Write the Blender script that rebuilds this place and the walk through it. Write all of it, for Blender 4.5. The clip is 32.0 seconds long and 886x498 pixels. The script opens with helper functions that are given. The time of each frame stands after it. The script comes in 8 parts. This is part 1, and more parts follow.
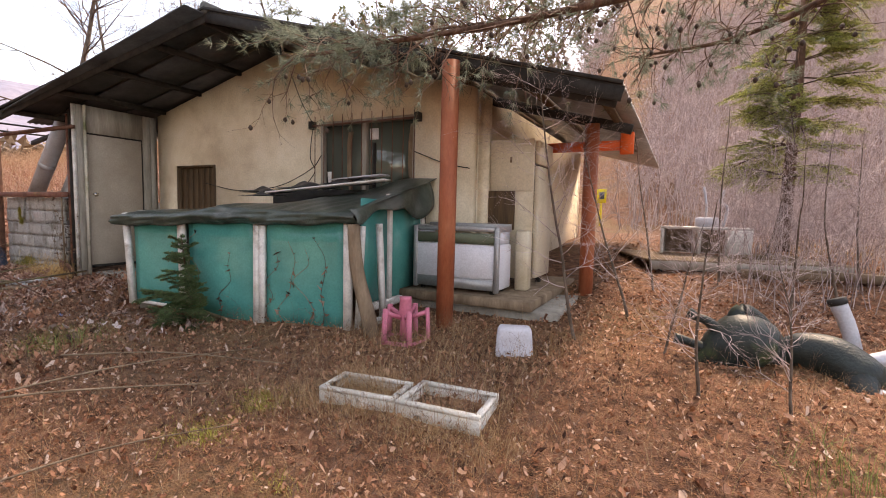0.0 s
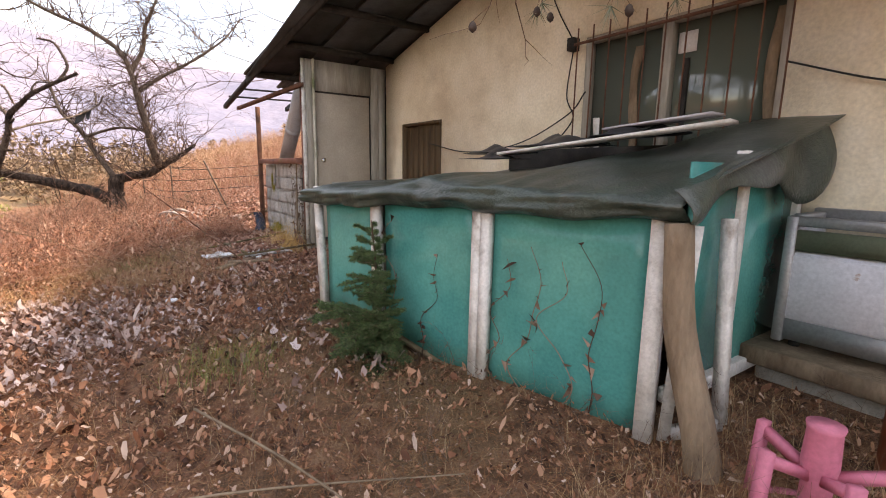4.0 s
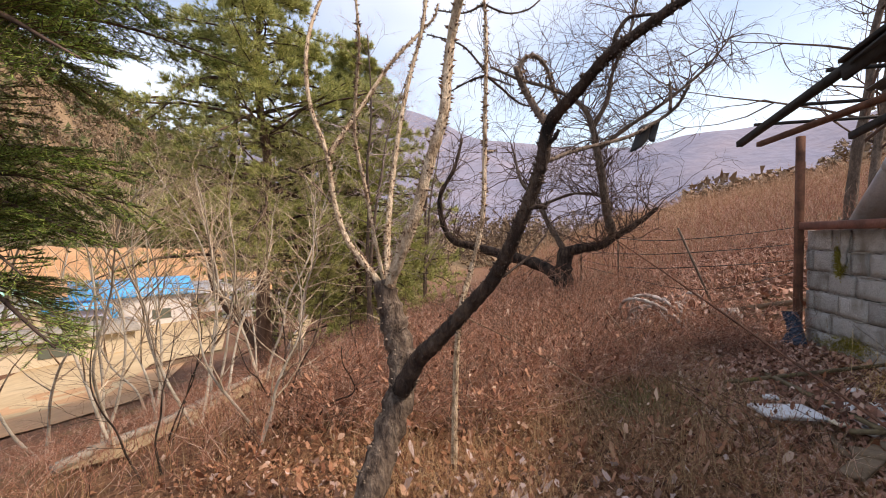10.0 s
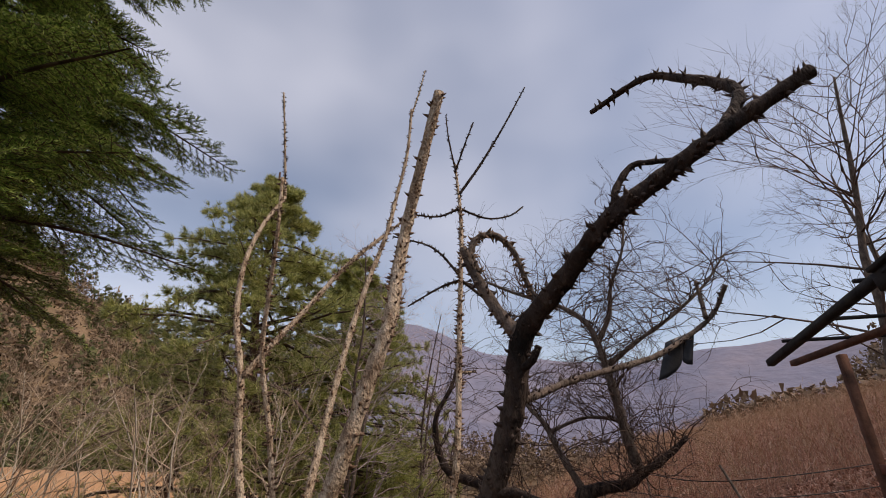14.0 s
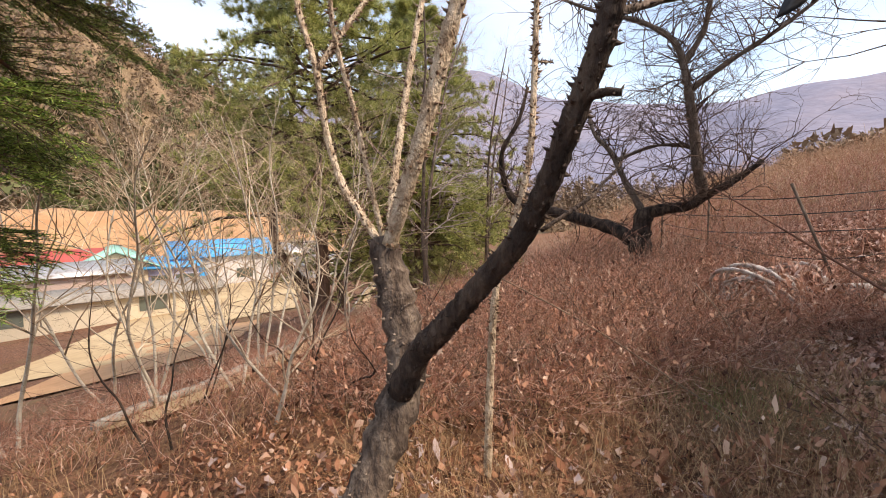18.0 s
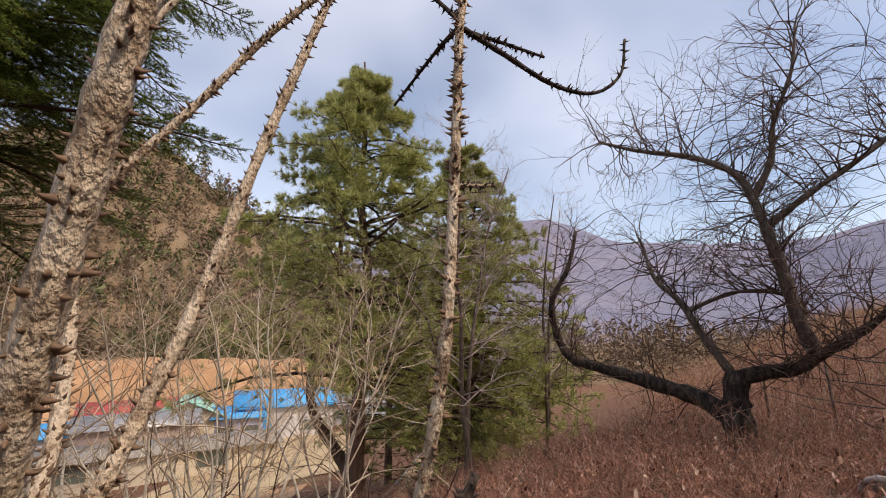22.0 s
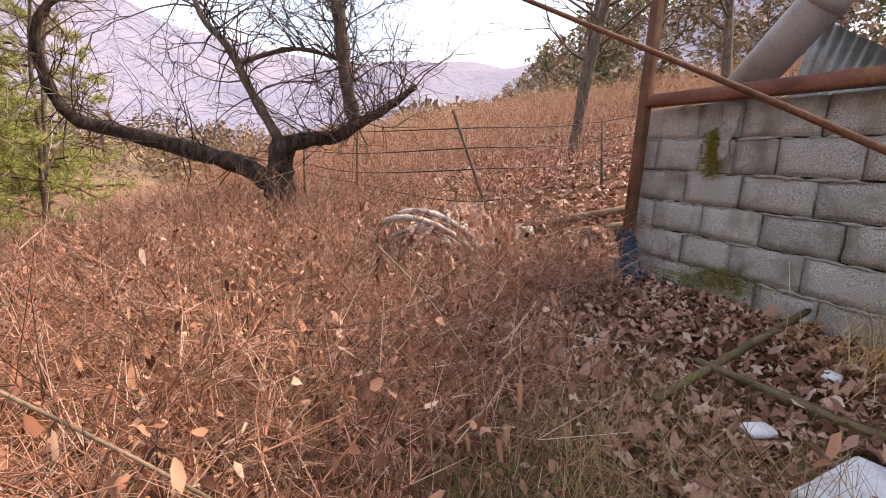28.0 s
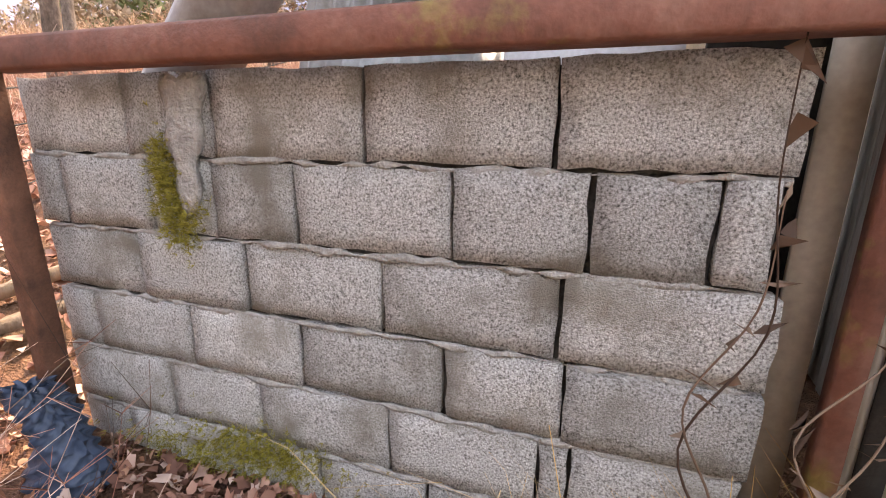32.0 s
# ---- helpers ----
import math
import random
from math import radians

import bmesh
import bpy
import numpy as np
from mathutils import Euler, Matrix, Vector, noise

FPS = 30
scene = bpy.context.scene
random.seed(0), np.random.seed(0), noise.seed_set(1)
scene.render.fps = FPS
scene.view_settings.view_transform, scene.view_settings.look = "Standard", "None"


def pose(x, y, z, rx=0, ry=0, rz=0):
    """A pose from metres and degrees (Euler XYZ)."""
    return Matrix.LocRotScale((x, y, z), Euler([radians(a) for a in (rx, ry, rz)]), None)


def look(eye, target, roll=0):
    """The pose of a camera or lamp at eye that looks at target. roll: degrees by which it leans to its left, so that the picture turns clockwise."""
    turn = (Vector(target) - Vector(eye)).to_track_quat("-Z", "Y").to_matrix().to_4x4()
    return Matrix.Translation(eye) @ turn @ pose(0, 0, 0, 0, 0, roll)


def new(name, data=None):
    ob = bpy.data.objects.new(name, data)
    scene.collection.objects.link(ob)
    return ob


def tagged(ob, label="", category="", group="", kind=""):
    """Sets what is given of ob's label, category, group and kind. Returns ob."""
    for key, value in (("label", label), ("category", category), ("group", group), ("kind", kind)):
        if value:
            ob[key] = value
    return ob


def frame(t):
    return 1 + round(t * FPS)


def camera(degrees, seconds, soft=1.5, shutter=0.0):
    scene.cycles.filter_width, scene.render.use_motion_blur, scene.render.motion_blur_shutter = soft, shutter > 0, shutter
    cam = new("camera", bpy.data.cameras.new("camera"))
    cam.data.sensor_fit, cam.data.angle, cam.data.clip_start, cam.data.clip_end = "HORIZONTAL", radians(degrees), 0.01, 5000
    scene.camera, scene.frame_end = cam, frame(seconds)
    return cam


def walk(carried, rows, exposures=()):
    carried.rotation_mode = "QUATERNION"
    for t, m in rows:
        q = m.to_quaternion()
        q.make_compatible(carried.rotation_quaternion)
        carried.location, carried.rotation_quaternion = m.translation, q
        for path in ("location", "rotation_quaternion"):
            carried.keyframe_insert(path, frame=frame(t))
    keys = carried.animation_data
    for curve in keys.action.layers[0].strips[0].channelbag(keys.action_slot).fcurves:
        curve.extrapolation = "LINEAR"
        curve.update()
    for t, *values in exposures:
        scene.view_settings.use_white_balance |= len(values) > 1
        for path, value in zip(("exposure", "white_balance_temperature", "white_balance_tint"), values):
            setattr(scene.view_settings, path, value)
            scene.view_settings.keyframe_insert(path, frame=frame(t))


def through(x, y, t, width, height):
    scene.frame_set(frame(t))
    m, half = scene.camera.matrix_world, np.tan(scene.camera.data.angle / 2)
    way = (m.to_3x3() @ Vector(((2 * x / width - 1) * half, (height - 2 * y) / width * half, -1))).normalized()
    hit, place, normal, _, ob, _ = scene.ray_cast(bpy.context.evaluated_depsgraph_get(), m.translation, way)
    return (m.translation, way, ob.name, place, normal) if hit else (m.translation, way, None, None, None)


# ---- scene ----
import itertools

cam = camera(87.6, 32.0, soft=1.0)
PATH = [
    (0, (1.727, -1.644, 1.244), (0.821, 0.132, 1.085), 1.2),
    (0.5, (1.603, -1.527, 1.204), (0.635, 0.213, 1.016), 1.5),
    (1, (1.4, -1.359, 1.233), (0.349, 0.33, 1.022), 1.4),
    (1.5, (1.252, -1.132, 1.227), (0.118, 0.5, 1.003), 1.0),
    (2, (1.13, -0.877, 1.307), (-0.081, 0.695, 1.054), 1.1),
    (2.5, (0.87, -0.706, 1.261), (-0.412, 0.807, 0.999), 1.6),
    (4.5, (-0.202, 0.056, 1.326), (-1.947, 0.966, 0.973), 0.6),
    (5, (-0.506, 0.169, 1.326), (-2.36, 0.833, 0.979), 1.0),
    (5.5, (-0.766, 0.229, 1.32), (-2.684, 0.671, 0.963), 1.7),
    (6, (-1.039, 0.109, 1.303), (-2.992, 0.37, 0.958), 1.8),
    (6.5, (-1.363, -0.076, 1.354), (-3.333, 0.031, 1.026), 1.7),
    (7, (-1.702, -0.257, 1.311), (-3.677, -0.295, 0.993), 1.3),
    (7.5, (-1.958, -0.414, 1.295), (-3.926, -0.549, 0.965), 1.0),
    (8, (-2.235, -0.571, 1.288), (-4.2, -0.777, 0.982), 0.4),
    (8.5, (-2.532, -0.632, 1.287), (-4.504, -0.884, 1.064), 0.1),
    (9, (-2.807, -0.683, 1.321), (-4.782, -0.963, 1.176), -0.0),
    (9.5, (-3.056, -0.791, 1.339), (-5.03, -1.096, 1.231), -0.1),
    (10, (-3.18, -0.804, 1.315), (-5.145, -1.172, 1.255), -0.3),
    (10.5, (-3.396, -0.694, 1.32), (-5.346, -1.133, 1.387), -0.1),
    (11, (-3.583, -0.697, 1.353), (-5.518, -1.15, 1.581), -0.0),
    (11.5, (-3.761, -0.783, 1.379), (-5.675, -1.215, 1.766), -0.3),
    (12, (-3.837, -0.761, 1.401), (-5.718, -1.181, 1.935), -0.3),
    (12.5, (-3.851, -0.727, 1.428), (-5.697, -1.129, 2.084), -0.3),
    (13, (-3.859, -0.716, 1.44), (-5.673, -1.093, 2.194), -0.4),
    (13.5, (-3.849, -0.714, 1.462), (-5.634, -1.074, 2.288), 0.3),
    (15.5, (-3.753, -0.783, 1.397), (-5.581, -1.15, 2.121), 0.7),
    (16, (-3.779, -0.799, 1.36), (-5.672, -1.237, 1.835), 1.1),
    (16.5, (-3.842, -0.811, 1.295), (-5.767, -1.305, 1.512), 0.5),
    (17, (-3.845, -0.824, 1.264), (-5.771, -1.364, 1.254), 0.3),
    (17.5, (-3.855, -0.817, 1.234), (-5.761, -1.407, 1.083), -0.3),
    (18, (-3.863, -0.772, 1.228), (-5.742, -1.423, 1.017), -0.3),
    (18.5, (-3.89, -0.709, 1.232), (-5.76, -1.393, 1.041), -0.0),
    (19, (-3.98, -0.698, 1.255), (-5.862, -1.367, 1.143), 0.3),
    (19.5, (-4.139, -0.714, 1.27), (-6.03, -1.364, 1.204), 0.0),
    (20, (-4.301, -0.657, 1.31), (-6.176, -1.349, 1.233), 0.1),
    (20.5, (-4.533, -0.576, 1.391), (-6.376, -1.354, 1.45), 0.5),
    (21, (-4.625, -0.545, 1.43), (-6.432, -1.374, 1.646), 0.1),
    (21.5, (-4.757, -0.548, 1.408), (-6.532, -1.417, 1.717), -0.1),
    (22, (-4.948, -0.607, 1.429), (-6.683, -1.513, 1.841), -0.8),
    (22.5, (-5.018, -0.656, 1.484), (-6.685, -1.604, 2.05), -0.2),
    (23, (-5.139, -0.708, 1.544), (-6.717, -1.644, 2.34), -0.7),
    (23.5, (-5.149, -0.712, 1.576), (-6.638, -1.598, 2.575), -0.8),
    (24, (-5.157, -0.716, 1.601), (-6.565, -1.550, 2.749), -0.9),
    (24.5, (-5.161, -0.718, 1.615), (-6.529, -1.512, 2.837), -1.0),
    (26.5, (-5.54, -0.663, 1.166), (-7.508, -0.989, 1.308), 1.5),
    (27, (-5.843, -0.697, 1.006), (-7.84, -0.724, 0.893), 2.1),
    (28, (-6.099, -0.609, 0.942), (-7.895, 0.183, 0.555), 2.9),
    (28.5, (-6.213, -0.498, 0.982), (-7.778, 0.66, 0.527), 1.7),
    (29, (-6.414, -0.383, 0.945), (-7.678, 1.089, 0.461), 1.6),
    (29.5, (-6.568, -0.262, 0.938), (-7.536, 1.41, 0.422), 1.1),
    (30, (-6.699, 0.046, 0.896), (-7.399, 1.837, 0.345), 0.5),
    (30.5, (-6.792, 0.312, 0.954), (-7.353, 2.149, 0.393), 0.1),
    (31, (-6.902, 0.596, 1.099), (-7.364, 2.464, 0.552), -0.3),
    (31.5, (-6.964, 0.836, 1.153), (-7.414, 2.709, 0.616), -0.2),
    (32, (-7.037, 1.128, 1.229), (-7.657, 2.954, 0.699), 0.2),
]
walk(cam, [(t, look(eye, target, roll)) for t, eye, target, roll in PATH], [(0, 1.87, 8700, 20), (1, 1.97, 8700, 20), (2.5, 2.12, 8700, 19), (4.5, 2.10, 8800, 19), (6, 1.85, 8200, 18), (8, 1.34, 7850, 17), (9.5, 1.09, 7850, 17), (11, 0.82, 7900, 18), (13, 0.08, 7500, 19), (15.5, 0.14, 7800, 19), (17, 0.93, 7700, 17), (18, 1.18, 7700, 15), (20, 1.03, 7800, 15), (22, 0.54, 7500, 17), (23, 0.18, 7100, 19), (24.5, 0.10, 6800, 17), (26.5, 0.64, 8000, 19), (27, 0.94, 8400, 21), (28, 1.75, 8200, 19), (29, 2.22, 7900, 17), (30, 2.60, 7700, 16), (31, 2.70, 8000, 16), (32, 2.85, 8600, 19)])

# ---- light ----
SUN_EL, SUN_AZ = 51.0, 8.0           # degrees; azimuth turned from +y towards +x
SKY_STRENGTH, SUN_STRENGTH = 0.135, 2.15
world = bpy.data.worlds.new("world")
scene.world = world
world.use_nodes = True
wt = world.node_tree
wbg = wt.nodes["Background"]
sky = wt.nodes.new("ShaderNodeTexSky")
sky.sky_type = "NISHITA"
sky.sun_disc = False
sky.sun_elevation = radians(SUN_EL)
sky.sun_rotation = radians(SUN_AZ)
sky.air_density, sky.dust_density, sky.ozone_density = 1.0, 0.8, 1.4
wco = wt.nodes.new("ShaderNodeTexCoord")
wmap = wt.nodes.new("ShaderNodeMapping")
wmap.inputs["Scale"].default_value = (1.0, 1.3, 2.2)
wno = wt.nodes.new("ShaderNodeTexNoise")
wno.inputs["Scale"].default_value, wno.inputs["Detail"].default_value, wno.inputs["Roughness"].default_value = 1.3, 3.0, 0.45
wra = wt.nodes.new("ShaderNodeValToRGB")
wra.color_ramp.elements[0].position, wra.color_ramp.elements[1].position = 0.36, 0.74
wra.color_ramp.elements[0].color, wra.color_ramp.elements[1].color = (0.06, 0.06, 0.06, 1), (0.5, 0.5, 0.5, 1)
wmx = wt.nodes.new("ShaderNodeMix")
wmx.data_type = "RGBA"
wmx.inputs["B"].default_value = (6.5, 7.3, 8.7, 1)     # thin high cloud
wt.links.new(wco.outputs["Generated"], wmap.inputs["Vector"])
wt.links.new(wmap.outputs["Vector"], wno.inputs["Vector"])
wt.links.new(wno.outputs["Fac"], wra.inputs["Fac"])
wt.links.new(wra.outputs["Color"], wmx.inputs["Factor"])
wt.links.new(sky.outputs["Color"], wmx.inputs["A"])
wt.links.new(wmx.outputs["Result"], wbg.inputs["Color"])
wbg.inputs["Strength"].default_value = SKY_STRENGTH

sun = new("sun", bpy.data.lights.new("sun", "SUN"))
sun.data.energy, sun.data.angle, sun.data.color = SUN_STRENGTH, radians(10.0), (1.0, 0.9, 0.8)
sun_way = Vector((math.sin(radians(SUN_AZ)) * math.cos(radians(SUN_EL)), math.cos(radians(SUN_AZ)) * math.cos(radians(SUN_EL)), math.sin(radians(SUN_EL))))
sun.matrix_world = look(sun_way * 60, (0, 0, 0))

# ---- materials ----
def nodes_of(name):
    m = bpy.data.materials.new(name)
    m.use_nodes = True
    return m, m.node_tree, m.node_tree.nodes["Principled BSDF"]


def ramp_node(t, stops):
    r = t.nodes.new("ShaderNodeValToRGB")
    e = r.color_ramp.elements
    while len(e) < len(stops):
        e.new(0.5)
    for k, (p, c) in zip(e, stops):
        k.position, k.color = p, (*c, 1)
    return r


def surface(name, stops, scale=6.0, detail=6.0, rough=0.8, bump=0.3, fine=60.0, metal=0.0, stretch=(1, 1, 1), stain=None, stain_scale=1.2, stain_at=(0.5, 0.7), vary=0.0, bump_size=0.02):
    """Noise-coloured surface; stops: colour ramp over the broad noise; stain: a second colour in large patches; vary: per-object lightness."""
    m, t, b = nodes_of(name)
    co = t.nodes.new("ShaderNodeTexCoord")
    mp = t.nodes.new("ShaderNodeMapping")
    mp.inputs["Scale"].default_value = stretch
    n1, n2 = t.nodes.new("ShaderNodeTexNoise"), t.nodes.new("ShaderNodeTexNoise")
    n1.inputs["Scale"].default_value, n1.inputs["Detail"].default_value, n1.inputs["Roughness"].default_value = scale, detail, 0.65
    n2.inputs["Scale"].default_value, n2.inputs["Detail"].default_value = fine, 4.0
    t.links.new(co.outputs["Object"], mp.inputs["Vector"])
    for n in (n1, n2):
        t.links.new(mp.outputs["Vector"], n.inputs["Vector"])
    r = ramp_node(t, stops)
    t.links.new(n1.outputs["Fac"], r.inputs["Fac"])
    colour = r.outputs["Color"]
    if stain:
        n3 = t.nodes.new("ShaderNodeTexNoise")
        n3.inputs["Scale"].default_value, n3.inputs["Detail"].default_value, n3.inputs["Roughness"].default_value = stain_scale, 7.0, 0.6
        t.links.new(co.outputs["Object"], n3.inputs["Vector"])
        r3 = ramp_node(t, [(stain_at[0], (0, 0, 0)), (stain_at[1], (1, 1, 1))])
        t.links.new(n3.outputs["Fac"], r3.inputs["Fac"])
        mx = t.nodes.new("ShaderNodeMix")
        mx.data_type = "RGBA"
        mx.inputs["B"].default_value = (*stain, 1)
        t.links.new(r3.outputs["Color"], mx.inputs["Factor"])
        t.links.new(colour, mx.inputs["A"])
        colour = mx.outputs["Result"]
    hs = t.nodes.new("ShaderNodeHueSaturation")
    t.links.new(colour, hs.inputs["Color"])
    ma = t.nodes.new("ShaderNodeMath")
    ma.operation = "MULTIPLY_ADD"
    ma.inputs[1].default_value, ma.inputs[2].default_value = 0.5, 0.75
    t.links.new(n2.outputs["Fac"], ma.inputs[0])
    value = ma.outputs[0]
    if vary:
        oi = t.nodes.new("ShaderNodeObjectInfo")
        mv = t.nodes.new("ShaderNodeMath")
        mv.operation = "MULTIPLY_ADD"
        mv.inputs[1].default_value, mv.inputs[2].default_value = vary, 1 - vary / 2
        t.links.new(oi.outputs["Random"], mv.inputs[0])
        mm = t.nodes.new("ShaderNodeMath")
        mm.operation = "MULTIPLY"
        t.links.new(mv.outputs[0], mm.inputs[0])
        t.links.new(value, mm.inputs[1])
        value = mm.outputs[0]
    t.links.new(value, hs.inputs["Value"])
    t.links.new(hs.outputs["Color"], b.inputs["Base Color"])
    b.inputs["Roughness"].default_value, b.inputs["Metallic"].default_value = rough, metal
    b.inputs["Specular IOR Level"].default_value = 0.3
    if bump:
        bu = t.nodes.new("ShaderNodeBump")
        bu.inputs["Strength"].default_value, bu.inputs["Distance"].default_value = bump, bump_size
        ad = t.nodes.new("ShaderNodeMath")
        ad.operation = "ADD"
        t.links.new(n1.outputs["Fac"], ad.inputs[0])
        t.links.new(n2.outputs["Fac"], ad.inputs[1])
        t.links.new(ad.outputs[0], bu.inputs["Height"])
        t.links.new(bu.outputs["Normal"], b.inputs["Normal"])
    return m


def islands(name, stops, rough=0.8, through=0.0):
    """Colour by Random Per Island, for loose leaves, blades and needles; through: how much light passes."""
    m, t, b = nodes_of(name)
    g = t.nodes.new("ShaderNodeNewGeometry")
    r = ramp_node(t, stops)
    t.links.new(g.outputs["Random Per Island"], r.inputs["Fac"])
    t.links.new(r.outputs["Color"], b.inputs["Base Color"])
    b.inputs["Roughness"].default_value = rough
    b.inputs["Specular IOR Level"].default_value = 0.2
    if through:
        tr = t.nodes.new("ShaderNodeBsdfTranslucent")
        t.links.new(r.outputs["Color"], tr.inputs["Color"])
        mx = t.nodes.new("ShaderNodeMixShader")
        mx.inputs["Fac"].default_value = through
        t.links.new(b.outputs["BSDF"], mx.inputs[1])
        t.links.new(tr.outputs["BSDF"], mx.inputs[2])
        t.links.new(mx.outputs["Shader"], t.nodes["Material Output"].inputs["Surface"])
    return m


def plain(name, colour, rough=0.5, metal=0.0):
    return surface(name, [(0.3, tuple(c * 0.9 for c in colour)), (0.7, colour)], scale=9, rough=rough, metal=metal, bump=0.08)


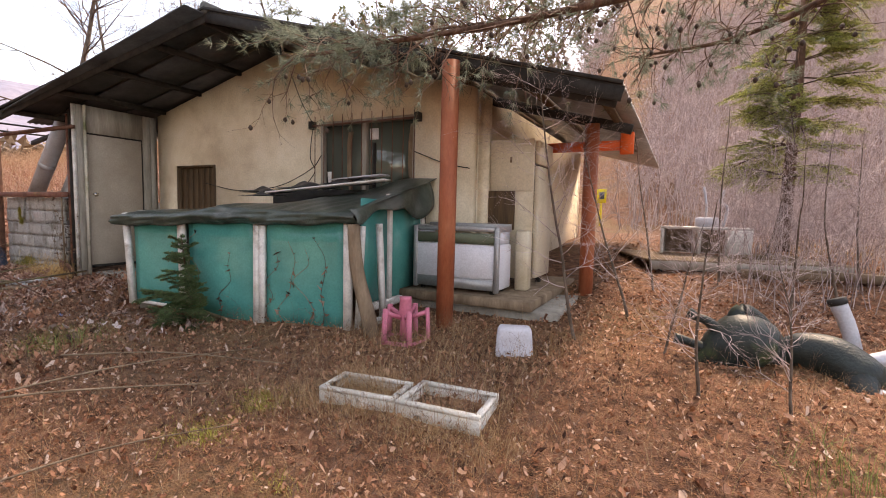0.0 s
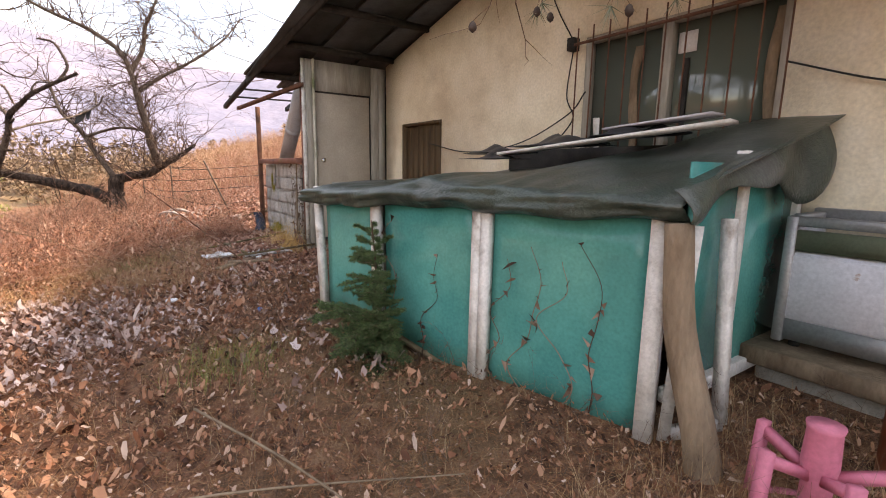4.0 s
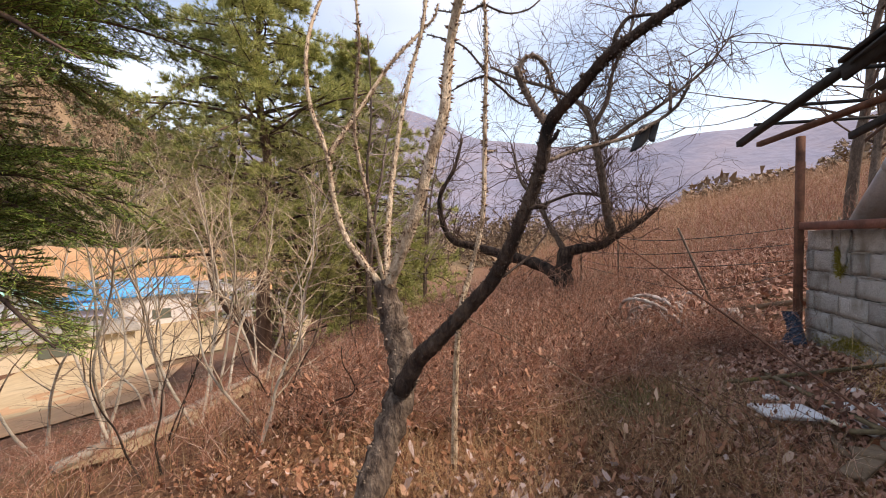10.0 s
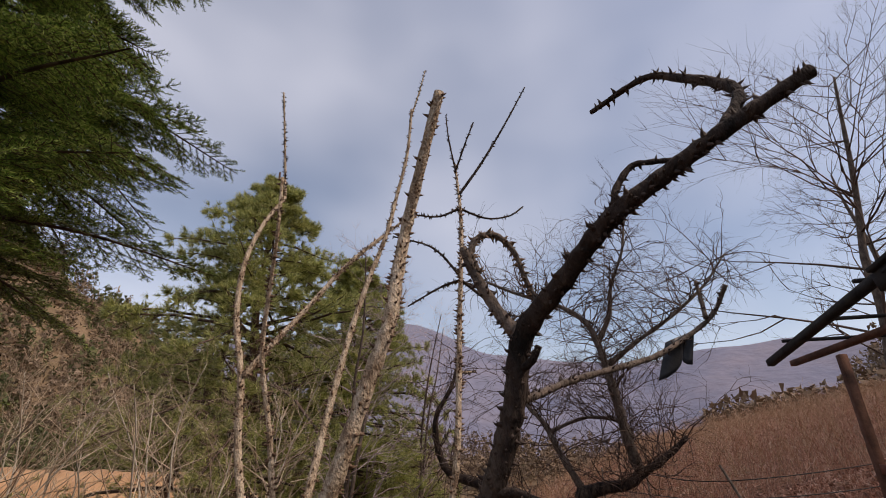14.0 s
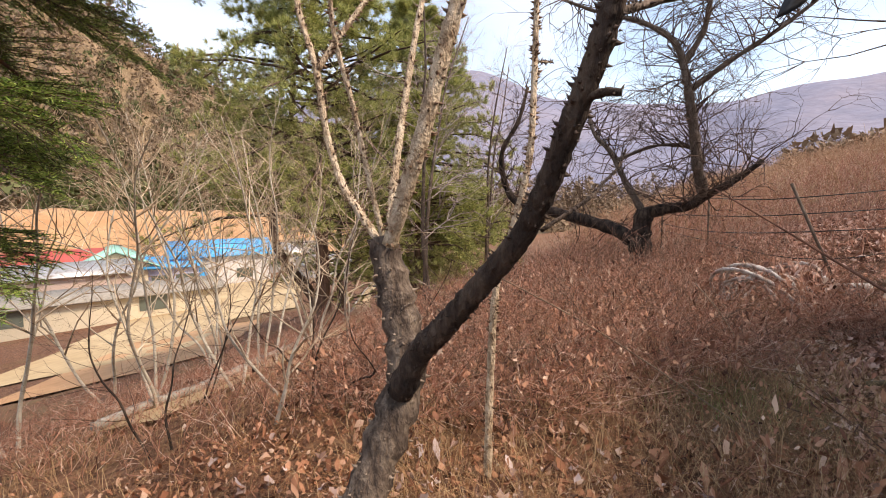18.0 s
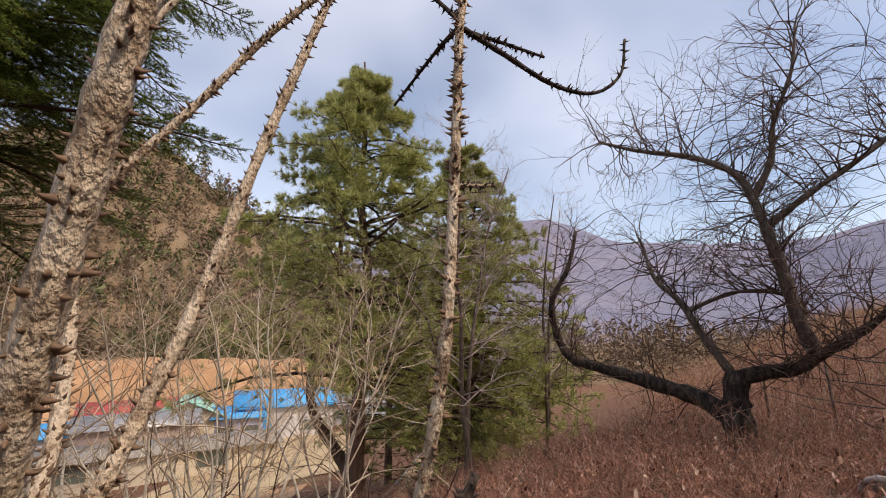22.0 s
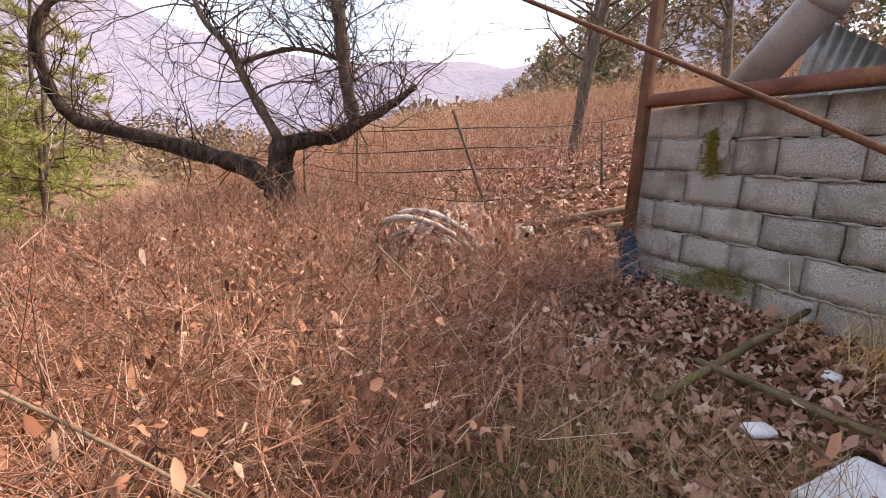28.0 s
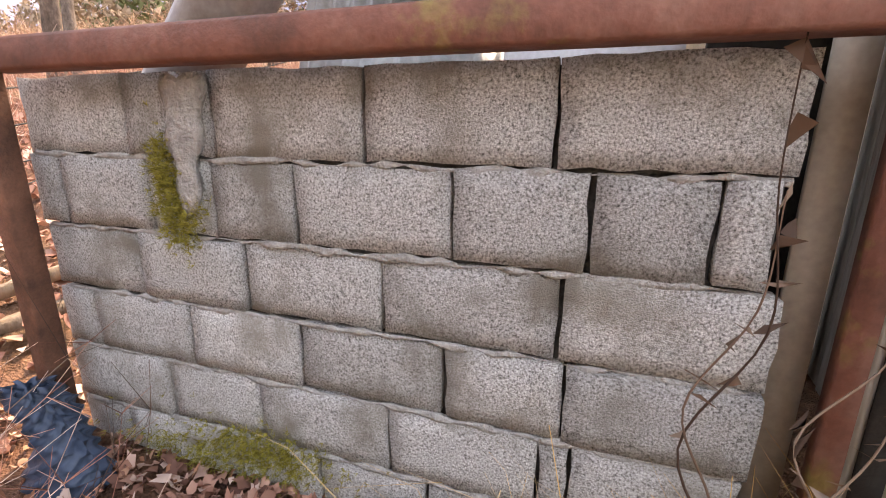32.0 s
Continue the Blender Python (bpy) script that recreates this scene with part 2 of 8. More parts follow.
MAT = {
    "ground": surface("ground_litter", [(0.28, (0.045, 0.022, 0.014)), (0.45, (0.16, 0.075, 0.042)), (0.6, (0.29, 0.145, 0.085)), (0.8, (0.42, 0.25, 0.15))], scale=9, detail=10, rough=0.95, bump=1.0, fine=90, stain=(0.21, 0.14, 0.07), stain_scale=0.35, stain_at=(0.5, 0.68), bump_size=0.05),
    "leaf": islands("dry_leaf", [(0.0, (0.045, 0.02, 0.013)), (0.28, (0.24, 0.1, 0.055)), (0.6, (0.42, 0.2, 0.115)), (0.88, (0.5, 0.29, 0.19)), (1.0, (0.6, 0.45, 0.36))], 0.75, 0.15),
    "leaf_red": islands("maple_leaf", [(0.0, (0.12, 0.055, 0.04)), (0.35, (0.33, 0.16, 0.11)), (0.75, (0.48, 0.275, 0.2)), (1.0, (0.62, 0.46, 0.38))], 0.7, 0.12),
    # pale stops carry the skylight sheen of glossy dead leaves as colour
    "leaf_pale": islands("pale_leaf", [(0.0, (0.1, 0.055, 0.04)), (0.35, (0.33, 0.2, 0.155)), (0.7, (0.46, 0.34, 0.295)), (1.0, (0.64, 0.53, 0.5))], 0.7, 0.1),
    "straw": islands("dry_grass", [(0.0, (0.2, 0.1, 0.05)), (0.5, (0.38, 0.22, 0.11)), (1.0, (0.55, 0.4, 0.23))], 0.7, 0.1),
    "straw_gold": islands("golden_grass", [(0.0, (0.5, 0.28, 0.08)), (0.5, (0.7, 0.44, 0.17)), (1.0, (0.82, 0.62, 0.34))], 0.65, 0.15),
    "needle_litter": islands("fallen_needles", [(0.0, (0.22, 0.085, 0.035)), (0.5, (0.38, 0.16, 0.07)), (1.0, (0.46, 0.25, 0.13))], 0.8),
    "bramble": islands("bramble_stem", [(0.0, (0.08, 0.035, 0.026)), (0.3, (0.36, 0.155, 0.105)), (0.75, (0.6, 0.32, 0.22)), (1.0, (0.8, 0.62, 0.5))], 0.8, 0.1),
    "weed_leaf": islands("withered_leaf", [(0.0, (0.06, 0.027, 0.02)), (0.4, (0.3, 0.135, 0.085)), (0.85, (0.5, 0.27, 0.17)), (1.0, (0.66, 0.5, 0.38))], 0.8, 0.15),
    "field": islands("dry_field_stem", [(0.0, (0.26, 0.13, 0.075)), (0.5, (0.42, 0.25, 0.15)), (1.0, (0.56, 0.4, 0.26))], 0.8),
    "twig": islands("dead_twig", [(0.0, (0.06, 0.035, 0.025)), (0.6, (0.16, 0.1, 0.07)), (1.0, (0.28, 0.2, 0.15))], 0.85),
    "green_grass": islands("green_grass", [(0.0, (0.09, 0.12, 0.03)), (1.0, (0.25, 0.29, 0.09))], 0.7, 0.15),
    "moss_bright": islands("yellow_green_moss", [(0.0, (0.22, 0.2, 0.04)), (0.5, (0.45, 0.42, 0.08)), (1.0, (0.65, 0.62, 0.2))], 0.8, 0.2),
    "moss": islands("yellow_moss", [(0.0, (0.12, 0.1, 0.02)), (0.5, (0.28, 0.24, 0.04)), (1.0, (0.48, 0.42, 0.1))], 0.8, 0.1),
    "bark_dark": surface("dark_bark", [(0.35, (0.012, 0.009, 0.007)), (0.52, (0.05, 0.034, 0.026)), (0.72, (0.13, 0.095, 0.07))], scale=14, rough=0.95, bump=1.0, fine=70, stretch=(1, 1, 0.4)),
    "bark_grey": surface("grey_bark", [(0.3, (0.06, 0.045, 0.035)), (0.55, (0.15, 0.115, 0.09)), (0.75, (0.26, 0.2, 0.16))], scale=16, rough=0.95, bump=0.8, fine=80, stretch=(1, 1, 0.5)),
    "bark_tan": surface("tan_thorny_bark", [(0.3, (0.12, 0.07, 0.045)), (0.42, (0.4, 0.29, 0.19)), (0.56, (0.66, 0.53, 0.38)), (0.8, (0.78, 0.66, 0.51))], scale=26, rough=0.85, bump=1.0, fine=120, stretch=(1, 1, 0.6)),
    "bark_pine": surface("pine_bark", [(0.3, (0.05, 0.03, 0.022)), (0.55, (0.13, 0.075, 0.052)), (0.75, (0.23, 0.14, 0.1))], scale=10, rough=0.95, bump=1.0, fine=50, stretch=(1, 1, 0.4)),
    "bark_pale": surface("pale_smooth_bark", [(0.3, (0.3, 0.26, 0.2)), (0.55, (0.5, 0.45, 0.37)), (0.75, (0.62, 0.57, 0.48))], scale=9, rough=0.8, bump=0.3, fine=80, stretch=(1, 1, 0.6)),
    "bark_knobbly": surface("grey_brown_knobbly_bark", [(0.3, (0.025, 0.017, 0.013)), (0.45, (0.09, 0.065, 0.05)), (0.6, (0.19, 0.145, 0.11)), (0.8, (0.34, 0.28, 0.22))], scale=22, rough=0.95, bump=1.0, fine=70, stretch=(1, 1, 0.45)),
    "thorn_tan": surface("tan_thorn", [(0.3, (0.07, 0.04, 0.025)), (0.7, (0.24, 0.15, 0.09))], scale=40, rough=0.7, bump=0.1),
    "thorn_dark": surface("dark_thorn", [(0.3, (0.03, 0.02, 0.016)), (0.7, (0.09, 0.06, 0.045))], scale=40, rough=0.7, bump=0.1),
    "thorn_grey": surface("grey_thorn", [(0.3, (0.12, 0.085, 0.065)), (0.7, (0.32, 0.25, 0.19))], scale=40, rough=0.7, bump=0.1),
    "twig_dark": islands("dark_branchlet", [(0.0, (0.045, 0.03, 0.024)), (1.0, (0.13, 0.085, 0.065))], 0.9),
    "twig_pale": islands("pale_branchlet", [(0.0, (0.3, 0.21, 0.14)), (1.0, (0.72, 0.6, 0.45))], 0.85, 0.1),
    "twig_brown": islands("brown_branchlet", [(0.0, (0.27, 0.2, 0.19)), (1.0, (0.72, 0.6, 0.58))], 0.9, 0.1),
    "pine_green": islands("pine_needles", [(0.0, (0.1, 0.125, 0.04)), (0.5, (0.4, 0.43, 0.14)), (1.0, (0.72, 0.7, 0.32))], 0.55, 0.5),
    "pine_grey": islands("grey_green_needles", [(0.0, (0.1, 0.13, 0.09)), (0.6, (0.23, 0.27, 0.19)), (1.0, (0.4, 0.42, 0.32))], 0.6, 0.15),
    "fir_green": islands("fir_needles", [(0.0, (0.03, 0.065, 0.018)), (0.5, (0.14, 0.23, 0.045)), (1.0, (0.42, 0.5, 0.13))], 0.5, 0.25),
    "cedar_green": islands("cedar_needles", [(0.0, (0.02, 0.045, 0.02)), (0.5, (0.07, 0.125, 0.05)), (1.0, (0.2, 0.27, 0.11))], 0.5, 0.2),
    "fir_light": islands("yellow_green_needles", [(0.0, (0.14, 0.17, 0.04)), (0.5, (0.36, 0.4, 0.1)), (1.0, (0.58, 0.58, 0.2))], 0.55, 0.4),
    "wall": surface("stained_cream_plaster", [(0.3, (0.6, 0.5, 0.36)), (0.5, (0.72, 0.63, 0.48)), (0.7, (0.78, 0.7, 0.57))], scale=2.2, rough=0.9, bump=0.25, fine=45, stain=(0.46, 0.36, 0.24), stain_scale=0.9, stain_at=(0.52, 0.75)),
    "concrete": surface("weathered_concrete", [(0.3, (0.2, 0.18, 0.15)), (0.7, (0.38, 0.35, 0.3))], scale=6, rough=0.92, bump=0.5, fine=90),
    "block": surface("cement_block", [(0.33, (0.09, 0.083, 0.075)), (0.43, (0.36, 0.34, 0.315)), (0.54, (0.58, 0.56, 0.535)), (0.68, (0.8, 0.785, 0.76))], scale=190, detail=5, rough=0.95, bump=0.9, fine=320, stain=(0.27, 0.24, 0.2), stain_scale=4.2, stain_at=(0.5, 0.68), vary=0.35, bump_size=0.01),
    "mortar": surface("grey_mortar", [(0.3, (0.28, 0.26, 0.235)), (0.7, (0.5, 0.475, 0.44))], scale=30, rough=0.95, bump=0.8, fine=120),
    "roof": surface("dark_roof_sheet", [(0.3, (0.05, 0.055, 0.052)), (0.7, (0.15, 0.155, 0.15))], scale=3, rough=0.8, bump=0.2, stain=(0.13, 0.1, 0.07), stain_scale=1.0),
    "soffit": surface("dark_grey_board", [(0.3, (0.02, 0.022, 0.023)), (0.7, (0.075, 0.08, 0.082))], scale=2.5, rough=0.85, bump=0.2, stretch=(1, 1, 1)),
    "zinc": surface("galvanised_sheet", [(0.3, (0.32, 0.33, 0.33)), (0.7, (0.5, 0.5, 0.5))], scale=4, rough=0.5, metal=0.5, bump=0.1, stain=(0.22, 0.17, 0.13), stain_scale=1.5),
    "rust": surface("rusty_steel", [(0.25, (0.05, 0.028, 0.02)), (0.5, (0.14, 0.065, 0.042)), (0.75, (0.23, 0.11, 0.07))], scale=9, rough=0.85, bump=0.3, fine=120),
    "red_steel": surface("weathered_red_oxide_paint", [(0.25, (0.09, 0.042, 0.03)), (0.5, (0.2, 0.08, 0.056)), (0.8, (0.29, 0.16, 0.12))], scale=6, rough=0.7, bump=0.2, stain=(0.25, 0.2, 0.06), stain_scale=4, stain_at=(0.62, 0.75)),
    "pillar": surface("rust_red_painted_pipe", [(0.25, (0.2, 0.052, 0.025)), (0.5, (0.33, 0.095, 0.045)), (0.8, (0.42, 0.16, 0.08))], scale=5, rough=0.6, bump=0.2, stretch=(1, 1, 0.3)),
    "orange": plain("orange_painted_steel", (0.8, 0.13, 0.03), 0.5),
    "door": surface("beige_door_panel", [(0.3, (0.36, 0.31, 0.25)), (0.7, (0.46, 0.4, 0.33))], scale=2.0, rough=0.6, bump=0.05, stain=(0.3, 0.25, 0.19), stain_scale=0.8),
    "panel_mould": surface("mouldy_beige_sheet", [(0.3, (0.44, 0.4, 0.33)), (0.7, (0.6, 0.56, 0.48))], scale=3.0, rough=0.7, bump=0.08, stain=(0.17, 0.18, 0.09), stain_scale=2.2, stain_at=(0.48, 0.66)),
    "joint": surface("dark_recessed_mortar", [(0.3, (0.05, 0.045, 0.04)), (0.7, (0.14, 0.125, 0.11))], scale=40, rough=0.95, bump=0.6),
    "frame_brown": surface("brown_weathered_steel", [(0.3, (0.11, 0.085, 0.07)), (0.6, (0.2, 0.155, 0.13)), (0.8, (0.28, 0.22, 0.18))], scale=6, rough=0.7, bump=0.2, stain=(0.12, 0.12, 0.07), stain_scale=3, stretch=(1, 1, 0.3)),
    "frame_grey": surface("grey_weathered_timber", [(0.3, (0.22, 0.2, 0.17)), (0.7, (0.42, 0.39, 0.34))], scale=8, rough=0.85, bump=0.3, stretch=(1, 1, 0.15)),
    "dark_wood": surface("dark_brown_wood", [(0.3, (0.045, 0.026, 0.014)), (0.7, (0.13, 0.08, 0.04))], scale=9, rough=0.7, bump=0.2, stretch=(3, 3, 0.2)),
    # near-black timber; also used as painted shade in gaps and hollows
    "black_wood_and_gap": surface("black_timber_and_gap_shade", [(0.3, (0.012, 0.011, 0.01)), (0.7, (0.045, 0.04, 0.036))], scale=8, rough=0.8, bump=0.3),
    "old_wood": surface("weathered_wood", [(0.3, (0.12, 0.08, 0.05)), (0.7, (0.3, 0.22, 0.15))], scale=7, rough=0.9, bump=0.5, stretch=(1, 1, 0.3)),
    "mossy_wood": surface("mossy_lath", [(0.3, (0.08, 0.06, 0.035)), (0.7, (0.22, 0.17, 0.1))], scale=9, rough=0.95, bump=0.5, stain=(0.15, 0.14, 0.03), stain_scale=5, stain_at=(0.58, 0.72)),
    "white_paint": surface("peeling_white_paint", [(0.3, (0.5, 0.47, 0.43)), (0.6, (0.72, 0.69, 0.65))], scale=7, rough=0.7, bump=0.3, stain=(0.3, 0.24, 0.19), stain_scale=5, stain_at=(0.58, 0.7)),
    "green_film": surface("faded_turquoise_sheet", [(0.3, (0.03, 0.2, 0.185)), (0.7, (0.06, 0.28, 0.25))], scale=1.5, rough=0.13, bump=0.04, stain=(0.1, 0.36, 0.3), stain_scale=2.2, stain_at=(0.45, 0.8)),
    "tarp": surface("dark_green_tarpaulin", [(0.3, (0.02, 0.027, 0.023)), (0.55, (0.045, 0.06, 0.048)), (0.8, (0.09, 0.105, 0.085))], scale=3.5, rough=0.3, bump=0.35, stain=(0.16, 0.16, 0.15), stain_scale=1.6, stain_at=(0.5, 0.75)),
    "tarp_black": plain("black_plastic_film", (0.03, 0.032, 0.036), 0.4),
    "enamel": surface("chipped_white_enamel", [(0.3, (0.6, 0.6, 0.64)), (0.7, (0.72, 0.72, 0.76))], scale=3, rough=0.4, bump=0.03, stain=(0.35, 0.17, 0.08), stain_scale=6, stain_at=(0.7, 0.74)),
    "steel_trim": plain("dull_aluminium_trim", (0.38, 0.38, 0.38), 0.5, 0.6),
    "olive": plain("olive_grille", (0.13, 0.15, 0.1), 0.6),
    "cream": surface("yellowed_cream_enamel", [(0.3, (0.58, 0.5, 0.37)), (0.7, (0.68, 0.6, 0.46))], scale=2, rough=0.5, bump=0.05, stain=(0.48, 0.38, 0.25), stain_scale=1.5),
    "pink": plain("faded_pink_plastic", (0.58, 0.17, 0.24), 0.55),
    "planter": surface("peeling_white_planter", [(0.3, (0.5, 0.48, 0.42)), (0.6, (0.68, 0.66, 0.6))], scale=10, rough=0.8, bump=0.4, stain=(0.09, 0.07, 0.05), stain_scale=9, stain_at=(0.58, 0.66)),
    "soil": surface("dark_soil", [(0.3, (0.04, 0.027, 0.018)), (0.7, (0.12, 0.08, 0.05))], scale=20, rough=1.0, bump=1.0),
    "grey_plastic": plain("greyish_white_plastic", (0.55, 0.54, 0.58), 0.6),
    "styrofoam": surface("dirty_styrofoam", [(0.3, (0.66, 0.68, 0.7)), (0.7, (0.82, 0.84, 0.86))], scale=30, rough=0.8, bump=0.3, fine=200, stain=(0.35, 0.28, 0.18), stain_scale=4, stain_at=(0.55, 0.68)),
    "white_pipe": surface("dirty_white_pipe", [(0.3, (0.38, 0.34, 0.3)), (0.7, (0.66, 0.62, 0.58))], scale=14, rough=0.6, bump=0.2, stain=(0.2, 0.13, 0.1), stain_scale=7, stain_at=(0.45, 0.6)),
    "chimney": surface("dull_grey_pipe", [(0.3, (0.36, 0.35, 0.36)), (0.7, (0.52, 0.51, 0.52))], scale=3, rough=0.55, metal=0.2, bump=0.1, stain=(0.3, 0.26, 0.23), stain_scale=3),
    "net_dark": plain("dark_blue_plastic", (0.05, 0.075, 0.12), 0.35),
    "blue": plain("bright_blue_plastic", (0.05, 0.25, 0.7), 0.5),
    "yellow": plain("yellow_paint", (0.85, 0.68, 0.04), 0.5),
    "statue": surface("mossy_black_resin", [(0.3, (0.01, 0.014, 0.014)), (0.7, (0.03, 0.042, 0.038))], scale=6, rough=0.45, bump=0.25, stain=(0.05, 0.075, 0.02), stain_scale=3, stain_at=(0.58, 0.72)),
    "tusk": plain("grey_white_resin", (0.45, 0.46, 0.5), 0.4),
    "glass": None,
}
m_, t_, b_ = nodes_of("dusty_window_glass")
b_.inputs["Base Color"].default_value = (0.1, 0.12, 0.1, 1)
b_.inputs["Roughness"].default_value, b_.inputs["Specular IOR Level"].default_value = 0.12, 0.8
MAT["glass"] = m_
MAT["chrome"] = plain("worn_chrome", (0.6, 0.58, 0.55), 0.25, 1.0)
MAT["wire"] = plain("black_cable", (0.02, 0.02, 0.02), 0.6)
MAT["paper"] = plain("white_paper", (0.75, 0.75, 0.75), 0.8)
MAT["leaf_shrub"] = MAT["leaf"]

# ---- builders ----
def fast_mesh(name, v, f, smooth=False):
    """A mesh from an array of vertices and an array of faces with the same number of corners, or a list of such arrays."""
    v = np.asarray(v, np.float32)
    fs = [np.asarray(a, np.int32) for a in (f if isinstance(f, list) else [f]) if len(a)]
    me = bpy.data.meshes.new(name)
    me.vertices.add(len(v))
    me.vertices.foreach_set("co", v.ravel())
    loops = np.concatenate([a.ravel() for a in fs])
    counts = np.concatenate([np.full(len(a), a.shape[1], np.int32) for a in fs])
    me.loops.add(len(loops))
    me.loops.foreach_set("vertex_index", loops)
    me.polygons.add(len(counts))
    me.polygons.foreach_set("loop_start", np.concatenate([[0], np.cumsum(counts)[:-1]]).astype(np.int32))
    me.polygons.foreach_set("loop_total", counts)
    if smooth:
        me.polygons.foreach_set("use_smooth", np.ones(len(counts), bool))
    me.update(calc_edges=True)
    return me


class Build:
    """Collects pieces of one part and links them as one mesh."""

    def __init__(self):
        self.v, self.f, self.n = [], {}, 0

    def add(self, v, f):
        v = np.asarray(v, float)
        for face in f:
            self.f.setdefault(len(face), []).append([i + self.n for i in face])
        self.v.append(v)
        self.n += len(v)
        return self

    def arrays(self, v, f):
        f = np.asarray(f)
        self.f.setdefault(f.shape[1], []).extend((f + self.n).tolist())
        self.v.append(np.asarray(v, float))
        self.n += len(v)
        return self

    def box(self, a, b, turn=0.0, bevel=0.0, tilt=None):
        """Box from corner a to corner b, turned about z (degrees) round its middle; bevel chamfers the upright edges and the top."""
        a, b = np.minimum(a, b).astype(float), np.maximum(a, b).astype(float)
        c, h = (a + b) / 2, (b - a) / 2
        k = min(bevel, 0.45 * h.min() * 2)
        if k > 0:
            ring = [(-h[0] + k, -h[1]), (h[0] - k, -h[1]), (h[0], -h[1] + k), (h[0], h[1] - k), (h[0] - k, h[1]), (-h[0] + k, h[1]), (-h[0], h[1] - k), (-h[0], -h[1] + k)]
            sx, sy = (h[0] - k) / h[0], (h[1] - k) / h[1]
            levels = [(-h[2], sx, sy), (-h[2] + k, 1, 1), (h[2] - k, 1, 1), (h[2], sx, sy)]
            v = np.array([(x * p, y * q, z) for z, p, q in levels for x, y in ring])
            f = [[8 * i + j, 8 * i + (j + 1) % 8, 8 * i + 8 + (j + 1) % 8, 8 * i + 8 + j] for i in range(3) for j in range(8)]
            f += [list(range(7, -1, -1)), list(range(24, 32))]
        else:
            v = np.array([(x * h[0], y * h[1], z * h[2]) for z in (-1, 1) for x, y in ((-1, -1), (1, -1), (1, 1), (-1, 1))])
            f = [[3, 2, 1, 0], [4, 5, 6, 7], [0, 1, 5, 4], [1, 2, 6, 5], [2, 3, 7, 6], [3, 0, 4, 7]]
        m = np.array(Euler([radians(q) for q in (tilt or (0, 0, turn))]).to_matrix())
        return self.add(v @ m.T + c, f)

    def beam(self, p, q, w, h, up=(0, 0, 1), bevel=0.0):
        """Rectangular bar from p to q, w wide and h high."""
        p, q = Vector(p), Vector(q)
        d = (q - p).normalized()
        s = d.cross(Vector(up)).normalized()
        u = s.cross(d).normalized()
        ring = [(-1, -1), (1, -1), (1, 1), (-1, 1)]
        v = [e + s * (x * w / 2) + u * (y * h / 2) for e in (p, q) for x, y in ring]
        return self.add([tuple(x) for x in v], [[3, 2, 1, 0], [4, 5, 6, 7], [0, 1, 5, 4], [1, 2, 6, 5], [2, 3, 7, 6], [3, 0, 4, 7]])

    def tube(self, pts, radii, sides=8, cap=True):
        v, f = tube_mesh(pts, radii, sides)
        self.add(v, f)
        if cap:
            n = len(pts)
            for face in (list(range(sides - 1, -1, -1)), list(range((n - 1) * sides, n * sides))):
                self.f.setdefault(sides, []).append([i + self.n - len(v) for i in face])
        return self

    def lathe(self, centre, profile, sides=20):
        """Turned body: profile of (radius, height) from bottom to top."""
        a = np.linspace(0, 2 * np.pi, sides, endpoint=False)
        v = [(centre[0] + r * np.cos(t), centre[1] + r * np.sin(t), centre[2] + z) for r, z in profile for t in a]
        f = [[i * sides + j, i * sides + (j + 1) % sides, (i + 1) * sides + (j + 1) % sides, (i + 1) * sides + j] for i in range(len(profile) - 1) for j in range(sides)]
        f += [list(range(sides - 1, -1, -1)), list(range((len(profile) - 1) * sides, len(profile) * sides))]
        return self.add(v, f)

    def sheet(self, grid, thick=0.0):
        """Surface through a grid of points (rows x columns x 3), with a thickness along its mean normal."""
        g = np.asarray(grid, float)
        r, c = g.shape[:2]
        idx = np.arange(r * c).reshape(r, c)
        q = np.stack([idx[:-1, :-1], idx[:-1, 1:], idx[1:, 1:], idx[1:, :-1]], -1).reshape(-1, 4)
        if not thick:
            return self.arrays(g.reshape(-1, 3), q)
        du, dv = np.gradient(g, axis=1), np.gradient(g, axis=0)
        n = np.cross(du, dv)
        n /= np.linalg.norm(n, axis=2, keepdims=True) + 1e-9
        low = g - n * thick
        v = np.concatenate([g.reshape(-1, 3), low.reshape(-1, 3)])
        rim = np.concatenate([idx[0, :], idx[1:, -1], idx[-1, -2::-1], idx[-2:0:-1, 0]])
        nxt = np.roll(rim, -1)
        side = np.stack([rim, rim + r * c, nxt + r * c, nxt], -1)
        return self.arrays(v, np.concatenate([q, q[:, ::-1] + r * c, side]))

    def mesh(self, name, smooth=False):
        return fast_mesh(name, np.concatenate(self.v), [np.array(a) for a in self.f.values()], smooth)


def tube_mesh(pts, radii, sides):
    p = np.asarray(pts, float)
    r = np.broadcast_to(np.asarray(radii, float), (len(p),))
    d = np.gradient(p, axis=0)
    d /= np.linalg.norm(d, axis=1, keepdims=True) + 1e-12
    ref = np.array((0.31, 0.2, 0.93)) if abs(d[0] @ (0.31, 0.2, 0.93)) < 0.9 else np.array((0.9, 0.3, 0.1))
    s = np.cross(d, ref)
    s /= np.linalg.norm(s, axis=1, keepdims=True) + 1e-12
    u = np.cross(s, d)
    a = np.linspace(0, 2 * np.pi, sides, endpoint=False)
    v = p[:, None] + r[:, None, None] * (np.cos(a)[None, :, None] * s[:, None] + np.sin(a)[None, :, None] * u[:, None])
    f = [[i * sides + j, i * sides + (j + 1) % sides, (i + 1) * sides + (j + 1) % sides, (i + 1) * sides + j] for i in range(len(p) - 1) for j in range(sides)]
    return v.reshape(-1, 3), f


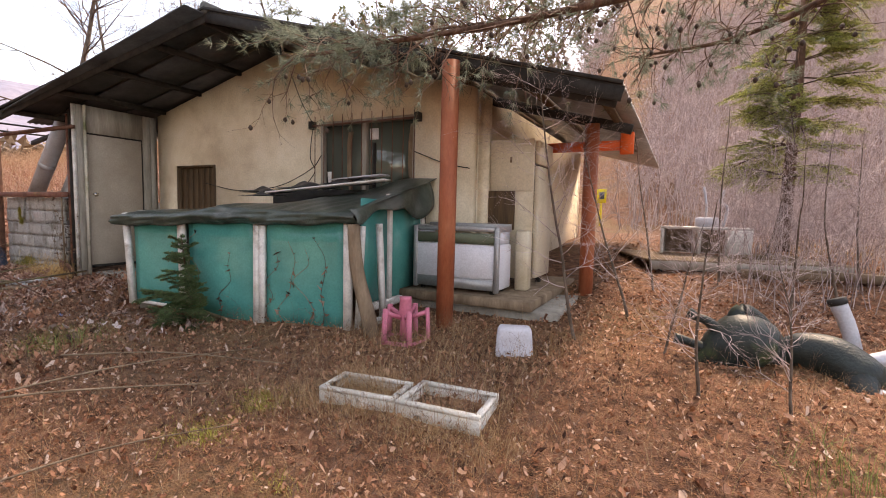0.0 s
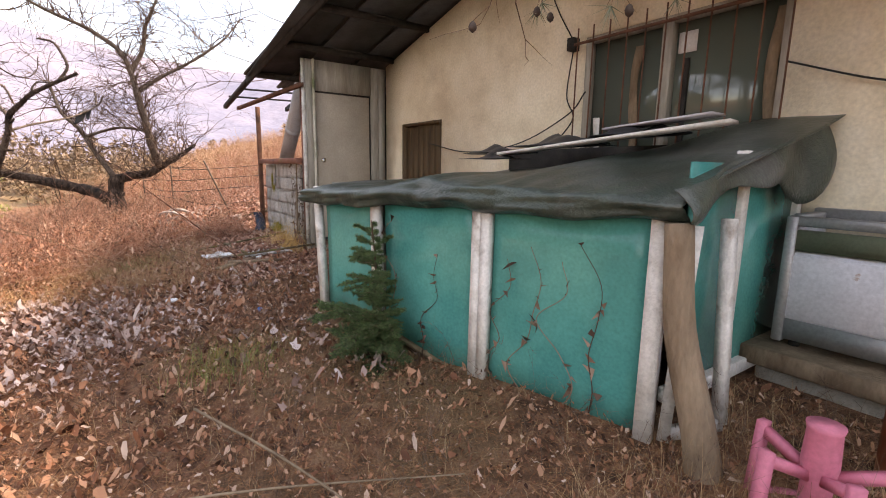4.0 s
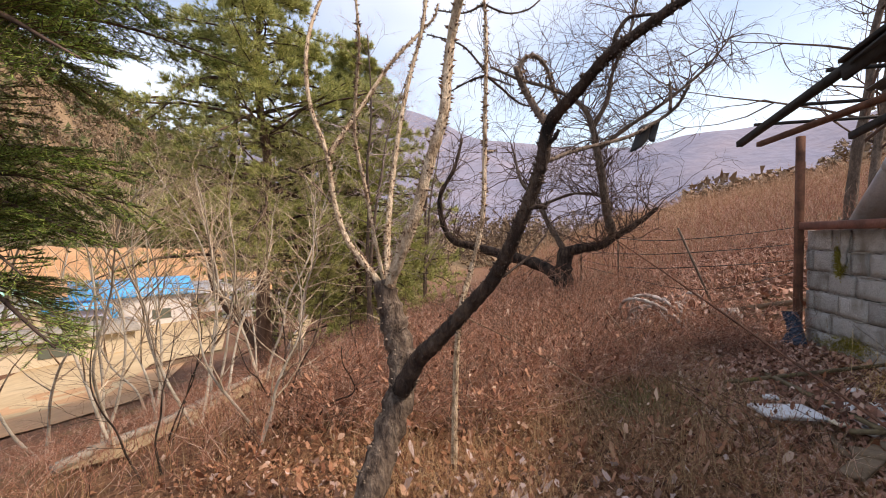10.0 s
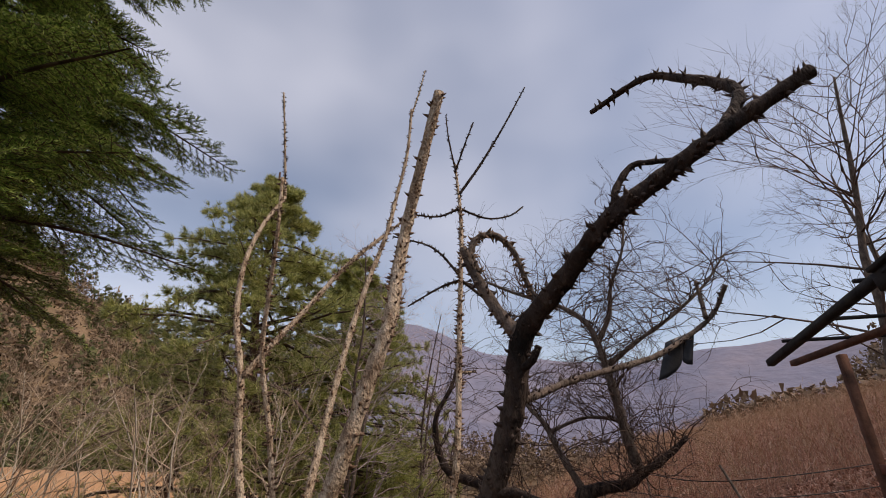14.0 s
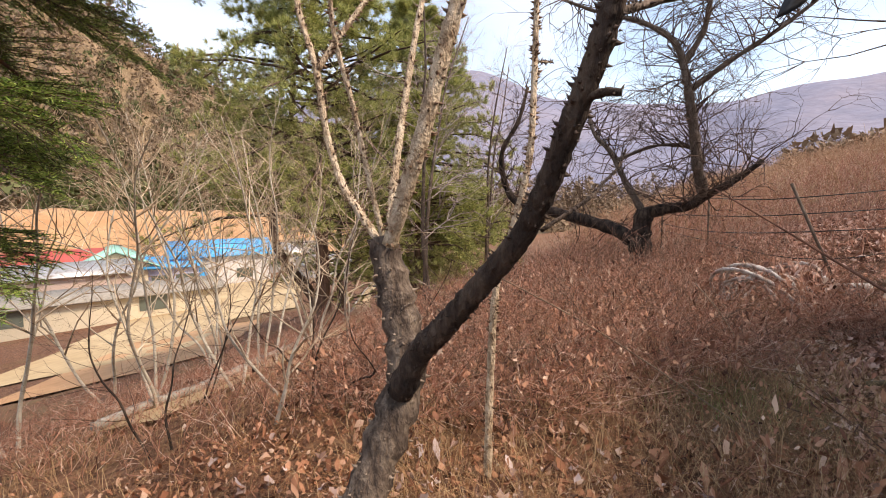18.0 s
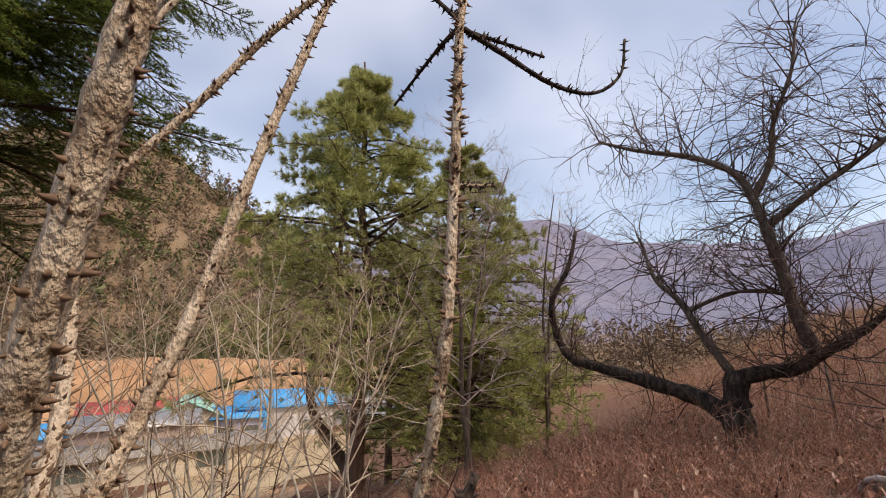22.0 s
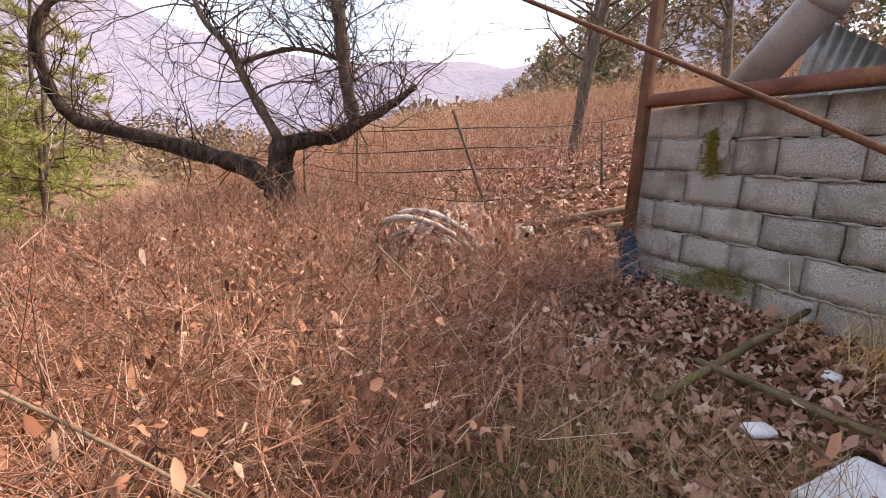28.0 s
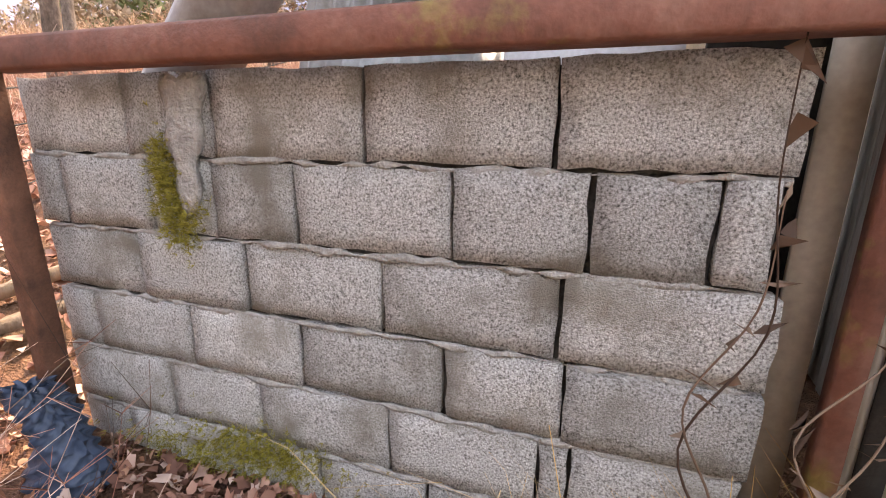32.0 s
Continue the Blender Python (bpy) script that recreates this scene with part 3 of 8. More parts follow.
def smooth_path(pts, per=6):
    """Catmull-Rom through the points."""
    p = np.asarray(pts, float)
    q = np.vstack([2 * p[0] - p[1], p, 2 * p[-1] - p[-2]])
    out = []
    for i in range(1, len(q) - 2):
        for t in np.linspace(0, 1, per, endpoint=False):
            a, b, c, d = q[i - 1 : i + 3]
            out.append(0.5 * (2 * b + (c - a) * t + (2 * a - 5 * b + 4 * c - d) * t * t + (3 * b - a - 3 * c + d) * t**3))
    return np.array(out + [p[-1]])


def prisms(p0, p1, r0, r1, sides=3):
    """Many straight tapered sticks at once: vertices and faces."""
    p0, p1, r0, r1 = (np.asarray(a, float) for a in (p0, p1, r0, r1))
    d = p1 - p0
    d /= np.linalg.norm(d, axis=1, keepdims=True) + 1e-12
    ref = np.where(np.abs(d[:, 2:]) < 0.9, np.array([[0, 0, 1.0]]), np.array([[1.0, 0, 0]]))
    s = np.cross(d, ref)
    s /= np.linalg.norm(s, axis=1, keepdims=True) + 1e-12
    u = np.cross(s, d)
    a = np.linspace(0, 2 * np.pi, sides, endpoint=False)
    ring = np.cos(a)[None, :, None] * s[:, None] + np.sin(a)[None, :, None] * u[:, None]
    v = np.concatenate([p0[:, None] + ring * r0[:, None, None], p1[:, None] + ring * r1[:, None, None]], 1)
    base = np.arange(len(p0))[:, None, None] * (2 * sides)
    j = np.arange(sides)
    f = np.stack([j, (j + 1) % sides, sides + (j + 1) % sides, sides + j], -1)[None] + base
    return v.reshape(-1, 3), f.reshape(-1, 4)


def link(name, me, material, parent=None, label="", kind=""):
    ob = new(name, me)
    if not me.materials:
        me.materials.append(MAT[material] if isinstance(material, str) else material)
    if parent:
        ob.parent = parent
        m = parent.matrix_basis
        p = parent.parent
        while p:
            m = p.matrix_basis @ parent.matrix_parent_inverse @ m
            p = p.parent
        ob.matrix_parent_inverse = m.inverted()
    if label:
        ob["label"] = label
    if kind:
        ob["kind"] = kind
    return ob


def part(name, build, material, parent=None, label="", smooth=False, kind=""):
    return link(name, build.mesh(name, smooth), material, parent, label, kind)


def thing(name, place, label, category, group="", kind=""):
    e = new(name)
    e.empty_display_size = 0.1
    e.matrix_basis = Matrix.Translation(place)
    return tagged(e, label, category, group, kind)


rng = np.random.default_rng(7)


def unit(v):
    return v / (np.linalg.norm(v) + 1e-12)


def sstep(a, b, x):
    t = np.clip((x - a) / (b - a), 0, 1)
    return t * t * (3 - 2 * t)


def bumps(x, y, s, seed=0.0):
    """Cheap smooth unevenness, about -1 to 1."""
    return (np.sin(x * s + 1.3 + seed) * np.cos(y * s * 1.17 - 0.6 + seed) + 0.6 * np.sin(x * s * 2.3 - y * s * 1.9 + 2.1 + seed) + 0.4 * np.cos(y * s * 3.1 + x * s * 0.7 + seed)) / 2


def ground_z(x, y):
    x, y = np.asarray(x, float), np.asarray(y, float)
    z = 0.082 * np.clip(y, 0, 9) + 0.045 * np.clip(y, -3, 0)
    u = np.clip((-y - 2.2) * 0.85 + (-x - 5) * 0.17, 0, None)
    z = z - 10.0 * (1 - np.exp(-u * u / (u + 1.5) / 22))
    left = sstep(-8.4, -9.6, x)
    z = z + left * 0.2 * np.clip(y - 1.6, 0, 45)
    z = z + left * 0.012 * np.clip(-x - 14, 0, 90) * sstep(-6, 2, y)
    back = (1 - left) * np.clip(y - 17, 0, 200)
    z = z + 0.62 * back * back / (back + 10)
    z = z + 0.10 * np.clip(x - 6, 0, 40) * sstep(0, 8, y)
    return z + 0.025 * bumps(x, y, 1.9) + 0.012 * bumps(x, y, 6.1, 1.0)

# ---- ground ----
def ground_sheet():
    near = np.concatenate([-np.geomspace(900, 16, 40), np.linspace(-15.5, 6.5, 150), np.geomspace(7, 900, 40)])
    side = np.concatenate([-np.geomspace(900, 6, 46), np.linspace(-5.8, 5.0, 80), np.geomspace(5.3, 900, 46)])
    x, y = np.meshgrid(near, side, indexing="ij")
    z = ground_z(x, y)
    far = np.hypot(x, y)
    z = np.where(far > 260, np.minimum(z, 40 + 0 * z), z)
    b = Build().sheet(np.stack([x, y, z], -1))
    ob = part("ground", b, "ground", smooth=True)
    return tagged(ob, "brown ground under dry leaves and pine needles", "ground", kind="structure")


ground_sheet()

# ---- house ----
RIDGE_X, RIDGE_Z, EAVE_L, EAVE_R = -3.25, 3.50, -7.15, 1.26
WALL_Y, WALL_L, WALL_R, BACK_Y = 3.155, -6.11, -0.38, 9.2


def roof_z(x):
    return RIDGE_Z - (0.236 * (RIDGE_X - x) if x < RIDGE_X else 0.266 * (x - RIDGE_X))


def front_y(x):
    return 1.98 + (0.128 if x < RIDGE_X else 0.092) * (x - RIDGE_X)


def column(b, x0, x1, z0, z1=None, y0=WALL_Y, y1=WALL_Y + 0.15):
    """Upright slab of wall between x0 and x1; with no z1 it runs up to the roof."""
    t0, t1 = (roof_z(x0) - 0.1, roof_z(x1) - 0.1) if z1 is None else (z1, z1)
    v = [(x0, y0, z0), (x1, y0, z0), (x1, y1, z0), (x0, y1, z0), (x0, y0, t0), (x1, y0, t1), (x1, y1, t1), (x0, y1, t0)]
    b.add(v, [[3, 2, 1, 0], [4, 5, 6, 7], [0, 1, 5, 4], [1, 2, 6, 5], [2, 3, 7, 6], [3, 0, 4, 7]])


def house():
    h = thing("house", (-3.2, 6.2, 0.3), "low abandoned house with stained cream plaster and shallow gable roof", "house")
    b = Build()
    DX0, DX1, DZ0, DZ1 = -5.62, -4.68, 0.36, 1.9
    WX0, WX1, WZ0, WZ1 = -2.6, -1.12, 1.25, 2.4
    xs = (WALL_L, DX0, DX1, RIDGE_X, WX0, WX1, WALL_R)
    zs = (0.0, DZ0, WZ0, DZ1, WZ1, None)
    ids, v = {}, []
    for side, y in enumerate((WALL_Y, WALL_Y + 0.15)):
        for i, x in enumerate(xs):
            for k, z in enumerate(zs):
                ids[side, i, k] = len(v)
                v.append((x, y, roof_z(x) - 0.1 if z is None else z))
    solid = {(i, k) for i in range(6) for k in range(5)} - {(1, 1), (1, 2), (4, 2), (4, 3)}
    f = []
    for i, k in solid:
        q = [ids[0, i, k], ids[0, i + 1, k], ids[0, i + 1, k + 1], ids[0, i, k + 1]]
        f += [q, [a + 42 for a in q[::-1]]]
        for (di, dk), (m, n) in (((-1, 0), (3, 0)), ((1, 0), (1, 2)), ((0, -1), (0, 1)), ((0, 1), (2, 3))):
            if (i + di, k + dk) not in solid:
                f.append([q[n], q[m], q[m] + 42, q[n] + 42])
    b.add(v, f)
    part("wall", b, "wall", h, "stained cream plaster gable wall")
    b = Build()
    b.box((WALL_R - 0.15, WALL_Y + 0.152, 0), (WALL_R, BACK_Y, roof_z(WALL_R) - 0.1))
    part("wall", b, "wall", h)
    b = Build()
    b.box((WALL_L, WALL_Y + 0.152, 0), (WALL_L + 0.15, BACK_Y, roof_z(WALL_L) - 0.1))
    part("wall", b, "wall", h)
    b = Build()
    for x0, x1 in ((WALL_L, RIDGE_X), (RIDGE_X, WALL_R)):
        column(b, x0, x1, 0, None, BACK_Y, BACK_Y + 0.15)
    part("wall", b, "wall", h)
    b = Build().box((WALL_L + 0.16, WALL_Y + 0.16, 0.2), (WALL_R - 0.16, BACK_Y - 0.01, 0.35))
    part("floor_slab", b, "concrete", h)
    # worn door step under the brown door
    b = Build().box((-5.75, 2.86, 0.1), (-4.4, WALL_Y - 0.003, 0.3), bevel=0.03)
    part("door_step", b, "concrete", h, "white-washed cracked concrete step")

    # roof: two corrugated slopes
    for name, xs, wave, mat_ in (("left", np.linspace(EAVE_L, RIDGE_X, 9), 0.012, "roof"), ("right", np.linspace(RIDGE_X, EAVE_R, 9), 0.014, "zinc")):
        n = 260
        g = np.zeros((len(xs), n, 3))
        for i, x in enumerate(xs):
            y = np.linspace(front_y(x), BACK_Y + 0.4, n)
            g[i, :, 0], g[i, :, 1] = x, y
            g[i, :, 2] = roof_z(x) + wave * np.sin(y * 2 * np.pi / 0.13) + 0.008 * bumps(y, y * 0 + x, 1.7)
        part("roof", Build().sheet(g, 0.012), mat_, h, "dark corrugated roof slope" if name == "left" else "weathered corrugated metal porch roof", smooth=True)
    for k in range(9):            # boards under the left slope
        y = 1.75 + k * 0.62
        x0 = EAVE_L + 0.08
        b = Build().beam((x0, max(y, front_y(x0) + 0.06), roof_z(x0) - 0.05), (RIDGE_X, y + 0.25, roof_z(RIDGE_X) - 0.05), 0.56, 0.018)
        part("soffit_board", b, "soffit", h, "dark roof board")
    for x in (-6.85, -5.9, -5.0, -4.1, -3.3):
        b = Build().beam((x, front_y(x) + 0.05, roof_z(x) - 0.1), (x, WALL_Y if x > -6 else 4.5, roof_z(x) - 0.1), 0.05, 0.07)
        part("purlin", b, "black_wood_and_gap", h)
    for x in (-2.4, -1.4, -0.45, 0.35, 1.05):
        b = Build().beam((x, front_y(x) + 0.05, roof_z(x) - 0.06), (x, 6.4, roof_z(x) - 0.06), 0.05, 0.07)
        part("purlin", b, "dark_wood", h)
    for a, c in ((EAVE_L, RIDGE_X), (RIDGE_X, EAVE_R)):
        b = Build().beam((a, front_y(a) + 0.012, roof_z(a) - 0.075), (c, front_y(c) + 0.012, roof_z(c) - 0.075), 0.03, 0.12)
        b.beam((a, front_y(a) - 0.006, roof_z(a) + 0.012), (c, front_y(c) - 0.006, roof_z(c) + 0.012), 0.04, 0.03)
        part("verge_board", b, "black_wood_and_gap", h, "weathered dark verge board")
    b = Build().beam((WALL_R - 0.9, 3.72, roof_z(WALL_R - 0.9) - 0.13), (EAVE_R - 0.05, 3.86, roof_z(EAVE_R - 0.05) - 0.13), 0.08, 0.1)
    part("rafter", b, "black_wood_and_gap", h)
    b = Build().beam((WALL_R - 0.9, 2.35, roof_z(WALL_R - 0.9) - 0.13), (EAVE_R - 0.05, 2.47, roof_z(EAVE_R - 0.05) - 0.13), 0.07, 0.09)
    part("rafter", b, "black_wood_and_gap", h)
    b = Build().tube([(RIDGE_X, front_y(RIDGE_X) - 0.02, RIDGE_Z + 0.02), (RIDGE_X, BACK_Y + 0.4, RIDGE_Z + 0.02)], 0.07, 10)
    part("ridge_cap", b, "roof", h)

    # brown planked door
    d = part("door", Build().box((DX0 + 0.04, WALL_Y + 0.05, DZ0 + 0.02), (DX1 - 0.04, WALL_Y + 0.09, DZ1 - 0.03)), "dark_wood", h, "dark brown planked wooden door, shut")
    for k in range(6):
        x = DX0 + 0.06 + k * 0.135
        part("plank", Build().box((x, WALL_Y + 0.038, DZ0 + 0.16), (x + 0.128, WALL_Y + 0.05, DZ1 - 0.05)), "dark_wood", d)
    part("rail", Build().box((DX0 + 0.05, WALL_Y + 0.025, 0.93), (DX1 - 0.05, WALL_Y + 0.037, 1.03)), "black_wood_and_gap", d)
    part("kick_rail", Build().box((DX0 + 0.05, WALL_Y + 0.025, DZ0 + 0.05), (DX1 - 0.05, WALL_Y + 0.037, DZ0 + 0.14)), "black_wood_and_gap", d)
    lock = part("lock_plate", Build().box((DX0 + 0.04, WALL_Y + 0.006, 0.92), (DX0 + 0.16, WALL_Y + 0.024, 1.04), bevel=0.008), "grey_plastic", d, "cream lock plate with a round hole")
    # black disc paints the shade inside the hole
    part("lock_hole", Build().tube([(DX0 + 0.105, WALL_Y - 0.004, 0.98), (DX0 + 0.105, WALL_Y + 0.005, 0.98)], 0.032, 16), "black_wood_and_gap", d)
    for x0, x1, z0, z1 in ((DX0, DX0 + 0.04, DZ0, DZ1), (DX1 - 0.04, DX1, DZ0, DZ1), (DX0 + 0.04, DX1 - 0.04, DZ1 - 0.03, DZ1)):
        part("door_frame", Build().box((x0, WALL_Y - 0.01, z0), (x1, WALL_Y + 0.1, z1)), "dark_wood", h)

    # barred window
    w = part("window", Build().box((WX0 + 0.05, WALL_Y + 0.085, WZ0 + 0.05), (WX1 - 0.05, WALL_Y + 0.09, WZ1 - 0.05)), "glass", h, "dusty sliding window behind iron bars")
    for x0, x1, z0, z1 in ((WX0, WX0 + 0.05, WZ0, WZ1), (WX1 - 0.05, WX1, WZ0, WZ1), (WX0 + 0.05, WX1 - 0.05, WZ0, WZ0 + 0.05), (WX0 + 0.05, WX1 - 0.05, WZ1 - 0.05, WZ1), (-1.93, -1.85, WZ0 + 0.05, WZ1 - 0.05)):
        part("window_frame", Build().box((x0, WALL_Y + 0.02, z0), (x1, WALL_Y + 0.1, z1), bevel=0.004), "frame_grey", w)
    part("inner_sash", Build().box((-1.78, WALL_Y + 0.06, WZ0 + 0.05), (-1.74, WALL_Y + 0.08, WZ1 - 0.3)), "black_wood_and_gap", w)
    for x0, x1, z0, z1 in ((-2.17, -2.1, 1.35, 2.25), (-1.24, -1.17, 1.3, 2.3), (-2.5, -2.44, 1.35, 1.75)):
        g = [[(x0 + (x1 - x0) * (i + 0.25 * math.sin(9 * z)), WALL_Y + 0.05 + 0.012 * math.sin(14 * z + i), z) for i in (0, 0.5, 1)] for z in np.linspace(z0, z1, 14)]
        part("torn_curtain", Build().sheet(g, 0.003), "white_paint" if x0 < -2.2 else "old_wood", w, "torn faded curtain strip")
    part("notice", Build().box((-1.83, WALL_Y + 0.072, 2.14), (-1.7, WALL_Y + 0.076, 2.28)), "paper", w)
    for z in (2.33,):
        part("bar_rail", Build().box((-2.68, WALL_Y - 0.075, z), (-1.05, WALL_Y - 0.06, z + 0.02)), "rust", w)
    part("bar_rail", Build().box((-2.68, WALL_Y - 0.075, 1.33), (-1.05, WALL_Y - 0.06, 1.35)), "rust", w)
    for k in range(11):
        x = -2.62 + k * 0.152
        part("bar", Build().tube([(x, WALL_Y - 0.068, 1.28), (x + 0.006, WALL_Y - 0.068, 2.46)], 0.006, 6), "rust", w)
    for x in (-2.68, -1.06):
        part("bar_bracket", Build().box((x - 0.03, WALL_Y - 0.09, 2.3), (x + 0.03, WALL_Y - 0.002, 2.4)), "black_wood_and_gap", w)
    # stains of repair plaster beside the porch
    part("pilaster", Build().box((WALL_R - 0.02, 3.34, 0.3), (WALL_R + 0.12, 3.42, roof_z(WALL_R) - 0.22)), "wall", h)
    return h


house()


def cable(name, pts, r=0.006, label="thin black cable hanging on the plaster wall"):
    ob = part(name, Build().tube(smooth_path(pts, 8), r, 5), "wire", smooth=True)
    return tagged(ob, label, "cable")


cable("cable", [(-2.66, 3.1, 2.35), (-2.72, 3.11, 1.95), (-2.63, 3.1, 1.75), (-2.8, 3.11, 1.55), (-2.7, 3.1, 1.42)])
cable("cable", [(-4.9, 3.13, 1.62), (-4.1, 3.1, 1.5), (-3.3, 3.1, 1.56), (-2.7, 3.1, 1.78), (-2.5, 3.08, 1.95)])
cable("cable", [(-2.7, 3.12, 2.4), (-2.9, 3.13, 2.7), (-3.1, 3.14, 3.1)])
cable("cable", [(-1.1, 3.1, 1.95), (-0.7, 3.12, 1.8), (-0.4, 3.14, 1.74)])


def rear_building():
    h = thing("outbuilding", (-7.4, 11, 1.0), "small white gabled building standing behind the house", "building")
    x0, x1, y0, y1 = -8.8, -6.2, 10.2, 13.5
    mid = (x0 + x1) / 2
    b = Build()
    v = [(x0, y0, 0.5), (x1, y0, 0.5), (x1, y0, 5.4), (mid, y0, 6.1), (x0, y0, 5.4)]
    v += [(x, y1, z) for x, _, z in v]
    b.add(v, [[0, 1, 2, 3, 4], [9, 8, 7, 6, 5], [1, 0, 5, 6], [2, 1, 6, 7], [0, 4, 9, 5]])
    part("wall", b, "wall", h)
    for s in (-1, 1):
        xe = mid + s * 1.6
        g = [[(mid, y, 6.14), (xe, y, 5.26)] for y in (y0 - 0.3, y1 + 0.3)]
        part("roof", Build().sheet(np.array(g)[:, ::s], 0.05), "zinc", h)
    part("window", Build().box((mid + 0.2, y0 - 0.03, 4.3), (mid + 0.75, y0 - 0.004, 5.1)), "glass", h)
    return h


rear_building()


# ---- outhouse door corner and shed ----
def door_box():
    h = thing("outhouse", (-6.3, 2.6, 0.25), "timber-framed outhouse corner with a beige panel door, shut", "outhouse")
    X = -6.14
    top = roof_z(X) - 0.12
    for y0, y1, z0, z1 in ((1.96, 2.075, 0.2, top), (2.93, 3.05, 0.2, top)):
        part("frame_post", Build().box((X - 0.06, max(y0, 1.992), z0), (X + 0.0, y1, z1), bevel=0.006), "frame_grey", h, "grey weathered door post")
    part("lintel_panel", Build().box((X - 0.05, 2.077, 2.31), (X - 0.004, 2.928, top)), "frame_grey", h)
    part("corner_panel", Build().box((X - 0.05, 3.052, 0.2), (X - 0.006, WALL_Y - 0.002, top)), "frame_grey", h)
    d = part("door", Build().box((X - 0.05, 2.1, 0.34), (X - 0.015, 2.905, 2.285), bevel=0.004), "door", h, "beige flush panel door with a chrome knob")
    part("door_handle", Build().tube(np.array([(X - 0.015, 2.19, 1.40), (X + 0.04, 2.19, 1.40), (X + 0.04, 2.19, 1.40), (X + 0.05, 2.19, 1.40), (X + 0.07, 2.19, 1.40), (X + 0.078, 2.19, 1.40)]), [0.014, 0.014, 0.02, 0.03, 0.028, 0.012], 16), "chrome", d, smooth=True)
    # black filler strips paint the shade in the gaps round the door
    for z0, z1, y0, y1 in ((0.3, 2.31, 2.077, 2.098), (0.3, 2.31, 2.907, 2.928), (2.287, 2.309, 2.098, 2.907), (0.3, 0.335, 2.098, 2.907)):
        part("door_gap", Build().box((X - 0.06, y0, z0), (X - 0.022, y1, z1)), "black_wood_and_gap", h)
    # front, facing the yard
    part("corner_post", Build().box((-6.262, 1.98, 0.08), (-6.204, 2.075, top), bevel=0.006), "frame_brown", h, "brown steel corner post")
    part("dark_strip", Build().box((-6.2, 1.955, 0.1), (-6.175, 1.99, top)), "black_wood_and_gap", h)
    part("white_strip", Build().box((-6.172, 1.94, 0.1), (-6.152, 1.988, top)), "white_paint", h)
    part("front_panel", Build().box((-6.487, 2.08, 0.2), (-6.1, 2.1, top)), "panel_mould", h, "mould-stained beige front sheet")
    part("brown_post", Build().box((-6.318, 2.0, 0.1), (-6.266, 2.075, top), bevel=0.004), "frame_brown", h)
    part("cream_panel", Build().box((-6.675, 2.16, 0.2), (-6.606, 2.175, top - 0.1)), "door", h)
    part("red_post", Build().box((-6.602, 2.06, 0.1), (-6.558, 2.1, top - 0.1)), "red_steel", h, "red oxide steel post")
    part("grey_strip", Build().box((-6.556, 2.07, 0.1), (-6.537, 2.1, top)), "frame_grey", h)
    part("dark_strip", Build().box((-6.535, 2.06, 0.1), (-6.49, 2.1, top)), "black_wood_and_gap", h)
    part("rear_wall", Build().box((-6.72, 3.1, 0.1), (X - 0.08, 3.15, top)), "black_wood_and_gap", h)
    part("threshold", Build().box((X + 0.03, 2.15, 0.16), (X + 0.75, 2.9, 0.24), bevel=0.02), "concrete", h, "cracked concrete doorstep slab")
    return h


door_box()


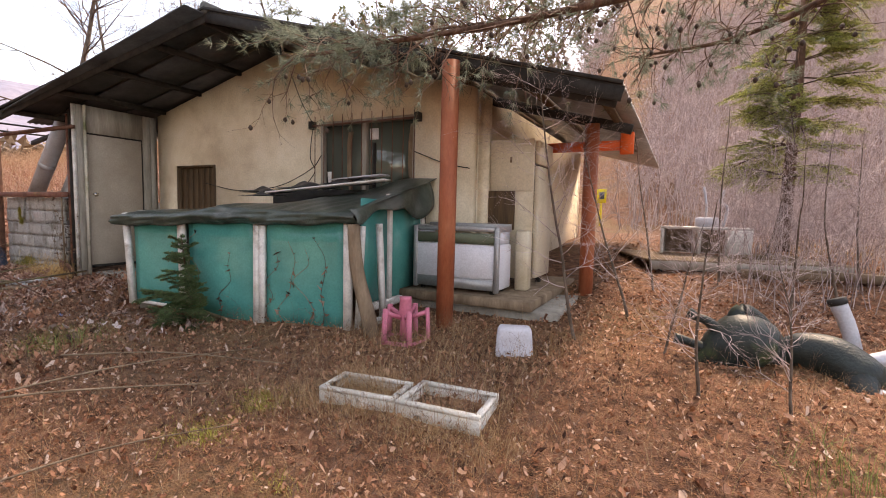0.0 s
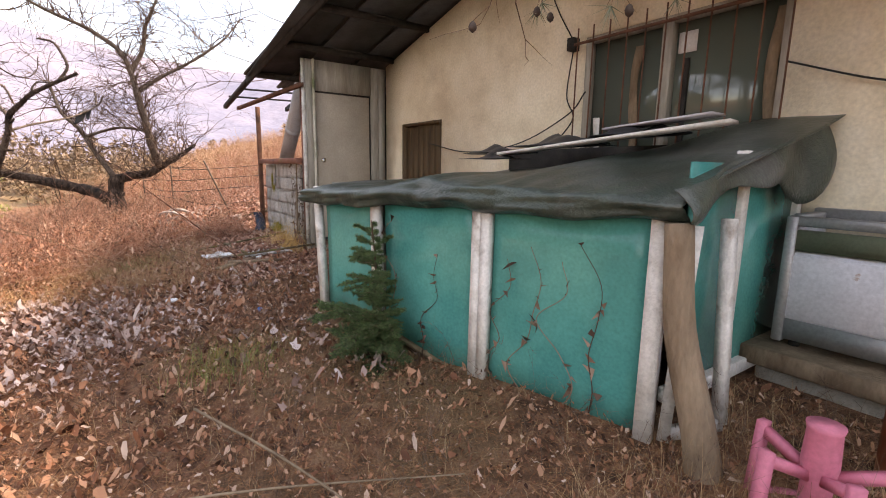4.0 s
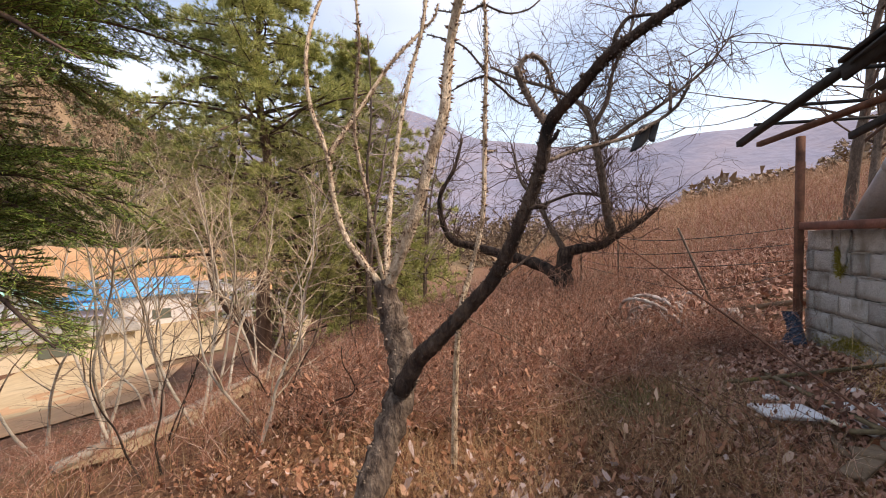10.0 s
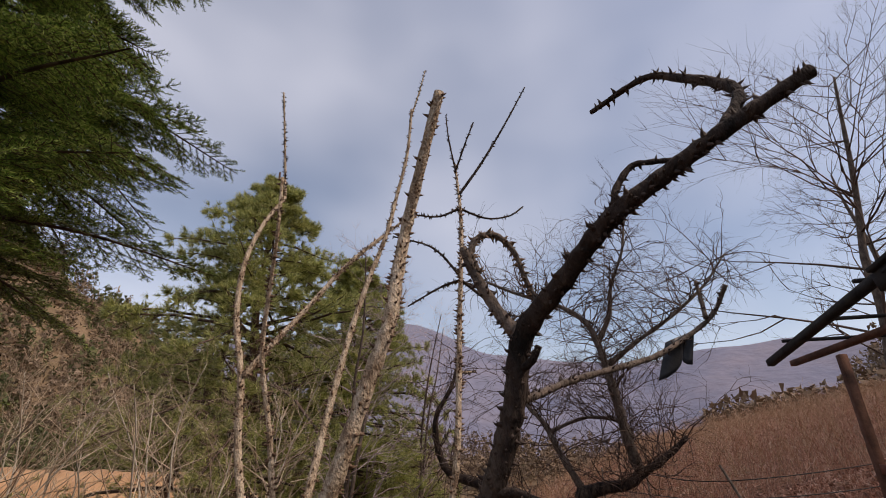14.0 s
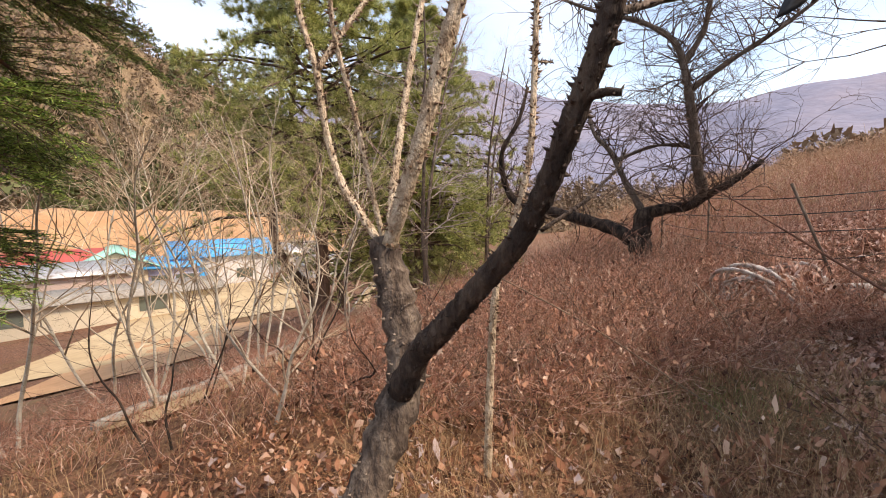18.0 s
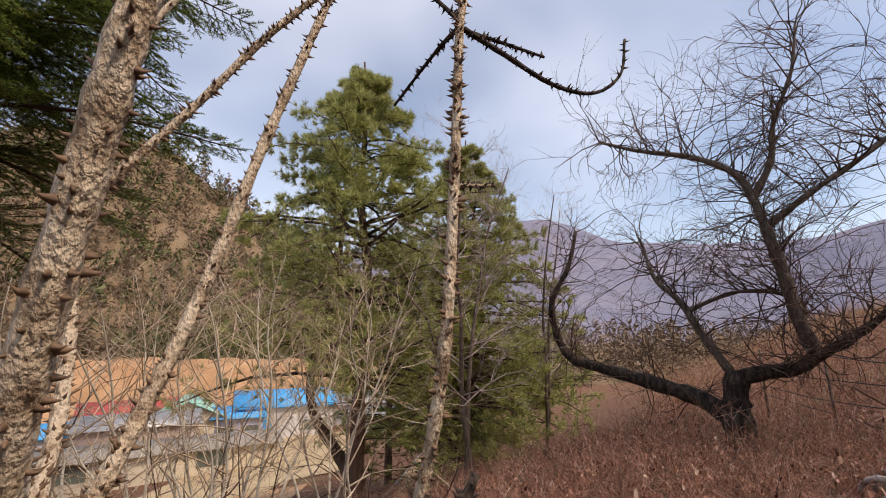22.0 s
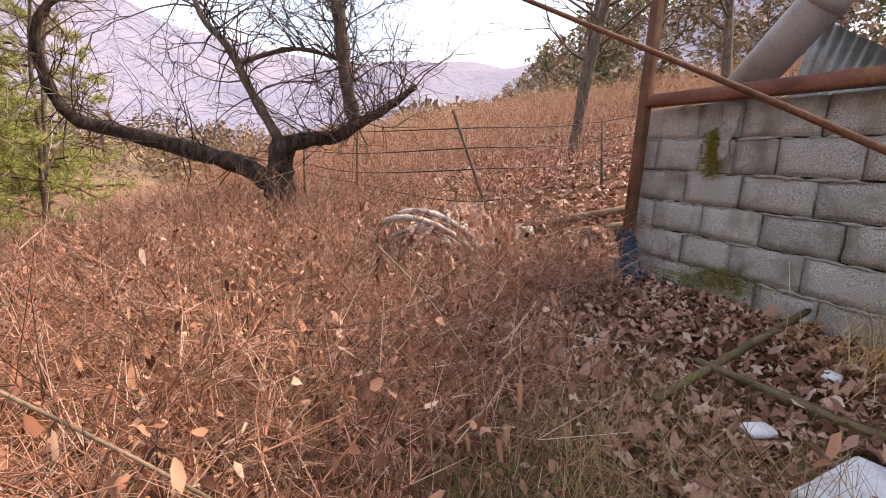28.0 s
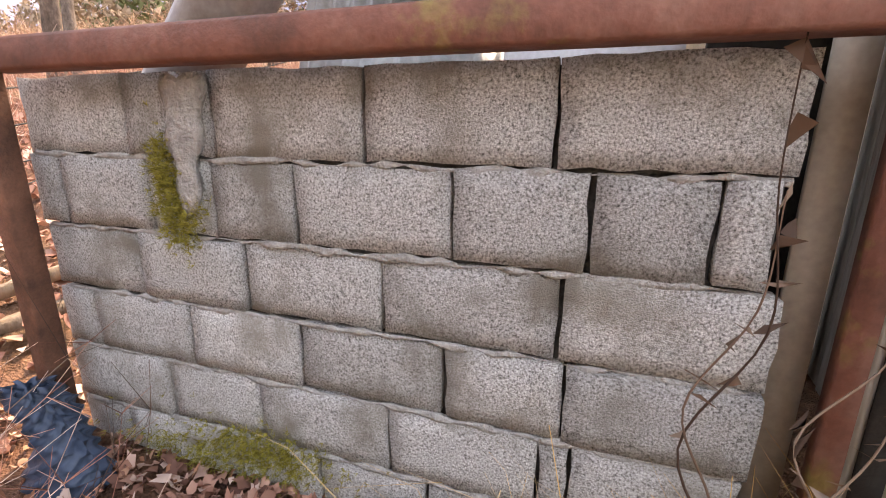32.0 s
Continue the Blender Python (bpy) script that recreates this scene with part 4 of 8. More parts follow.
def shed():
    h = thing("shed", (-7.6, 2.6, 0.15), "collapsing lean-to shed with a cement block wall and rusty steel frame", "shed")
    Y = 2.055
    w = part("block_wall", Build().box((-8.64, Y + 0.035, 0.0), (-6.73, Y + 0.14, 1.335)), "joint", h, "low wall of rough grey cement blocks with moss")
    rows = [
        (1.144, 1.345, (-8.65, -8.24, -7.955, -7.536, -7.124, -6.72)),
        (0.936, 1.132, (-8.65, -8.53, -8.2, -7.98, -7.73, -7.334, -7.05, -6.83, -6.735)),
        (0.735, 0.924, (-8.65, -8.27, -7.908, -7.506, -7.095, -6.7)),
        (0.536, 0.722, (-8.65, -8.5, -8.12, -7.754, -7.351, -7.073, -6.7)),
        (0.334, 0.524, (-8.65, -8.24, -7.9, -7.5, -7.12, -7.05, -6.71)),
        (0.1, 0.322, (-8.65, -8.45, -8.05, -7.72, -7.4, -6.98, -6.71)),
    ]
    r = random.Random(4)
    for z0, z1, xs in rows:
        for x0, x1 in zip(xs, xs[1:]):
            gap = r.uniform(0.0035, 0.0075)
            push = r.uniform(-0.006, 0.008)
            nx, nz = max(3, round((x1 - x0) / 0.05)), 5
            g = np.zeros((nz, nx, 3))
            for i in range(nz):
                for j in range(nx):
                    edge = min(i, j, nz - 1 - i, nx - 1 - j) == 0
                    g[i, j] = (x0 + gap + (x1 - x0 - 2 * gap) * j / (nx - 1) + (r.uniform(-0.0045, 0.0045) if edge else 0), Y - push + (0.004 if edge else 0) + r.uniform(-0.0015, 0.0015), z0 + (z1 - z0) * i / (nz - 1) + (r.uniform(-0.004, 0.004) if edge else 0))
            part("block", Build().sheet(g, 0.06), "block", w)
    for z, *_ in rows[:-1]:      # squeezed-out bed joints
        n = 46
        x = np.linspace(-8.62, -6.73, n)
        keep = np.array([r.random() < 0.8 for _ in x])
        rad = np.where(keep, [r.uniform(0.004, 0.0135) for _ in x], 0.0015)
        pts = np.stack([x, Y + 0.006 + 0 * x, z - 0.008 + np.array([r.uniform(-0.006, 0.004) for _ in x])], -1)
        part("mortar_joint", Build().tube(pts, rad, 6), "mortar", w, smooth=True)
    g = [[(-8.01 - 0.03 * q + (u - 0.5) * (0.13 - 0.09 * q + 0.02 * math.sin(17 * q)), Y - 0.011 + 0.004 * math.sin(9 * q + 5 * u) + 0.014 * abs(u - 0.5), 1.335 - q * 0.33 + 0.01 * math.sin(9 * u)) for u in (0, 0.25, 0.5, 0.75, 1)] for q in np.linspace(0, 1, 14)]
    part("mortar_patch", Build().sheet(g, 0.02), "mortar", w, smooth=True)
    # steel frame
    part("post", Build().box((-8.64, 1.93, 0.1), (-8.575, 1.995, 2.32), bevel=0.004), "rust", h, "rusty square steel post")
    part("top_beam", Build().box((-8.6, 1.94, 1.352), (-6.5, 2.03, 1.43), bevel=0.008), "red_steel", h, "rusty red angle-iron beam over the blocks")
    part("post", Build().box((-6.98, 3.5, 0.2), (-6.9, 3.58, 2.5)), "black_wood_and_gap", h)
    part("plate", Build().beam((-8.95, 1.72, 2.31), (-6.1, 1.93, 2.36), 0.05, 0.05), "rust", h)
    part("rafter", Build().beam((-8.9, 1.5, 2.31), (-6.75, 1.6, 2.66), 0.06, 0.06), "black_wood_and_gap", h)
    part("rafter", Build().beam((-8.75, 2.5, 2.33), (-6.6, 2.6, 2.68), 0.05, 0.07), "black_wood_and_gap", h)
    part("rafter", Build().beam((-8.55, 3.5, 2.36), (-6.4, 3.6, 2.7), 0.05, 0.07), "black_wood_and_gap", h)
    for x, y0, y1 in ((-8.55, 1.5, 3.3), (-8.1, 1.62, 3.6), (-7.45, 1.55, 3.6)):
        z = 2.34 + (x + 8.9) * 0.163 + 0.05
        part("batten", Build().beam((x, y0, z), (x + 0.1, y1, z + 0.02), 0.035, 0.025), "black_wood_and_gap", h, "loose roof batten")
    for x0, x1, y0, y1 in ((-7.9, -6.7, 2.1, 3.7), (-8.35, -7.7, 2.75, 3.6)):
        n = 40
        ys = np.linspace(y0, y1, n)
        g = [[(x, y, 2.43 + (x + 8.9) * 0.163 + 0.012 * math.sin(y * 70) + 0.03 * math.sin(y * 3 + x)) for y in ys] for x in np.linspace(x0, x1, 4)]
        part("roof_sheet", Build().sheet(g, 0.01), "roof", h, "bent dark corrugated roof sheet", smooth=True)
    part("back_wall", Build().box((-8.5, 4.2, 0.3), (-6.2, 4.3, 1.3)), "mortar", h)
    return h


shed()

ch = thing("flue_pipe", (-8.2, 2.25, 1.3), "thick dull grey flue pipe leaning out of the shed", "pipe")
part("tube", Build().tube([(-8.32, 2.3, 1.28), (-7.14, 2.3, 2.6)], 0.115, 20), "chimney", ch, smooth=True)
part("tube_collar", Build().tube([(-7.8, 2.3, 1.86), (-7.74, 2.3, 1.93)], 0.121, 20), "chimney", ch)


def sheet_pile():
    n = 60
    u = np.linspace(0, 1, n)
    g = [[(-8.05 + 0.95 * a, 2.5 + 0.25 * s + 0.016 * math.sin(a * 95), 1.2 + (0.72 - 0.62 * a) * s) for a in u] for s in np.linspace(0, 1, 4)]
    ob = part("corrugated_sheet", Build().sheet(g, 0.006), "zinc", smooth=True)
    tagged(ob, "grey-green corrugated sheet leaning inside the shed", "metal sheet")
    g = [[(-7.75 + 1.0 * a, 2.2 + 0.05 * s, 1.28 + 0.06 * s + 0.004 * math.sin(a * 120)) for a in u] for s in np.linspace(0, 1, 4)]
    ob = part("corrugated_sheet", Build().sheet(g, 0.006), "zinc", smooth=True)
    tagged(ob, "pale corrugated sheet lying on the block wall", "metal sheet")
    b = Build().box((-7.35, 2.6, 0.3), (-6.85, 2.95, 1.75), bevel=0.02)
    ob = thing("old_boiler", (-7.1, 2.8, 0.3), "white enamel boiler cabinet standing in the shed", "boiler")
    part("casing", b, "enamel", ob)
    part("dial", Build().tube([(-7.2, 2.596, 1.55), (-7.2, 2.585, 1.55)], 0.05, 16), "steel_trim", ob)


sheet_pile()


# ---- tarpaulin-covered frame of green panels ----
FL, FR = np.array((-3.34, 1.12)), np.array((-0.955, 1.71))


def along(s):
    return FL + (FR - FL) * s


def panel_store():
    h = thing("panel_shelter", (-2.1, 2.2, 0.1), "low shelter of white window frames and turquoise sheets under a tarpaulin", "shelter")
    d = (FR - FL) / np.linalg.norm(FR - FL)
    ang = math.degrees(math.atan2(d[1], d[0]))
    s_at = (0.0, 0.27, 0.615, 1.0)
    foot, head = (0.24, 0.2, 0.06, 0.06), (1.17, 1.16, 1.155, 1.15)
    for s, w, z0, z1, lean in zip(s_at, (0.05, 0.07, 0.055, 0.075), foot, head, (-0.06, -0.02, 0.01, 0.0)):
        x, y = along(s)
        part("post", Build().beam((x - lean, y, z0), (x + lean * 0.5, y, z1), w, 0.05, up=(d[1], -d[0], 0)), "white_paint", h, "peeling white timber post")
        if s == 0.615:      # doubled post
            part("post", Build().beam((x + 0.058 - lean, y + 0.014, z0), (x + 0.058 + lean * 0.5, y + 0.014, z1), w, 0.05, up=(d[1], -d[0], 0)), "white_paint", h, "peeling white timber post")
    for k in range(3):
        (x0, y0), (x1, y1) = along(s_at[k] + 0.018), along(s_at[k + 1] - 0.02)
        n = 10
        g = [[(x0 + (x1 - x0) * a, y0 + (y1 - y0) * a + 0.03 + 0.006 * math.sin(7 * a + 4 * q), 0.03 + (foot[k] * (1 - a) + foot[k + 1] * a) * (1 - q) + 1.11 * q) for a in np.linspace(0, 1, n)] for q in np.linspace(0, 1, 6)]
        part("green_panel", Build().sheet(g, 0.008), "green_film", h, "faded turquoise sheet with dried vine on it")
        xa, ya = (x0 + x1) / 2, (y0 + y1) / 2
        b = Build().beam((x0, y0 + 0.02, foot[k] + 0.02), (x1, y1 + 0.02, foot[k + 1] + 0.02), 0.03, 0.028)
        part("bottom_rail", b, "white_paint" if k == 0 else "mossy_wood", h)
    # right-hand side
    (x, y) = FR
    for ys, w in ((2.36, 0.05), (3.04, 0.05)):
        part("side_post", Build().box((-0.975, ys - 0.03, 0.3), (-0.92, ys + 0.03, 1.42), bevel=0.004), "white_paint", h)
    for y0, y1 in ((1.9, 2.33), (2.39, 3.01)):
        part("green_panel", Build().box((-0.965, y0, 0.34), (-0.95, y1, 1.36)), "green_film", h)
    part("bottom_rail", Build().box((-0.99, 1.86, 0.26), (-0.91, 3.05, 0.335), bevel=0.006), "white_paint", h)
    # loose sash ajar at the corner
    for a, b_ in (((-0.9, 1.78, 0.14), (-0.86, 1.8, 1.1)), ((-0.78, 2.02, 0.2), (-0.84, 2.03, 1.12))):
        part("loose_sash", Build().beam(a, b_, 0.045, 0.05), "white_paint", h, "loose white sash leaning at the corner")
    part("loose_sash", Build().beam((-0.9, 1.78, 0.16), (-0.78, 2.03, 0.2), 0.04, 0.06), "white_paint", h)
    part("prop_log", Build().tube(smooth_path([(-0.86, 1.66, 1.12), (-0.82, 1.67, 0.7), (-0.72, 1.7, 0.3), (-0.68, 1.72, 0.05)], 5), np.linspace(0.055, 0.075, 16), 10), "old_wood", h, "leaning bark-covered log prop", smooth=True)
    part("back_wall", Build().box((-3.36, 3.06, 0.2), (-0.93, 3.1, 1.5)), "black_wood_and_gap", h)
    part("end_wall", Build().box((-3.4, 1.25, 0.15), (-3.36, 3.05, 1.2)), "frame_grey", h)

    # tarpaulin draped over the top
    n, m = 96, 34
    g = np.zeros((m, n, 3))
    for j, s in enumerate(np.linspace(-0.035, 1.05, n)):
        fx, fy = along(s)
        fy -= 0.04
        bx, by = -3.42 + (s + 0.035) / 1.085 * 2.62, 3.12
        zb = 1.3 + 0.32 * sstep(0.2, 1.0, s)
        zt = 1.15 + 0.08 * sstep(-0.05, 0.5, s)
        fold = 0.022 * math.sin(13 * s + 1.0 + math.sin(5 * s)) + 0.014 * math.sin(37 * s + 2 * math.sin(11 * s)) + 0.009 * math.sin(83 * s + 2)
        for i, q in enumerate(np.linspace(0, 1, m)):
            if q < 0.25:          # hanging skirt
                t = q / 0.25
                drop = zt - 1.045 - 0.075 * s + 0.008 * math.sin(9 * s + 0.5) + 0.008 * math.sin(31 * s)
                g[i, j] = (fx, fy - 0.015 + fold * (1 - t) - 0.055 * math.sin(t * math.pi) - 0.014 * math.sin(t * 9 + 8 * s) - 0.008 * math.sin(t * 17 - 21 * s), zt - drop * (1 - t) + 0.02 * math.sin(23 * s) * t * (1 - t))
            else:
                t = (q - 0.25) / 0.75
                sag = -0.03 * math.sin(math.pi * t) * (1 + 0.6 * math.sin(9 * s))
                g[i, j] = (fx + (bx - fx) * t, fy + (by - fy) * t, zt + 0.025 * math.sin(min(t * 8, 1.57)) + (zb - zt) * t + sag + 0.012 * math.sin(17 * s + 6 * t) + fold * 0.5 * (1 - t))
    t_ = part("tarpaulin", Build().sheet(g, 0.006), "tarp", h, "dark green tarpaulin with folds and a hanging edge", smooth=True)
    # its side flap over the right-hand end
    m2 = 24
    g = np.zeros((9, m2, 3))
    for j, q in enumerate(np.linspace(0, 1, m2)):
        y = 1.62 + q * 1.42
        top = 1.245 + 0.35 * q
        drop = 0.12 + 0.22 * sstep(0.45, 0.8, q) + 0.03 * math.sin(17 * q)
        for i, v in enumerate(np.linspace(0, 1, 9)):
            g[i, j] = (-0.87 + 0.03 * math.sin(13 * q + 2 * v) + 0.05 * math.sin(v * 2), y, top - drop * v)
    part("flap", Build().sheet(g, 0.006), "tarp", t_, smooth=True)
    return h


panel_store()


def on_tarp(x, y):
    return 1.2 + (y - 1.5) * 0.2 + 0.1 * sstep(-3, -1, x)


def crumpled(name, x, y, z, sx, sy, hgt, seed, mat_, label, category, n=14):
    r = random.Random(seed)
    ph = [r.uniform(0, 6) for _ in range(6)]
    g = [[(x + sx * (u - 0.5) * (1 + 0.2 * math.sin(5 * v + ph[0])), y + sy * (v - 0.5) * (1 + 0.2 * math.sin(6 * u + ph[1])),
           z + hgt * max(0.03, math.sin(math.pi * u) * math.sin(math.pi * v)) * (0.6 + 0.4 * math.sin(11 * u + ph[2]) * math.cos(9 * v + ph[3]) + 0.25 * math.sin(23 * u * v + ph[4])))
          for u in np.linspace(0, 1, n)] for v in np.linspace(0, 1, n)]
    ob = part(name, Build().sheet(g, 0.004), mat_)
    return tagged(ob, label, category)


for k, (x, y, sx, sy, hg) in enumerate(((-3.0, 2.6, 0.7, 0.4, 0.07), (-2.4, 2.75, 0.8, 0.4, 0.1), (-1.8, 2.8, 0.6, 0.4, 0.08), (-2.7, 2.3, 0.5, 0.25, 0.05))):
    crumpled("plastic_film", x, y, on_tarp(x, y) + 0.03, sx, sy, hg, k, "tarp_black", "crumpled black plastic film on the tarpaulin", "plastic film")
wb = part("board", Build().beam((-2.6, 2.3, on_tarp(-2.6, 2.3) + 0.06), (-1.1, 2.55, on_tarp(-1.1, 2.55) + 0.07), 0.16, 0.018), "white_paint")
tagged(wb, "peeling white board lying on the tarpaulin", "board")
wb = part("board", Build().beam((-2.0, 2.75, on_tarp(-2.0, 2.75) + 0.1), (-1.3, 2.8, on_tarp(-1.3, 2.8) + 0.1), 0.2, 0.012), "grey_plastic")
tagged(wb, "grey broken board lying on the tarpaulin", "board")


# ---- porch: slab, freezer, cabinet, pillars ----
b = Build().box((-1.02, 2.58, 0.31), (0.52, 4.6, 0.405), bevel=0.01)
tagged(part("porch_slab", b, "old_wood"), "worn plank-edged porch slab beside the wall", "porch", kind="structure")
b = Build().box((-0.9, 2.66, 0.1), (0.75, 4.7, 0.307), bevel=0.02)
tagged(part("porch_base", b, "concrete"), "rough concrete base under the porch slab", "porch", kind="structure")
b = Build().box((0.25, 2.95, 0.05), (1.2, 3.9, 0.24), bevel=0.05)
tagged(part("step_stone", b, "concrete"), "sunlit flat step stone beside the porch", "step", kind="structure")


def freezer():
    x0, x1, y0, y1, z0, z1 = -0.86, 0.12, 2.74, 3.13, 0.43, 1.1
    h = thing("chest_freezer", ((x0 + x1) / 2, 2.95, 0.405), "old white chest freezer with chipped enamel on the porch slab", "freezer")
    part("body", Build().box((x0, y0, z0 + 0.02), (x1, y1, 0.92), bevel=0.012), "enamel", h)
    part("front_panel", Build().box((x0 + 0.04, y0 - 0.012, z0 + 0.14), (x1 - 0.06, y0 - 0.002, 0.9), bevel=0.003), "enamel", h, "white front panel flaking near its foot")
    part("grille", Build().box((x0 + 0.02, y0 - 0.008, 0.925), (x1 - 0.02, y0 + 0.04, 1.03)), "olive", h, "olive upper band")
    for x in (x0 - 0.006, x1 - 0.045):
        part("corner_trim", Build().box((x, y0 - 0.02, z0), (x + 0.05, y0 + 0.03, z1), bevel=0.006), "steel_trim", h)
    part("kick_plate", Build().box((x0 + 0.045, y0 - 0.014, z0 + 0.02), (x1 - 0.05, y0 - 0.003, z0 + 0.13)), "steel_trim", h)
    for a, b_ in (((x0, y0 - 0.01, 1.05), (x1, y0 + 0.05, 1.1)), ((x0, y1 - 0.06, 1.05), (x1, y1, 1.13)), ((x0, y0 + 0.05, 1.05), (x0 + 0.06, y1 - 0.06, 1.11)), ((x1 - 0.06, y0 + 0.05, 1.05), (x1, y1 - 0.06, 1.11)), ((-0.4, y0 + 0.05, 1.06), (-0.36, y1 - 0.06, 1.09))):
        part("rim", Build().box(a, b_, bevel=0.006), "steel_trim", h)
    # black slab paints the shaded inside of the open chest
    part("interior", Build().box((x0 + 0.06, y0 + 0.05, 0.921), (x1 - 0.06, y1 - 0.06, 0.95)), "black_wood_and_gap", h)
    for a in (-0.04, 0.03):
        part("side_wall", Build().box((x0 + 0.02 if a < 0 else x1 - 0.05, y0 + 0.04, 0.922), (x0 + 0.05 if a < 0 else x1 - 0.02, y1, 1.049)), "enamel", h)
    for x in (x0 + 0.08, x1 - 0.08):
        for y in (y0 + 0.06, y1 - 0.06):
            part("foot", Build().tube([(x, y, 0.405), (x, y, z0 + 0.022)], 0.025, 8), "black_wood_and_gap", h)
    return h


freezer()


def tall_cabinet():
    x0, x1, y0, y1 = -0.24, 0.25, 3.44, 4.05
    h = thing("refrigerator", (0, 3.75, 0.42), "tall yellowed cream refrigerator standing on the porch against the house corner", "refrigerator")
    part("body", Build().box((x0, y0, 0.5), (x1, y1, 2.07), bevel=0.012), "cream", h)
    part("back_plate", Build().box((-0.4, 3.425, 1.5), (x1 - 0.002, y0 - 0.003, 2.08), bevel=0.003), "cream", h)
    part("latch", Build().box((-0.02, 3.41, 1.82), (0.0, 3.423, 1.88)), "old_wood", h)
    part("door", Build().box((x1 + 0.004, y0 + 0.02, 0.52), (x1 + 0.06, y1 - 0.02, 1.78), bevel=0.01), "cream", h)
    part("door_seal", Build().box((x1 + 0.0005, y0 + 0.03, 0.53), (x1 + 0.0035, y1 - 0.03, 2.05)), "wire", h)
    part("door", Build().box((x1 + 0.004, y0 + 0.02, 1.8), (x1 + 0.06, y1 - 0.02, 2.06), bevel=0.01), "cream", h)
    part("door_handle", Build().beam((x1 + 0.085, y0 + 0.08, 0.85), (x1 + 0.085, y0 + 0.08, 1.5), 0.03, 0.03), "wire", h)
    for x in (x0 + 0.06, x1 - 0.06):
        for y in (y0 + 0.06, y1 - 0.06):
            part("foot", Build().box((x - 0.03, y - 0.03, 0.406), (x + 0.03, y + 0.03, 0.5)), "black_wood_and_gap", h)
    w = part("board", Build().box((-0.4, 3.38, 1.06), (0.05, 3.42, 1.5), bevel=0.004), "dark_wood")
    tagged(w, "brown plywood board standing on the freezer rim against the refrigerator", "board")
    w = part("foam_slab", Build().box((0.14, 3.2, 0.405), (0.28, 3.37, 1.06), tilt=(0, 0, 0), bevel=0.015), "cream")
    tagged(w, "cream foam slab standing beside the freezer", "foam slab")


tall_cabinet()
p = part("pillar", Build().tube([(-0.21, 2.21, 0.05), (-0.2, 2.22, roof_z(-0.2) - 0.08)], 0.082, 20), "pillar", smooth=True)
tagged(p, "rust-red painted steel pipe pillar holding up the porch roof", "pillar", kind="structure")
p = part("pillar", Build().tube([(0.78, 3.92, 0.1), (0.8, 3.8, roof_z(0.8) - 0.16)], 0.08, 18), "pillar", smooth=True)
tagged(p, "round rust-brown post under the porch eave", "pillar", kind="structure")
p = thing("orange_frame", (0.6, 4.3, 2.1), "bright orange painted steel bracket on the porch post", "steel frame")
part("bar", Build().box((0.15, 4.2, 2.02), (1.05, 4.28, 2.13)), "orange", p)
part("brace", Build().box((1.053, 4.19, 1.97), (1.2, 4.29, 2.22), bevel=0.006), "orange", p)


# ---- yard things ----
def stool():
    c = np.array((-0.34, 1.72, 0.09))
    h = thing("plastic_stand", tuple(c), "faded pink plastic umbrella stand on dry grass", "plastic stand")
    part("socket", Build().lathe(c + (0, 0, 0.02), [(0.05, 0), (0.045, 0.2), (0.055, 0.26), (0.05, 0.38), (0.055, 0.4)], 14), "pink", h, smooth=True)
    for k in range(5):
        a = k * 2 * math.pi / 5 + 0.4
        x, y = math.cos(a), math.sin(a)
        p, q = c + (0.21 * x, 0.21 * y, -0.05), c + (0.19 * x, 0.19 * y, 0.33)
        part("upright", Build().beam(p, q, 0.04, 0.03), "pink", h)
        part("arm", Build().beam(c + (0.04 * x, 0.04 * y, 0.24), c + (0.19 * x, 0.19 * y, 0.3), 0.03, 0.035), "pink", h)
        a2 = a + 2 * math.pi / 5
        part("rail", Build().beam(c + (0.2 * x, 0.2 * y, 0.04), c + (0.2 * math.cos(a2), 0.2 * math.sin(a2), 0.04), 0.025, 0.04), "pink", h)
    return h


stool()


def planter(p, q, width, label):
    """Long trough from p to q (x, y of its middle line)."""
    p, q = np.array(p, float), np.array(q, float)
    d = (q - p) / np.linalg.norm(q - p)
    s = np.array((-d[1], d[0]))
    z = float(ground_z(*((p + q) / 2))) - 0.135
    h = thing("planter", (*((p + q) / 2), z), label, "planter", "planters in the yard")
    L, w = np.linalg.norm(q - p), width / 2
    for a, b_ in ((p - s * w, q - s * w), (p + s * w, q + s * w)):
        part("side", Build().beam((*a, z + 0.1), (*b_, z + 0.1), 0.03, 0.2), "planter", h)
        part("rim", Build().beam((*a, z + 0.205), (*b_, z + 0.205), 0.036, 0.022), "planter", h)
    for c_, e in ((p, 1), (q, -1)):
        a, b_ = c_ - s * (w - 0.016) + d * e * 0.015, c_ + s * (w - 0.016) + d * e * 0.015
        part("end", Build().beam((*a, z + 0.1), (*b_, z + 0.1), 0.03, 0.2), "planter", h)
        part("rim", Build().beam((*(a + s * 0.012), z + 0.203), (*(b_ - s * 0.012), z + 0.203), 0.036, 0.022), "planter", h)
    part("soil", Build().beam((*(p + d * 0.031), z + 0.08), (*(q - d * 0.031), z + 0.08), width - 0.04, 0.12), "soil", h)


planter((-0.24, 0.66), (0.27, 0.72), 0.26, "peeling white plastic planter trough filled with dry grass")
planter((0.31, 0.73), (0.82, 0.76), 0.33, "peeling white plastic planter trough with dark soil")

